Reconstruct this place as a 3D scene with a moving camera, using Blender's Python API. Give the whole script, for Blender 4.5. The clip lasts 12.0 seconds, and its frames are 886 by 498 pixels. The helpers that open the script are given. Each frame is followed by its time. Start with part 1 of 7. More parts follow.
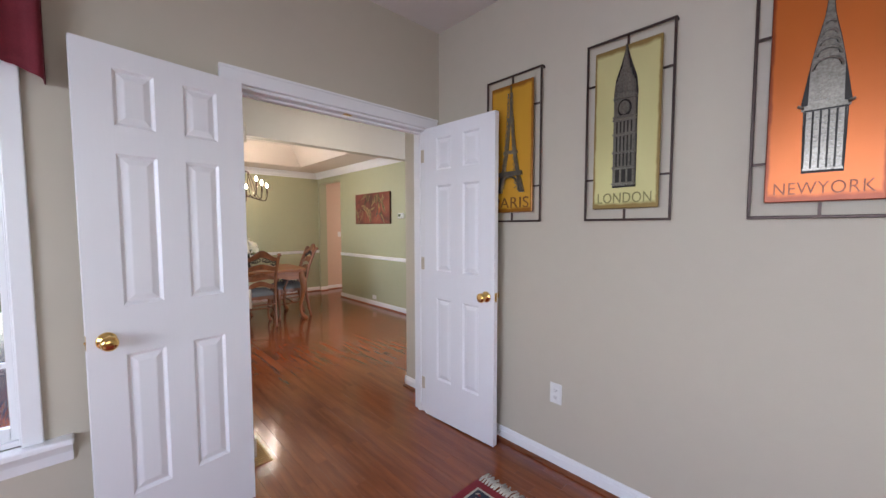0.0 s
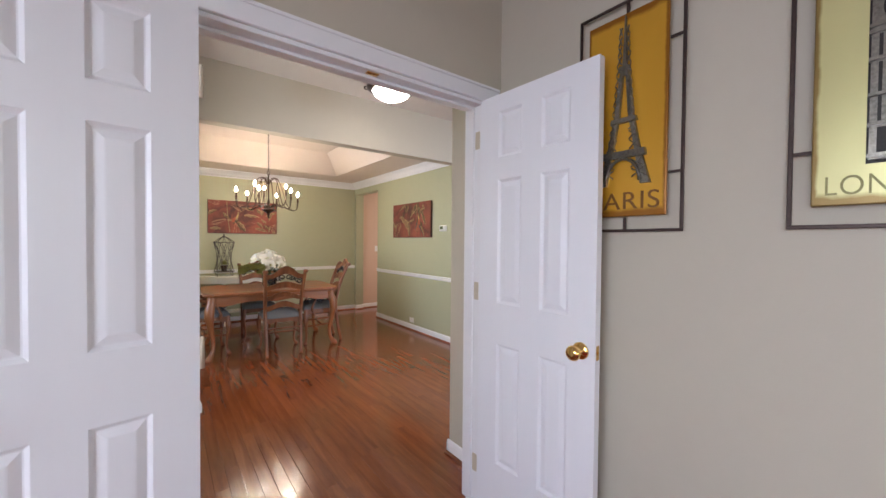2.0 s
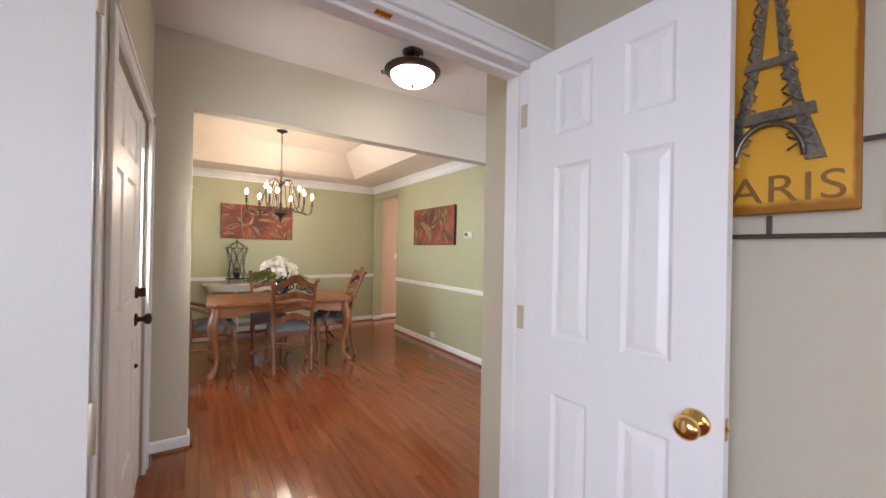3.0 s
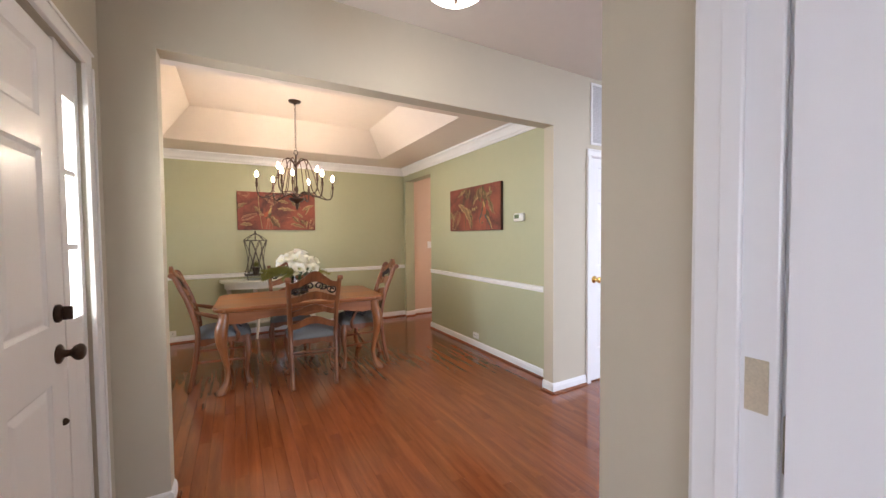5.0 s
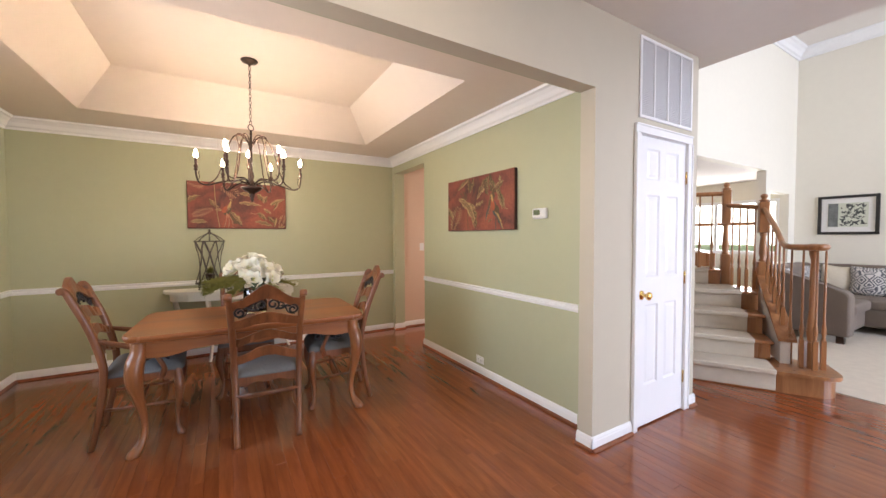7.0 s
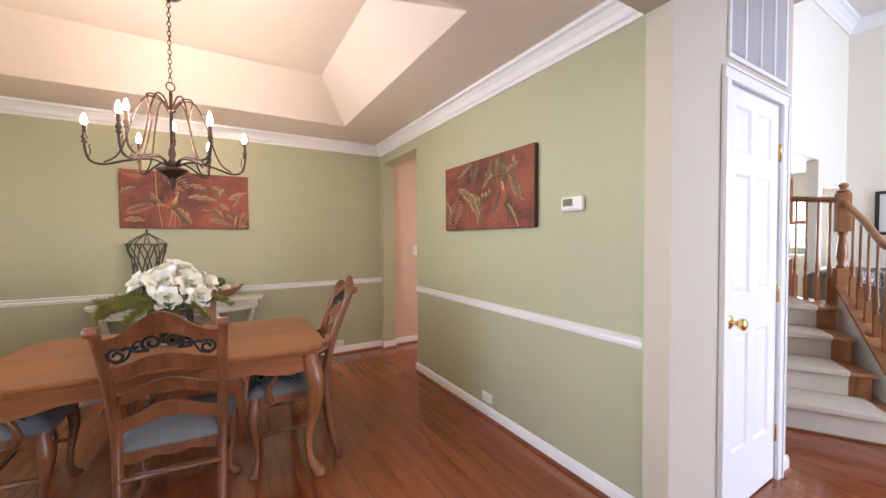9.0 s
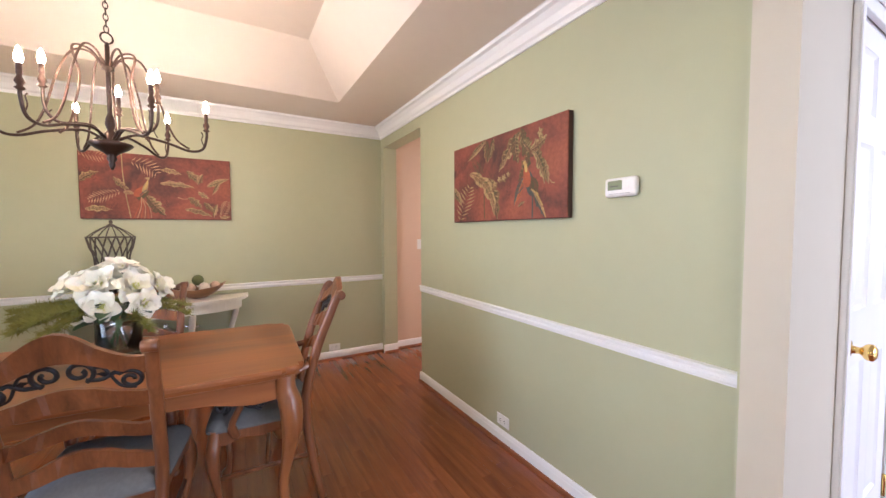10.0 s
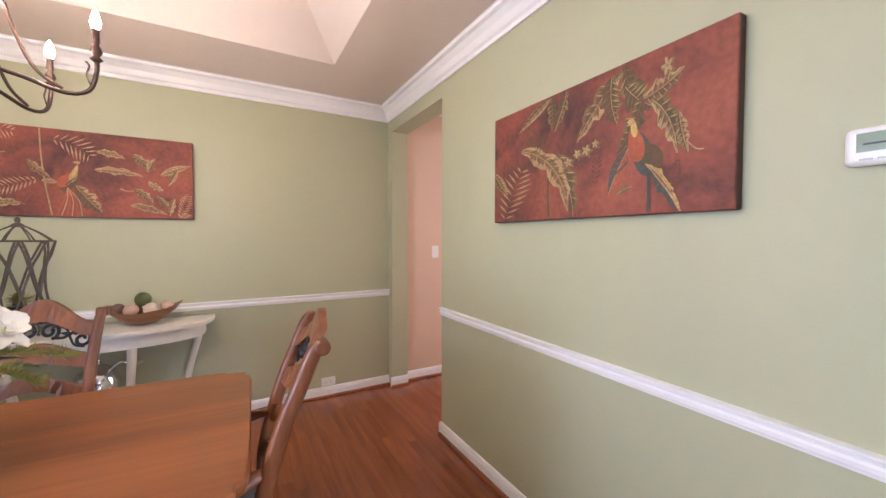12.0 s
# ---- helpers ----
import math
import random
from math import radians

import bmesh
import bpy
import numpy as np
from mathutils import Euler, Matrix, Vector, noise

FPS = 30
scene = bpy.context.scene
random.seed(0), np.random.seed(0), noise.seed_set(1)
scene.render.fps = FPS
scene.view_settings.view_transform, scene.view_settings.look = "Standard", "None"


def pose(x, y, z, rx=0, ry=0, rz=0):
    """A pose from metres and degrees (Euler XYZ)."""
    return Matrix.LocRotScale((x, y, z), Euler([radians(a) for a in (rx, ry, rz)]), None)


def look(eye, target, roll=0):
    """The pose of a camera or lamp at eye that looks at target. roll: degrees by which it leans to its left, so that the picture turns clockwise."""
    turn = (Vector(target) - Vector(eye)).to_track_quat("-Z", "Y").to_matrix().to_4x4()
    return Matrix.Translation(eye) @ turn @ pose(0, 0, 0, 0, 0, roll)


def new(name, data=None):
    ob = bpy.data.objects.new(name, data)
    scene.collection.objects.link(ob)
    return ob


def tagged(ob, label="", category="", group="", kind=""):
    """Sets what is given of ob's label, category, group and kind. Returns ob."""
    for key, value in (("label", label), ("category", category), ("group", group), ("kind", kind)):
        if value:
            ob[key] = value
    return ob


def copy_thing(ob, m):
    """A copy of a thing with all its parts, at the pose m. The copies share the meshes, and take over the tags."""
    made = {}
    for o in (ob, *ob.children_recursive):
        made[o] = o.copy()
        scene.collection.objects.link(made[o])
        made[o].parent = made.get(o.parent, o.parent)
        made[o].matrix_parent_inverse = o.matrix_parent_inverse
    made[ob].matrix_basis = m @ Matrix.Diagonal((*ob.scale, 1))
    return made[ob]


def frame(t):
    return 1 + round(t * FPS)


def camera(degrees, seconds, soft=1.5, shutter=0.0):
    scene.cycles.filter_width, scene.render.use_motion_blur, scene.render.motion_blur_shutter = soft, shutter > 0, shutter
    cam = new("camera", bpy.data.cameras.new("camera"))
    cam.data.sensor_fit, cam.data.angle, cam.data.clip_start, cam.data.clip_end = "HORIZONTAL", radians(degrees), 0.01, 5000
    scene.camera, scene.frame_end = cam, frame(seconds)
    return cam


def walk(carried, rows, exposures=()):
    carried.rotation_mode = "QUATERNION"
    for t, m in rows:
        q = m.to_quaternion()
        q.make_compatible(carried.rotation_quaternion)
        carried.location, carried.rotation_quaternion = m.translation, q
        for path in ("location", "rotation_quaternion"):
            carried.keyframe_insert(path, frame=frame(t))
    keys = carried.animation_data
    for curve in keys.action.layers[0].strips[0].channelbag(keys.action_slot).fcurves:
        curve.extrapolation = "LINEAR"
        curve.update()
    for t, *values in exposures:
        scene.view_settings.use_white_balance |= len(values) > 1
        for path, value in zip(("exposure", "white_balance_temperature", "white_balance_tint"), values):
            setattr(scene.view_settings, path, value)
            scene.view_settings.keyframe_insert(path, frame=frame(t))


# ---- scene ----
cam = camera(100.6, 12.0)
PATH = [
    (0, (0.062, 0.141, 1.363), (1.434, 1.592, 1.242), -0.1),
    (0.5, (0.176, 0.303, 1.366), (1.535, 1.765, 1.243), 0.2),
    (1, (0.281, 0.455, 1.363), (1.624, 1.934, 1.264), 0.3),
    (1.5, (0.399, 0.611, 1.349), (1.682, 2.144, 1.279), 0.3),
    (2, (0.510, 0.778, 1.347), (1.718, 2.371, 1.309), 0.5),
    (2.5, (0.629, 0.993, 1.350), (1.786, 2.625, 1.332), 0.75),
    (3, (0.75, 1.172, 1.349), (1.865, 2.832, 1.352), 1.1),
    (4.8, (1.016, 1.825, 1.346), (1.989, 3.571, 1.29), -0.8),
    (5, (1.035, 1.895, 1.35), (2.015, 3.637, 1.28), -0.5),
    (5.5, (1.1, 2.075, 1.353), (2.076, 3.819, 1.264), -0.9),
    (6, (1.225, 2.27, 1.358), (2.191, 4.019, 1.263), -1.0),
    (6.5, (1.302, 2.481, 1.357), (2.303, 4.21, 1.269), -0.5),
    (7, (1.389, 2.663, 1.354), (2.416, 4.378, 1.287), -0.2),
    (7.5, (1.504, 2.838, 1.357), (2.531, 4.554, 1.307), -0.3),
    (7.7, (1.549, 2.903, 1.356), (2.58, 4.616, 1.311), -0.3),
    (9.5, (1.961, 3.546, 1.336), (2.976, 5.268, 1.273), -0.4),
    (10, (2.067, 3.753, 1.344), (3.064, 5.484, 1.251), -0.2),
    (10.5, (2.139, 3.958, 1.349), (3.152, 5.68, 1.257), -0.0),
    (11, (2.208, 4.158, 1.332), (3.213, 5.886, 1.253), 0.0),
    (11.5, (2.282, 4.338, 1.334), (3.272, 6.075, 1.268), -0.1),
    (12, (2.327, 4.535, 1.335), (3.309, 6.277, 1.274), 0.1),
]
walk(cam, [(t, look(eye, target, roll)) for t, eye, target, roll in PATH], exposures=[(0.0, -0.17, 6150, 13), (1.5, -0.16, 6200, 13), (2.5, 0.02, 6330, 13), (3.0, 0.08, 6400, 13), (5.0, -0.0, 6400, 14), (5.5, 0.10, 6480, 14), (6.5, 0.06, 6600, 15), (9.5, 0.22, 6050, 18), (10.5, 0.31, 6000, 19), (12.0, 0.32, 5800, 22)])

# ---- light ----
world = bpy.data.worlds.new("world")
scene.world = world
world.use_nodes = True
wn = world.node_tree.nodes
sky = wn.new("ShaderNodeTexSky")
sky.sky_type, sky.sun_disc = "NISHITA", False
sky.sun_elevation, sky.sun_rotation = radians(60), radians(200)
wn["Background"].inputs["Strength"].default_value = 0.12
world.node_tree.links.new(sky.outputs[0], wn["Background"].inputs["Color"])


def lamp(name, kind, m, energy, color, **sizes):
    data = bpy.data.lights.new(name, kind)
    data.energy, data.color = energy, color
    if kind == "AREA":
        data.shape, data.size, data.size_y = "RECTANGLE", sizes["w"], sizes["h"]
        data.spread = radians(sizes.get("spread", 180))
    elif kind == "SUN":
        data.angle = sizes["angle"]
    else:
        data.shadow_soft_size = sizes["radius"]
    ob = new(name, data)
    ob.matrix_world = m
    return ob


SUN_AT = Vector((2.0, -4.5, 8.5))
lamp("sun", "SUN", look(SUN_AT, (0, 0, 0)), 3.0, (1.0, 0.95, 0.87), angle=radians(0.5))
DAY = (0.77, 0.82, 1.0)
# area lamps standing in for daylight at the window openings
lamp("office_window_light", "AREA", look((-0.85, 3.19, 3.0), (-0.69, 2.14, 1.35)), 55, DAY, w=1.5, h=1.3)
# west and south office openings are out of view, added to light the room
lamp("office_west_light", "AREA", pose(-2.22, 0.0, 1.5, 66, 0, -90), 78, DAY, w=2.2, h=1.4, spread=150)
lamp("office_south_light", "AREA", pose(0.1, -2.70, 1.5, 66, 0, 0), 10, DAY, w=2.5, h=1.5, spread=150)
lamp("living_south_light", "AREA", pose(6.9, -3.22, 2.45, 72, 0, 0), 445, (0.70, 0.80, 1.0), w=3.9, h=3.8, spread=150)
lamp("landing_window_light", "AREA", pose(10.01, 6.19, 1.62, 90, 0, 90), 100, (0.95, 0.97, 1.0), w=1.95, h=1.2)
# fill lamp in an unseen west opening, added to brighten the east wall
lamp("dining_west_fill", "AREA", pose(-0.38, 5.15, 1.45, 86, 0, -90), 23, (0.60, 0.76, 1.0), w=1.15, h=1.45, spread=115)
# added lamp at the closed passage end, where there is no window
lamp("passage_light", "AREA", pose(5.85, 7.05, 1.5, 90, 0, 90), 26, (1.0, 0.93, 0.85), w=1.0, h=1.6)
lamp("sidelight_light", "AREA", pose(0.415, 3.815, 1.45, 90, 0, -90), 15, (0.98, 1.0, 0.90), w=0.13, h=0.82)


# ---- materials ----
def mat(name, color, rough=0.5, metal=0.0, vary=0.06, scale=6.0, bump=0.0, bump_scale=120.0, coat=0.0, spec=0.5, stretch=(1, 1, 1), rvary=0.0):
    """A plain surface with slow and fine variation of colour, gloss and relief."""
    m = bpy.data.materials.new(name)
    m.use_nodes = True
    t = m.node_tree
    n, l = t.nodes, t.links
    b = n["Principled BSDF"]
    b.inputs["Roughness"].default_value, b.inputs["Metallic"].default_value = rough, metal
    b.inputs["Coat Weight"].default_value, b.inputs["Coat Roughness"].default_value = coat, 0.08
    b.inputs["Specular IOR Level"].default_value = spec
    co = n.new("ShaderNodeTexCoord")
    mp = n.new("ShaderNodeMapping")
    mp.inputs["Scale"].default_value = stretch
    l.new(co.outputs["Object"], mp.inputs[0])
    slow = n.new("ShaderNodeTexNoise")
    slow.inputs["Scale"].default_value, slow.inputs["Detail"].default_value = scale * 0.3, 3
    fine = n.new("ShaderNodeTexNoise")
    fine.inputs["Scale"].default_value, fine.inputs["Detail"].default_value = scale * 6, 4
    for q in (slow, fine):
        l.new(mp.outputs[0], q.inputs["Vector"])
    add = n.new("ShaderNodeMath")
    add.operation = "ADD"
    l.new(slow.outputs[0], add.inputs[0])
    l.new(fine.outputs[0], add.inputs[1])
    ramp = n.new("ShaderNodeMapRange")
    ramp.inputs[1].default_value, ramp.inputs[2].default_value = 0.6, 1.4
    ramp.inputs[3].default_value, ramp.inputs[4].default_value = 1 - vary, 1 + vary
    l.new(add.outputs[0], ramp.inputs[0])
    mul = n.new("ShaderNodeVectorMath")
    mul.operation = "SCALE"
    mul.inputs[0].default_value = color
    l.new(ramp.outputs[0], mul.inputs["Scale"])
    l.new(mul.outputs[0], b.inputs["Base Color"])
    if rvary:
        rr = n.new("ShaderNodeMapRange")
        rr.inputs[3].default_value, rr.inputs[4].default_value = max(0.02, rough - rvary), rough + rvary
        l.new(slow.outputs[0], rr.inputs[0])
        l.new(rr.outputs[0], b.inputs["Roughness"])
    if bump:
        bn = n.new("ShaderNodeTexNoise")
        bn.inputs["Scale"].default_value, bn.inputs["Detail"].default_value = bump_scale, 3
        l.new(mp.outputs[0], bn.inputs["Vector"])
        bp = n.new("ShaderNodeBump")
        bp.inputs["Strength"].default_value, bp.inputs["Distance"].default_value = bump, 0.002
        l.new(bn.outputs[0], bp.inputs["Height"])
        l.new(bp.outputs[0], b.inputs["Normal"])
    return m


def wood(name, dark, light, rough=0.35, coat=0.0, along=1, grain=18.0, per_piece=0.0):
    """Stained wood with grain along one axis (0, 1, 2); per_piece: how far pieces differ."""
    m = bpy.data.materials.new(name)
    m.use_nodes = True
    t = m.node_tree
    n, l = t.nodes, t.links
    b = n["Principled BSDF"]
    b.inputs["Coat Weight"].default_value, b.inputs["Coat Roughness"].default_value = coat, 0.1
    co = n.new("ShaderNodeTexCoord")
    info = n.new("ShaderNodeObjectInfo")
    shift = n.new("ShaderNodeVectorMath")
    shift.operation = "MULTIPLY_ADD"
    shift.inputs[1].default_value = (37.0, 53.0, 29.0)
    l.new(info.outputs["Random"], shift.inputs[0])
    l.new(co.outputs["Object"], shift.inputs[2])
    mp = n.new("ShaderNodeMapping")
    sc = [1.0, 1.0, 1.0]
    sc[along] = 0.07
    mp.inputs["Scale"].default_value = sc
    l.new(shift.outputs[0], mp.inputs[0])
    g = n.new("ShaderNodeTexNoise")
    g.inputs["Scale"].default_value, g.inputs["Detail"].default_value, g.inputs["Distortion"].default_value = grain, 6, 0.6
    l.new(mp.outputs[0], g.inputs["Vector"])
    f = n.new("ShaderNodeTexNoise")
    f.inputs["Scale"].default_value, f.inputs["Detail"].default_value = grain * 9, 3
    l.new(mp.outputs[0], f.inputs["Vector"])
    mixf = n.new("ShaderNodeMath")
    mixf.operation = "MULTIPLY_ADD"
    mixf.inputs[1].default_value = 0.35
    l.new(f.outputs[0], mixf.inputs[0])
    l.new(g.outputs[0], mixf.inputs[2])
    last = mixf.outputs[0]
    if per_piece:
        pp = n.new("ShaderNodeMath")
        pp.operation = "MULTIPLY_ADD"
        pp.inputs[1].default_value = per_piece
        l.new(info.outputs["Random"], pp.inputs[0])
        l.new(last, pp.inputs[2])
        last = pp.outputs[0]
    ramp = n.new("ShaderNodeValToRGB")
    ramp.color_ramp.elements[0].position, ramp.color_ramp.elements[0].color = 0.42, (*dark, 1)
    ramp.color_ramp.elements[1].position, ramp.color_ramp.elements[1].color = 0.92 + per_piece * 0.6, (*light, 1)
    l.new(last, ramp.inputs[0])
    l.new(ramp.outputs[0], b.inputs["Base Color"])
    rr = n.new("ShaderNodeMapRange")
    rr.inputs[3].default_value, rr.inputs[4].default_value = max(0.04, rough - 0.07), rough + 0.07
    l.new(g.outputs[0], rr.inputs[0])
    l.new(rr.outputs[0], b.inputs["Roughness"])
    bp = n.new("ShaderNodeBump")
    bp.inputs["Strength"].default_value, bp.inputs["Distance"].default_value = 0.12, 0.001
    l.new(f.outputs[0], bp.inputs["Height"])
    l.new(bp.outputs[0], b.inputs["Normal"])
    return m


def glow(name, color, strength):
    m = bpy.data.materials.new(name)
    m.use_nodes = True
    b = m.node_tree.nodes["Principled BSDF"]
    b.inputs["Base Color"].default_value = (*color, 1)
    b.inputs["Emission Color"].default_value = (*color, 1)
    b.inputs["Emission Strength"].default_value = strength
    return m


def glass(name, color=(1, 1, 1), rough=0.0):
    m = bpy.data.materials.new(name)
    m.use_nodes = True
    b = m.node_tree.nodes["Principled BSDF"]
    b.inputs["Base Color"].default_value = (*color, 1)
    b.inputs["Roughness"].default_value, b.inputs["Transmission Weight"].default_value, b.inputs["IOR"].default_value = rough, 1.0, 1.45
    return m


BEIGE = mat("beige_wall_paint", (0.53, 0.48, 0.38), 0.6, vary=0.02, scale=2, bump=0.15, bump_scale=300)
GREEN = mat("sage_green_wall_paint", (0.425, 0.432, 0.278), 0.55, vary=0.02, scale=2, bump=0.15, bump_scale=300)
PEACH = mat("peach_wall_paint", (0.64, 0.47, 0.35), 0.6, vary=0.02, scale=2, bump=0.15, bump_scale=300)
CREAM = mat("cream_wall_paint", (0.76, 0.72, 0.62), 0.6, vary=0.02, scale=2, bump=0.15, bump_scale=300)
CEIL = mat("ceiling_paint", (0.74, 0.70, 0.66), 0.8, vary=0.02, scale=2, bump=0.2, bump_scale=260)
WHITE = mat("white_trim_paint", (0.83, 0.83, 0.83), 0.32, vary=0.015, scale=3, bump=0.06, bump_scale=60)
DOORW = mat("white_door_paint", (0.84, 0.84, 0.85), 0.35, vary=0.015, scale=3, bump=0.12, bump_scale=90, stretch=(1, 1, 0.1))
OAK = wood("red_oak_floor", (0.15, 0.035, 0.011), (0.31, 0.084, 0.026), rough=0.14, coat=0.30, along=1, per_piece=0.10)
CHERRY = wood("cherry_shoe_moulding", (0.13, 0.035, 0.012), (0.28, 0.085, 0.03), rough=0.3, along=1)
BRASS = mat("polished_brass", (0.85, 0.58, 0.20), 0.16, 1.0, vary=0.05, scale=20)
IRON = mat("oil_rubbed_bronze", (0.055, 0.035, 0.026), 0.38, 0.85, vary=0.25, scale=25)
CARPET = mat("cream_carpet", (0.60, 0.53, 0.43), 0.95, vary=0.08, scale=40, bump=0.8, bump_scale=500)
# black put in place of shade in gaps and slots; also display print
BLACK = mat("shade_and_print_black", (0.02, 0.02, 0.02), 0.6)
PANE = glass("window_glass")


# ---- building helpers ----
def box(bm, x0, x1, y0, y1, z0, z1, bevel=0.0, seg=2):
    r = bmesh.ops.create_cube(bm, size=1.0)
    vs = r["verts"]
    for v in vs:
        v.co = Vector((x0 + (v.co.x + 0.5) * (x1 - x0), y0 + (v.co.y + 0.5) * (y1 - y0), z0 + (v.co.z + 0.5) * (z1 - z0)))
    if bevel:
        es = list({e for v in vs for e in v.link_edges})
        bmesh.ops.bevel(bm, geom=es, offset=bevel, segments=seg, affect="EDGES", profile=0.5)
    return vs


def lathe(bm, profile, n=20, at=(0, 0, 0), axis="Z"):
    """A turned solid: profile rows (radius, height)."""
    rings = []
    for r, z in profile:
        ring = []
        for i in range(n):
            a = 2 * math.pi * i / n
            p = Vector((max(r, 1e-4) * math.cos(a), max(r, 1e-4) * math.sin(a), z))
            if axis == "X":
                p = Vector((p.z, p.x, p.y))
            elif axis == "Y":
                p = Vector((p.x, p.z, -p.y))
            ring.append(bm.verts.new(p + Vector(at)))
        rings.append(ring)
    for a, b in zip(rings, rings[1:]):
        for i in range(n):
            bm.faces.new((a[i], a[(i + 1) % n], b[(i + 1) % n], b[i])).smooth = True
    bm.faces.new(list(reversed(rings[0])))
    bm.faces.new(rings[-1])


def tube(bm, points, radius, n=8, flat=1.0):
    """A rod along points; radius a number or one for each point; flat squeezes it sideways."""
    pts = [Vector(p) for p in points]
    rings = []
    side = None
    for i, p in enumerate(pts):
        d = (pts[min(i + 1, len(pts) - 1)] - pts[max(i - 1, 0)]).normalized()
        if side is None:
            side = d.orthogonal().normalized()
        side = (side - d * side.dot(d)).normalized()
        up = d.cross(side)
        r = radius[i] if isinstance(radius, (list, tuple)) else radius
        rings.append([bm.verts.new(p + side * (r * math.cos(2 * math.pi * k / n)) + up * (r * flat * math.sin(2 * math.pi * k / n))) for k in range(n)])
    for a, b in zip(rings, rings[1:]):
        for i in range(n):
            bm.faces.new((a[i], a[(i + 1) % n], b[(i + 1) % n], b[i])).smooth = True
    bm.faces.new(list(reversed(rings[0])))
    bm.faces.new(rings[-1])


def prism(bm, outline, depth, m=None, smooth=False):
    """A flat outline in x and z, extruded along y by depth, then placed by the matrix m."""
    m = m or Matrix()
    a = [bm.verts.new(m @ Vector((x, 0, z))) for x, z in outline]
    b = [bm.verts.new(m @ Vector((x, depth, z))) for x, z in outline]
    k = len(a)
    for i in range(k):
        bm.faces.new((a[i], a[(i + 1) % k], b[(i + 1) % k], b[i])).smooth = smooth
    bm.faces.new(list(reversed(a)))
    bm.faces.new(b)


def spline(pts, n=8):
    """A smooth line of points through pts (Catmull-Rom)."""
    v = [Vector(p) for p in pts]
    out = []
    for i in range(len(v) - 1):
        p0, p1, p2, p3 = v[max(i - 1, 0)], v[i], v[i + 1], v[min(i + 2, len(v) - 1)]
        for k in range(n):
            t = k / n
            out.append(0.5 * ((2 * p1) + (p2 - p0) * t + (2 * p0 - 5 * p1 + 4 * p2 - p3) * t * t + (3 * p1 - p0 - 3 * p2 + p3) * t ** 3))
    out.append(v[-1])
    return out


def part(name, bm, material, parent=None, label=""):
    """Links a bmesh as one mesh object under a thing or a part."""
    bmesh.ops.recalc_face_normals(bm, faces=bm.faces[:])
    me = bpy.data.meshes.new(name)
    bm.to_mesh(me)
    bm.free()
    for q in material if isinstance(material, (list, tuple)) else [material]:
        me.materials.append(q)
    ob = new(name, me)
    if parent is not None:
        ob.parent = parent
    if label:
        ob["label"] = label
    return ob


def thing(name, m, label, category, group=""):
    ob = new(name)
    ob.empty_display_size = 0.05
    ob.matrix_world = m
    return tagged(ob, label, category, group)


def structure(name, bm, material, label="", category=""):
    return tagged(part(name, bm, material), label or name.replace("_", " "), category or name.split("_")[0], kind="structure")


def boxes(rows, bevel=0.0):
    bm = bmesh.new()
    for r in rows:
        box(bm, *r, bevel=bevel)
    return bm


# ---- the large structure ----
XP, YD, YH = 1.912, 2.139, 2.259     # poster wall, office door wall: office side and hall side
XF = 0.510                         # front door wall
YN, YI = 4.135, 4.242               # wall between hall and dining room: its two sides
XR, YB, XL = 3.53, 7.67, -0.32     # dining room: right, back and left walls
HC, HD = 2.74, 2.475                # ceilings: hall and office, dining room
X2 = 4.82                          # edge of the low hall ceiling
YW, XE, H2 = 5.00, 9.85, 4.47       # two-storey room
XO0, XO1 = 0.565, 1.793              # office door opening

XJ0, XJ1, ZJ = 0.722, 3.36, 2.264    # cased opening to the dining room
YO0, YO1, ZO = 6.685, 7.590, 2.262   # opening to the back passage
XCP = 5.88                           # where the carpet begins
WX0, WX1, WZ0, WZ1 = -1.535, -0.16, 0.565, 2.15   # office window

floor = structure("floor", boxes([(-2.4, XCP, -3.2, 8.6, -0.12, -0.012)]), CHERRY, "dark joints and bed under the red oak strip floor", "floor")
structure("living_carpet_floor", boxes([(XCP, 10.5, -3.3, 5.6, -0.12, 0.006)]), CARPET, "pale cream cut-pile carpet over the living room floor", "carpet")
structure("wall_office_east", boxes([(XP, XP + 0.12, -2.8, YH, 0, 2.85)]), BEIGE, "beige painted office wall with three metal city panels", "wall")
structure("wall_hall_stub", boxes([(1.957, XP + 0.12, YH, 2.60, 0, HC)]), BEIGE, "short beige wall end beside the office doors", "wall")
structure("wall_office_north", boxes([
    (WX1, XO0, YD, YH, 0, 2.85), (XO0, XO1, YD, YH, 2.05, 2.85), (XO1, XP, YD, YH, 0, 2.85),
    (-2.2, WX1, YD, YH, 0, WZ0), (-2.2, WX1, YD, YH, WZ1, 2.85), (-2.2, WX0, YD, YH, WZ0, WZ1)]), BEIGE, "beige office wall with double door opening and window", "wall")
structure("wall_office_west", boxes([(-2.32, -2.2, -2.8, -1.15, 0, 2.85), (-2.32, -2.2, 1.15, YH, 0, 2.85), (-2.32, -2.2, -1.15, 1.15, 0, 0.75), (-2.32, -2.2, -1.15, 1.15, 2.25, 2.85)]), BEIGE, "plain beige office wall with a window opening", "wall")
structure("wall_office_south", boxes([(-2.2, -1.2, -2.8, -2.68, 0, 2.85), (1.4, XP, -2.8, -2.68, 0, 2.85), (-1.2, 1.4, -2.8, -2.68, 0, 0.7), (-1.2, 1.4, -2.8, -2.68, 2.3, 2.85)]), BEIGE, "plain beige office wall with a window opening", "wall")
structure("ceiling_office", boxes([(-2.2, XP, -2.68, YD, HC, 2.85)]), CEIL, "white office ceiling", "ceiling")
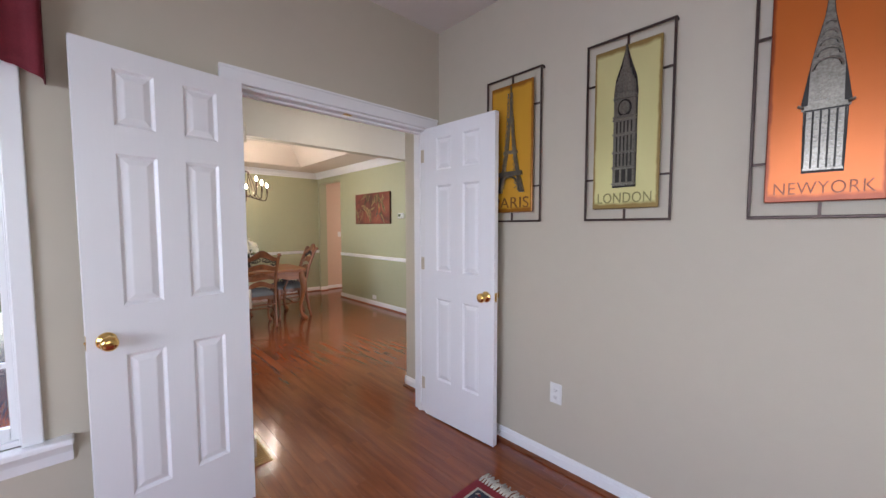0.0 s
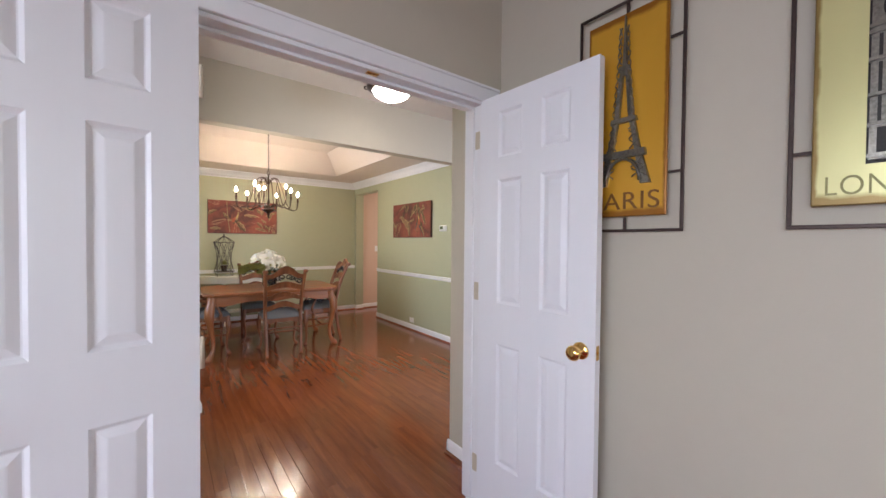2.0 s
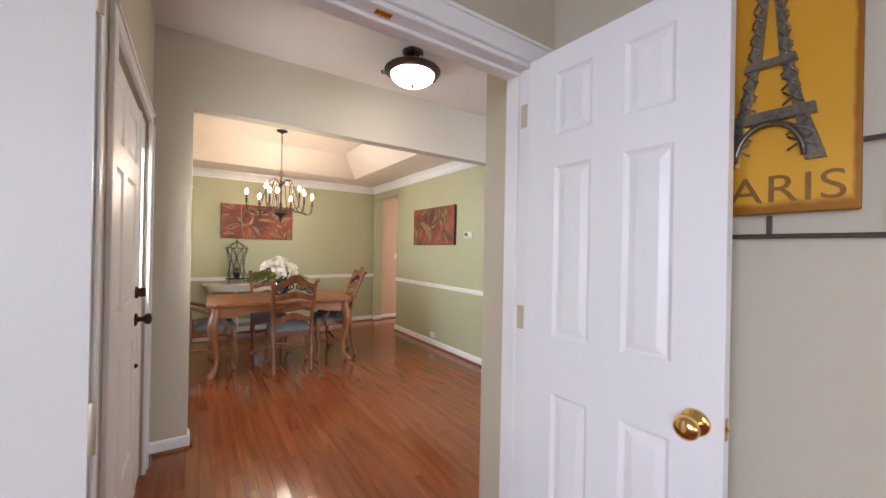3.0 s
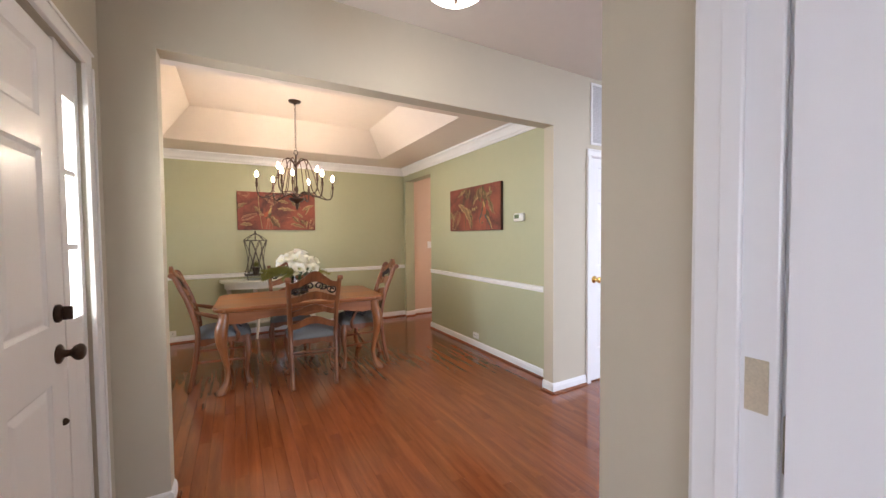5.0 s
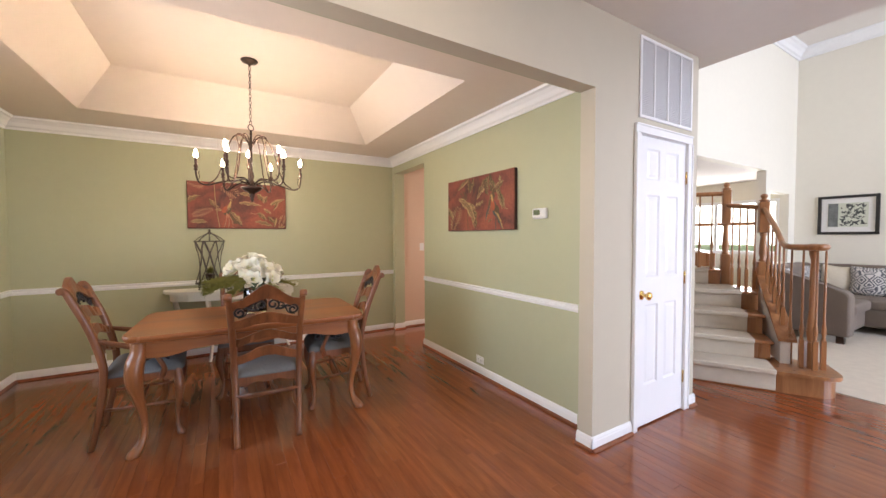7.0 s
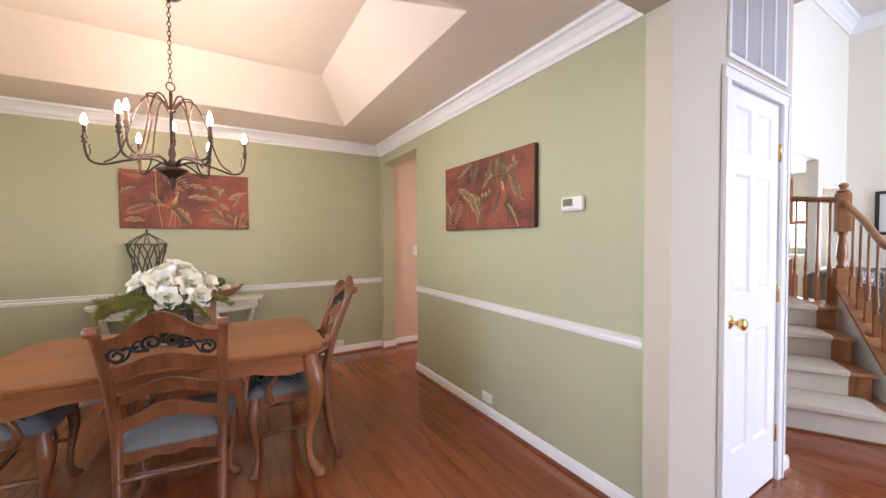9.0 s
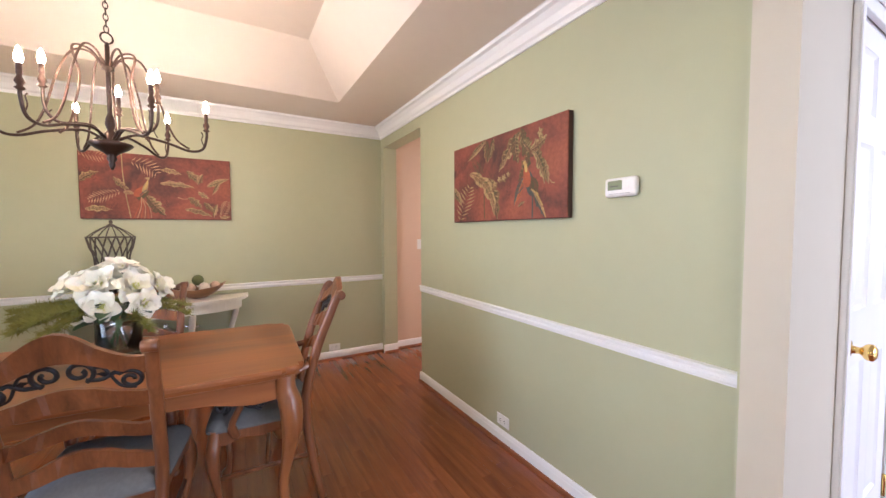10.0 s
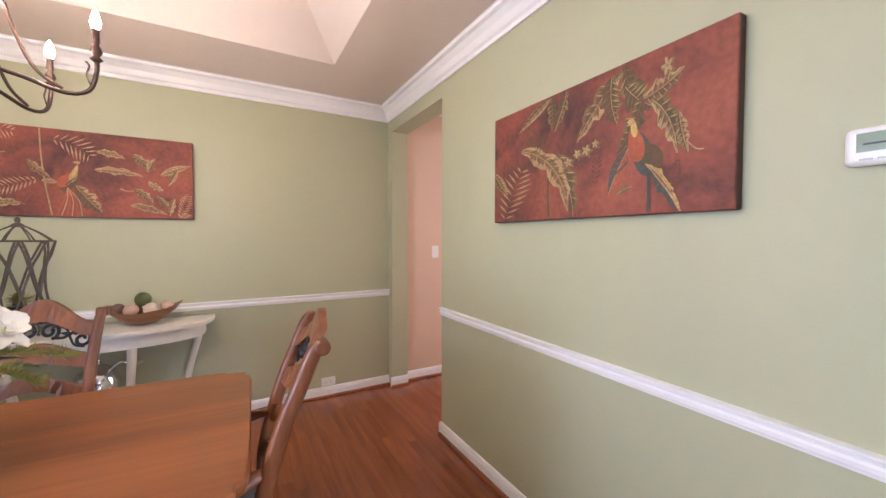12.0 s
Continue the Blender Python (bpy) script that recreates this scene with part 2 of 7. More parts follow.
structure("wall_front", boxes([(XF - 0.14, XF, YH, 2.773, 0, 2.85), (XF - 0.14, XF, 2.773, 3.92, 2.06, 2.85), (XF - 0.14, XF, 3.92, YN, 0, 2.85)]), BEIGE, "beige entry wall around the front door and sidelight", "wall")
structure("wall_dining_south", boxes([
    (XL - 0.12, XJ0, YN, YI, 0, 2.85), (XJ0, XJ1, YN, YI, ZJ, 2.85), (XJ1, 3.80, YN, YI, 0, 2.85),
    (3.80, 4.455, YN, YI, 2.06, 2.85), (4.455, 4.60, YN, YI, 0, 2.85)]), BEIGE, "beige hall wall with a wide cased opening to the dining room and a closet door", "wall")
structure("wall_closet_side", boxes([(4.48, 4.60, YI, 6.3, 0, 2.85)]), BEIGE, "beige closet side wall by the stairs", "wall")
structure("wall_dining_east", boxes([(XR, 3.68, YI, YO0, 0, HD), (XR, 3.68, YO0, YO1, ZO, HD), (XR, 3.68, YO1, YB, 0, HD)]), GREEN, "sage green dining wall with an opening to the back passage", "wall")
structure("wall_dining_north", boxes([(XL, 3.68, YB, YB + 0.12, 0, HD)]), GREEN, "sage green dining room back wall", "wall")
# the opening is out of view, cut for the fill lamp
structure("wall_dining_west", boxes([(XL - 0.12, XL, YI, 4.55, 0, HD), (XL - 0.12, XL, 5.75, YB + 0.12, 0, HD), (XL - 0.12, XL, 4.55, 5.75, 0, 0.7), (XL - 0.12, XL, 4.55, 5.75, 2.2, HD)]), GREEN, "sage green dining wall with an unseen opening added for daylight", "wall")
structure("wall_dining_inner_south", boxes([(XL, XJ0, YI, YI + 0.006, 0, HD), (XJ0, XJ1, YI, YI + 0.006, ZJ, HD), (XJ1, XR, YI, YI + 0.006, 0, HD)]), GREEN, "sage green inside face around the dining opening", "wall")
structure("wall_passage", boxes([(3.68, 6.0, 7.66, 7.78, 0, 2.6), (5.9, 6.0, 6.3, 7.66, 0, 2.6), (3.68, 5.9, 6.3, 6.42, 0, 2.6)]), PEACH, "peach painted back passage wall", "wall")
structure("ceiling_passage", boxes([(3.68, 6.0, 6.3, 7.78, 2.5, 2.6)]), CEIL, "back passage ceiling", "ceiling")
structure("ceiling_hall", boxes([(XF, X2, YH, YN, HC, 2.9), (XP + 0.12, X2, -3.2, YH, HC, 2.9), (4.60, X2, YN, YW, HC, 2.9)]), CEIL, "low white hall ceiling", "ceiling")
structure("wall_hall_upper", boxes([(X2 - 0.12, X2, -3.2, YW, 2.9, 4.9)]), CREAM, "wall above the hall ceiling edge", "wall")
structure("wall_living_east", boxes([(XE, XE + 0.12, -3.3, 5.20, 0, 4.9), (XE, XE + 0.12, 7.18, YW + 2.6, 0, 4.9), (XE, XE + 0.12, 5.20, 7.18, 0, 1.0), (XE, XE + 0.12, 5.20, 7.18, 2.02, 4.9)]), CREAM, "cream two-storey living room wall", "wall")
structure("wall_living_north", boxes([(4.60, XE, YW, YW + 0.12, 2.36, 4.9), (8.62, 8.80, YW, YW + 0.12, 0, 2.36), (9.58, XE, YW, YW + 0.12, 0, 2.36), (8.80, 9.58, YW, YW + 0.12, 0, 0.9), (8.80, 9.58, YW, YW + 0.12, 2.05, 2.36)]), CREAM, "tall cream wall with an opening over the stair landing", "wall")
structure("ceiling_landing", boxes([(4.60, XE, YW + 0.12, 7.6, 2.37, 2.5)]), CEIL, "white ceiling over the stair landing", "ceiling")
structure("wall_landing", boxes([(6.0, XE, 7.6, 7.72, 0, 2.5)]), BEIGE, "plain beige wall behind the stair landing", "wall")
structure("wall_living_south", boxes([(2.0, 4.9, -3.32, -3.2, 0, 4.9), (8.9, XE, -3.32, -3.2, 0, 4.9), (4.9, 8.9, -3.32, -3.2, 0, 0.5), (4.9, 8.9, -3.32, -3.2, 4.4, 4.6)]), CREAM, "tall cream wall with large windows", "wall")
structure("ceiling_living", boxes([(4.5, XE, -3.3, YW, H2, 4.9)]), CEIL, "high white living room ceiling", "ceiling")


def tray_ceiling():
    """Dining room ceiling with a sloped tray; lower and upper edges."""
    bm = bmesh.new()
    def ring(x0, x1, y0, y1, z):
        return [bm.verts.new(p) for p in ((x0, y0, z), (x1, y0, z), (x1, y1, z), (x0, y1, z))]
    out = ring(XL, XR, YI, YB, HD)
    low = ring(0.335, 2.91, 4.883, 7.035, HD)
    top = ring(0.64, 2.60, 5.45, 6.645, 2.76)
    for a, b in ((out, low), (low, top)):
        for i in range(4):
            bm.faces.new((a[i], a[(i + 1) % 4], b[(i + 1) % 4], b[i]))
    bm.faces.new(top)
    cap = ring(XL, XR, YI, YB, 2.9)
    bm.faces.new(cap)
    for i in range(4):
        bm.faces.new((out[i], out[(i + 1) % 4], cap[(i + 1) % 4], cap[i]))
    return bm


TRAY = mat("cream_tray_paint", (0.76, 0.67, 0.585), 0.75, vary=0.02, scale=2, bump=0.2, bump_scale=260)
structure("ceiling_dining", tray_ceiling(), TRAY, "cream tray ceiling with sloped sides over the dining table", "ceiling")
structure("wall_landing", boxes([(4.6, XE, 7.9, 8.02, 0, 2.5)]), BEIGE, "beige wall behind the stair landing", "wall")
structure("ceiling_landing", boxes([(4.6, XE, YW + 0.12, 8.0, 2.38, 2.5)]), CEIL, "landing soffit", "ceiling")


# ---- trim ----
def run(bm, profile, p0, p1, out):
    """A moulding along the floor line p0 to p1; profile rows (out from the wall, height)."""
    p0, p1, out = Vector(p0), Vector(p1), Vector(out)
    a = [bm.verts.new((p0.x + out.x * o, p0.y + out.y * o, z)) for o, z in profile]
    b = [bm.verts.new((p1.x + out.x * o, p1.y + out.y * o, z)) for o, z in profile]
    k = len(a)
    for i in range(k):
        bm.faces.new((a[i], a[(i + 1) % k], b[(i + 1) % k], b[i]))
    bm.faces.new(list(reversed(a)))
    bm.faces.new(b)


BASE = [(0, 0.0), (0.014, 0.0), (0.014, 0.062), (0.011, 0.068), (0.011, 0.075), (0.006, 0.085), (0, 0.088)]
SHOE = [(0.0142, 0.0), (0.032, 0.0), (0.031, 0.008), (0.027, 0.015), (0.021, 0.019), (0.0142, 0.020)]


def baseboard(p0, p1, out, label="white painted baseboard with a cherry shoe moulding"):
    bm = bmesh.new()
    run(bm, BASE, p0, p1, out)
    ob = structure("baseboard", bm, WHITE, label, "baseboard")
    bm = bmesh.new()
    run(bm, SHOE, p0, p1, out)
    part("shoe_moulding", bm, CHERRY, ob, "reddish brown shoe moulding")


E, W, N, S = (1, 0), (-1, 0), (0, 1), (0, -1)
for p0, p1, out in (
        ((XP, -2.68), (XP, YD), W), ((-2.2, YD), (XO0 - 0.055, YD), S), ((-2.2, -2.68), (-2.2, YD), E),
        ((1.957, YH + 0.02), (1.957, 2.614), W), ((1.943, 2.60), (XP + 0.12, 2.60), N), ((XP + 0.12, -3.2), (XP + 0.12, 2.614), E),
        ((XF, 3.978), (XF, YN), E), ((XF, YN), (XJ0 + 0.014, YN), S), ((XJ0, YN - 0.014), (XJ0, YI), E),
        ((XJ1, YN - 0.014), (XJ1, YI + 0.006), W), ((XJ1 - 0.014, YN), (3.760, YN), S), ((4.500, YN), (4.614, YN), S), ((4.60, YN - 0.014), (4.60, 6.3), E),
        ((XR, YI), (XR, YO0), W), ((XR - 0.014, YO0), (3.68, YO0), N), ((XR - 0.014, YO1), (3.68, YO1), S), ((XL, YB), (XR, YB), S), ((XL, YI), (XL, YB), E),
        ((3.68, 7.66), (5.9, 7.66), S), ((8.53, YW), (XE, YW), S), ((XE, -3.2), (XE, YW), W)):
    baseboard(p0, p1, out)

RAIL = [(o, z - 0.036) for o, z in ((0, 0.850), (0.008, 0.852), (0.010, 0.860), (0.016, 0.865), (0.017, 0.877), (0.011, 0.883), (0.014, 0.892), (0.022, 0.897), (0.022, 0.904), (0, 0.907))]
for p0, p1, out in (((XR, YI + 0.006), (XR, YO0), W), ((XL, YB), (XR, YB), S), ((XL, YI), (XL, 4.47), E), ((XL, 5.83), (XL, YB), E)):
    bm = bmesh.new()
    run(bm, RAIL, p0, p1, out)
    structure("trim_chair_rail", bm, WHITE, "white moulded chair rail on the green wall", "chair rail")
CROWN = [(o, HD + z * 1.09) for o, z in ((0, -0.105), (0.012, -0.105), (0.016, -0.088), (0.030, -0.078), (0.046, -0.05), (0.070, -0.026), (0.090, -0.018), (0.094, -0.006), (0.100, -0.002), (0, -0.002))]
for p0, p1, out in (((XR, YI + 0.006), (XR, YB), W), ((XL, YB), (XR, YB), S), ((XL, YI), (XL, YB), E), ((XL, YI + 0.006), (XR, YI + 0.006), N)):
    bm = bmesh.new()
    run(bm, CROWN, p0, p1, out)
    structure("trim_crown", bm, WHITE, "white crown moulding under the dining ceiling", "crown moulding")
CROWN2 = [(o * 1.5, H2 + z * 1.5) for o, z in ((0, -0.105), (0.012, -0.105), (0.016, -0.088), (0.030, -0.078), (0.046, -0.05), (0.070, -0.026), (0.090, -0.018), (0.094, -0.006), (0.100, -0.002), (0, -0.002))]
for p0, p1, out in (((XE, -3.2), (XE, YW), W), ((X2, YW), (XE, YW), S)):
    bm = bmesh.new()
    run(bm, CROWN2, p0, p1, out)
    structure("trim_crown", bm, WHITE, "white crown moulding high in the living room", "crown moulding")


# ---- doors ----
def knob(bm, x, y, z, out):
    """A round knob on a rose; out: +1 or -1 along y."""
    prof = [(0.033, 0.0), (0.033, 0.005), (0.028, 0.009), (0.014, 0.012), (0.011, 0.030), (0.016, 0.036), (0.025, 0.043), (0.029, 0.053), (0.027, 0.062), (0.018, 0.068), (0.006, 0.070)]
    lathe(bm, [(r, h * out) for r, h in prof], 24, (x, y, z), "Y")


def six_panel(parent, w, h, t, rows, side, mid):
    """The leaf and its six raised panels, hinge edge at x=0, thickness along y."""
    pw = (w - 2 * side - mid) / 2
    xs = ((side, side + pw), (side + pw + mid, w - side))
    bm = bmesh.new()
    box(bm, 0, side, 0, t, 0, h)
    box(bm, w - side, w, 0, t, 0, h)
    zs = [0.0] + [z for r in rows for z in r] + [h]
    for a, b in zip(zs[::2], zs[1::2]):
        box(bm, side, w - side, 0, t, a, b)
    for a, b in rows:
        box(bm, side + pw, side + pw + mid, 0, t, a, b)
    leaf = part("leaf", bm, DOORW, parent)
    for a, b in rows:
        for x0, x1 in xs:
            bm = bmesh.new()
            # moulded edge sinking from the face, then the raised field
            loops = []
            for inset, depth in ((0.0, 0.001), (0.004, 0.004), (0.010, 0.009), (0.014, 0.010), (0.036, 0.003), (0.040, 0.0025)):
                loops.append((inset, depth))
            for face in (0, 1):
                rings = []
                for inset, depth in loops:
                    y = depth if face == 0 else t - depth
                    rings.append([bm.verts.new(p) for p in ((x0 + inset, y, a + inset), (x1 - inset, y, a + inset), (x1 - inset, y, b - inset), (x0 + inset, y, b - inset))])
                for p, q in zip(rings, rings[1:]):
                    for i in range(4):
                        bm.faces.new((p[i], p[(i + 1) % 4], q[(i + 1) % 4], q[i]))
                bm.faces.new(rings[-1])
            part("panel", bm, DOORW, parent)
    return leaf


def casing(rows, label):
    """Door casing from boxes with an outer band."""
    bm = bmesh.new()
    for r in rows:
        box(bm, *r, bevel=0.004)
    return structure("trim_door_casing", bm, WHITE, label, "door casing")


def hinge(parent, x, y, z, material=BRASS):
    bm = bmesh.new()
    lathe(bm, [(0.0065, -0.045), (0.0065, 0.045), (0.004, 0.050)], 10, (x, y, z))
    box(bm, x - 0.002, x + 0.02, y + 0.003, y + 0.005, z - 0.044, z + 0.044)
    part("hinge", bm, material, parent, "small brass hinge")


ROWS6 = ((0.285, 0.858), (1.05, 1.632), (1.735, 1.95))


DULL = mat("dull_pale_brass", (0.60, 0.53, 0.40), 0.5, 0.35, vary=0.15, scale=40)


DW = 0.604     # width of one office leaf


def office_door(name, m, hand, label):
    """One leaf of the double doors; local x from the hinge, front face at y=0."""
    d = tagged(new(name), label, "door", kind="structure")
    d.matrix_world = m
    six_panel(d, DW, 2.03, 0.035, ROWS6, 0.116, 0.102)
    bm = bmesh.new()
    knob(bm, DW - 0.058, 0.0, 0.925, -1)
    knob(bm, DW - 0.058, 0.035, 0.925, 1)
    part("door_knob", bm, BRASS, d, "polished brass knob")
    bm = bmesh.new()
    box(bm, DW - 0.0005, DW + 0.0006, 0.007, 0.028, 0.898, 0.952)
    box(bm, DW + 0.0006, DW + 0.005, 0.013, 0.022, 0.920, 0.930, 0.001)
    part("latch", bm, BRASS, d, "brass latch plate")
    for z in (0.25, 1.0, 1.80):
        bm = bmesh.new()
        lathe(bm, [(0.0065, -0.045), (0.0065, 0.045), (0.004, 0.050)], 10, (-0.006, 0.037, z))
        box(bm, -0.002, -0.0005, 0.008, 0.030, z - 0.044, z + 0.044)
        part("hinge", bm, DULL, d, "dull brass hinge")
    return d


# left leaf folded back against the wall, right leaf standing at right angles
office_door("door_1", Matrix.Translation((0.588, 2.112, 0.010)) @ Matrix.Rotation(radians(188), 4, "Z") @ Matrix.Diagonal((0.955, 1, 1, 1)), 1, "white six-panel door folded back against the office wall")
office_door("door_2", Matrix.Translation((1.757, 2.120, 0.010)) @ Matrix.Rotation(radians(-87.5), 4, "Z"), -1, "white six-panel door standing open at right angles")
casing([(XO0 - 0.055, XO0, YD - 0.018, YD, 0, 2.05), (XO1, XO1 + 0.090, YD - 0.018, YD, 0, 2.05), (XO0 - 0.055, XO1 + 0.090, YD - 0.018, YD, 2.05, 2.125),
        (XO0 - 0.055, XO0 - 0.04, YD - 0.026, YD - 0.018, 0, 2.05), (XO1 + 0.075, XO1 + 0.090, YD - 0.026, YD - 0.018, 0, 2.05), (XO0 - 0.055, XO1 + 0.090, YD - 0.026, YD - 0.018, 2.11, 2.125),
        (XO0 - 0.04, XO0, YH, YH + 0.016, 0, 2.05), (XO1, XO1 + 0.068, YH, YH + 0.016, 0, 2.05), (XO0 - 0.04, XO1 + 0.068, YH, YH + 0.016, 2.05, 2.115)],
       "white casing round the double office doors")
casing([(XO0, XO0 + 0.012, YD - 0.004, YH + 0.004, 0, 2.05), (XO1 - 0.018, XO1 - 0.0005, YD - 0.004, YH + 0.004, 0, 2.05), (XO0 + 0.012, XO1 - 0.018, YD - 0.004, YH + 0.004, 2.032, 2.05),
        (XO0 + 0.012, XO0 + 0.020, YD + 0.045, YD + 0.08, 0, 2.03), (XO1 - 0.030, XO1 - 0.018, YD + 0.045, YD + 0.08, 0, 2.03), (XO0 + 0.012, XO1 - 0.018, YD + 0.045, YD + 0.08, 2.018, 2.032)],
       "white jamb and door stop of the office opening")
for z in (0.22, 1.10, 1.86):
    bm = boxes([(XO1 - 0.0195, XO1 - 0.018, YD + 0.008, YD + 0.040, z - 0.044, z + 0.044)])
    tagged(part("hinge_plate", bm, DULL), "dull brass hinge leaf on the white door jamb", "hinge", "hinge leaves on the jamb")
bm = boxes([(1.165, 1.215, YD + 0.012, YD + 0.036, 2.0285, 2.032)])
tagged(part("strike_plate", bm, BRASS), "small metal strike plate in the office door head", "strike plate")

closet = tagged(new("door_3"), "white six-panel closet door, closed", "door", kind="structure")
closet.matrix_world = pose(3.824, 4.139, 0.012)
six_panel(closet, 0.612, 2.03, 0.035, ROWS6, 0.100, 0.085)
bm = bmesh.new()
knob(bm, 0.055, 0.0, 0.93, -1)
part("door_knob", bm, BRASS, closet, "polished brass knob")
for z in (0.25, 1.02, 1.78):
    hinge(closet, 0.617, -0.006, z)
casing([(3.762, 3.822, YN - 0.018, YN, 0, 2.05), (4.440, 4.500, YN - 0.018, YN, 0, 2.05), (3.762, 4.500, YN - 0.018, YN, 2.05, 2.112),
        (3.762, 3.776, YN - 0.025, YN - 0.018, 0, 2.05), (4.486, 4.500, YN - 0.025, YN - 0.018, 0, 2.05), (3.762, 4.500, YN - 0.025, YN - 0.018, 2.098, 2.112),
        (3.8005, 3.8225, YN, YN + 0.1, 0, 2.06), (4.4385, 4.4545, YN, YN + 0.1, 0, 2.06),
        (3.8225, 4.4385, YN + 0.004, YN + 0.1, 2.046, 2.06), (3.8225, 3.838, 4.177, 4.19, 0, 2.046), (4.423, 4.4385, 4.177, 4.19, 0, 2.046), (3.838, 4.423, 4.177, 4.19, 2.02, 2.046)], "white casing round the closet door")
# thin black sheet so the door gaps look shaded
structure("closet_back", boxes([(3.80, 4.455, YI - 0.02, YI - 0.002, 0, 2.06)]), BLACK, "black sheet standing in for the shade behind the closet door", "closet")

# return air grille over the closet door
grille = thing("air_return_grille", pose(3.810, YN, 2.155), "large white return air grille over the closet door", "vent")
GW, GH = 0.685, 0.545
bm = bmesh.new()
for r in ((0, GW, -0.012, 0, 0, 0.022), (0, GW, -0.012, 0, GH - 0.022, GH), (0, 0.022, -0.012, 0, 0.022, GH - 0.022), (GW - 0.022, GW, -0.012, 0, 0.022, GH - 0.022)):
    box(bm, *r, bevel=0.003)
part("frame", bm, WHITE, grille)
part("backing", boxes([(0.022, GW - 0.022, -0.003, -0.0005, 0.022, GH - 0.022)]), mat("grey_filter", (0.46, 0.46, 0.47), 0.9), grille, "grey filter behind the slats")
for k in (1, 2, 3):
    x = GW * k / 4
    part("mullion", boxes([(x - 0.007, x + 0.007, -0.012, -0.003, 0.022, GH - 0.022)]), WHITE, grille)
SLAT = mat("white_slat_paint", (0.74, 0.74, 0.75), 0.4)
bm = bmesh.new()
box(bm, 0, GW / 4 - 0.016, -0.0100, -0.0035, 0.0, 0.0038)
slat = part("slat", bm, SLAT, grille)
slat.location = (0.023, 0, 0.03)
for k in range(4):
    for i in range(40):
        if k or i:
            q = slat.copy()
            scene.collection.objects.link(q)
            q.location = ((0.023 if k == 0 else GW * k / 4 + 0.008), 0, 0.030 + i * 0.0122)

# front door with its sidelight, in the entry wall
front = tagged(new("door_4"), "white six-panel front door, closed", "door", kind="structure")
front.matrix_world = pose(XF - 0.015, 2.790, 0.012, 0, 0, 90)
six_panel(front, 0.905, 2.03, 0.045, ROWS6, 0.125, 0.115)
bm = bmesh.new()
knob(bm, 0.84, 0.0, 0.945, -1)
part("door_knob", bm, IRON, front, "dark bronze knob")
bm = bmesh.new()
lathe(bm, [(0.031, 0), (0.031, -0.008), (0.024, -0.014), (0.010, -0.018)], 22, (0.84, 0, 1.085), "Y")
box(bm, 0.835, 0.845, -0.042, -0.015, 1.062, 1.108, 0.003)
part("deadbolt", bm, IRON, front, "dark bronze thumb turn")
bm = bmesh.new()
lathe(bm, [(0.012, 0), (0.012, -0.006), (0.005, -0.014)], 14, (0.86, 0, 0.70), "Y")
part("door_bolt", bm, IRON, front, "small dark bolt")
casing([(XF, XF + 0.018, 3.910, 3.978, 0, 2.06), (XF, XF + 0.018, 2.725, 2.788, 0, 2.06), (XF, XF + 0.018, 2.725, 3.978, 2.06, 2.122),
        (XF + 0.018, XF + 0.026, 3.963, 3.978, 0, 2.06), (XF + 0.018, XF + 0.026, 2.725, 3.978, 2.108, 2.122)], "white casing round the front door and sidelight")
side = tagged(new("window_2"), "narrow white sidelight with three panes beside the front door", "sidelight", kind="structure")
side.matrix_world = pose(XF - 0.455, 0, 0)
bm = boxes([(0.385, 0.443, 3.698, 3.750, 0, 2.058), (0.385, 0.440, 3.880, 3.92, 0, 2.058), (0.385, 0.438, 3.750, 3.880, 0, 1.050), (0.385, 0.438, 3.750, 3.880, 1.88, 2.058)], 0.003)
part("window_frame", bm, DOORW, side)
for z in (1.321, 1.603):
    part("muntin", boxes([(0.400, 0.432, 3.750, 3.880, z - 0.011, z + 0.011)], 0.003), DOORW, side)
for z0, z1 in ((1.050, 1.310), (1.332, 1.592), (1.614, 1.88)):
    g = part("pane", boxes([(0.424, 0.428, 3.751, 3.879, z0, z1)]), PANE, side)
    g.visible_shadow = False
bm = bmesh.new()
for a, b in ((0.20, 0.95),):
    rings = []
    for inset, d in ((0.0, 0.0), (0.012, -0.007), (0.035, 0.0), (0.040, 0.0005)):
        rings.append([bm.verts.new((0.4385 + d, y, z)) for y, z in ((3.755 + inset, a + inset), (3.875 - inset, a + inset), (3.875 - inset, b - inset), (3.755 + inset, b - inset))])
    for p, q in zip(rings, rings[1:]):
        for i in range(4):
            bm.faces.new((p[i], p[(i + 1) % 4], q[(i + 1) % 4], q[i]))
    bm.faces.new(rings[-1])
part("panel", bm, DOORW, side)

# ---- office window ----
win = tagged(new("window_1"), "white double-hung window with muntins, sill and apron", "window", kind="structure")
bm = bmesh.new()
for r in ((WX0, WX0 + 0.012, YD + 0.01, YH, WZ0, WZ1), (WX1 - 0.012, WX1, YD + 0.01, YH, WZ0, WZ1), (WX0 + 0.012, WX1 - 0.012, YD + 0.01, YH, WZ1 - 0.03, WZ1), (WX0 + 0.012, WX1 - 0.012, YD + 0.01, YH, WZ0, WZ0 + 0.02)):
    box(bm, *r, bevel=0.002)
part("window_frame", bm, WHITE, win)
bm = bmesh.new()
for r in ((WX1 - 0.004, WX1 + 0.052, YD - 0.018, YD, WZ0, WZ1), (WX0 - 0.066, WX0 + 0.004, YD - 0.018, YD, WZ0, WZ1), (WX0 - 0.066, WX1 + 0.052, YD - 0.018, YD, WZ1, WZ1 + 0.07)):
    box(bm, *r, bevel=0.004)
part("window_casing", bm, WHITE, win)
bm = bmesh.new()
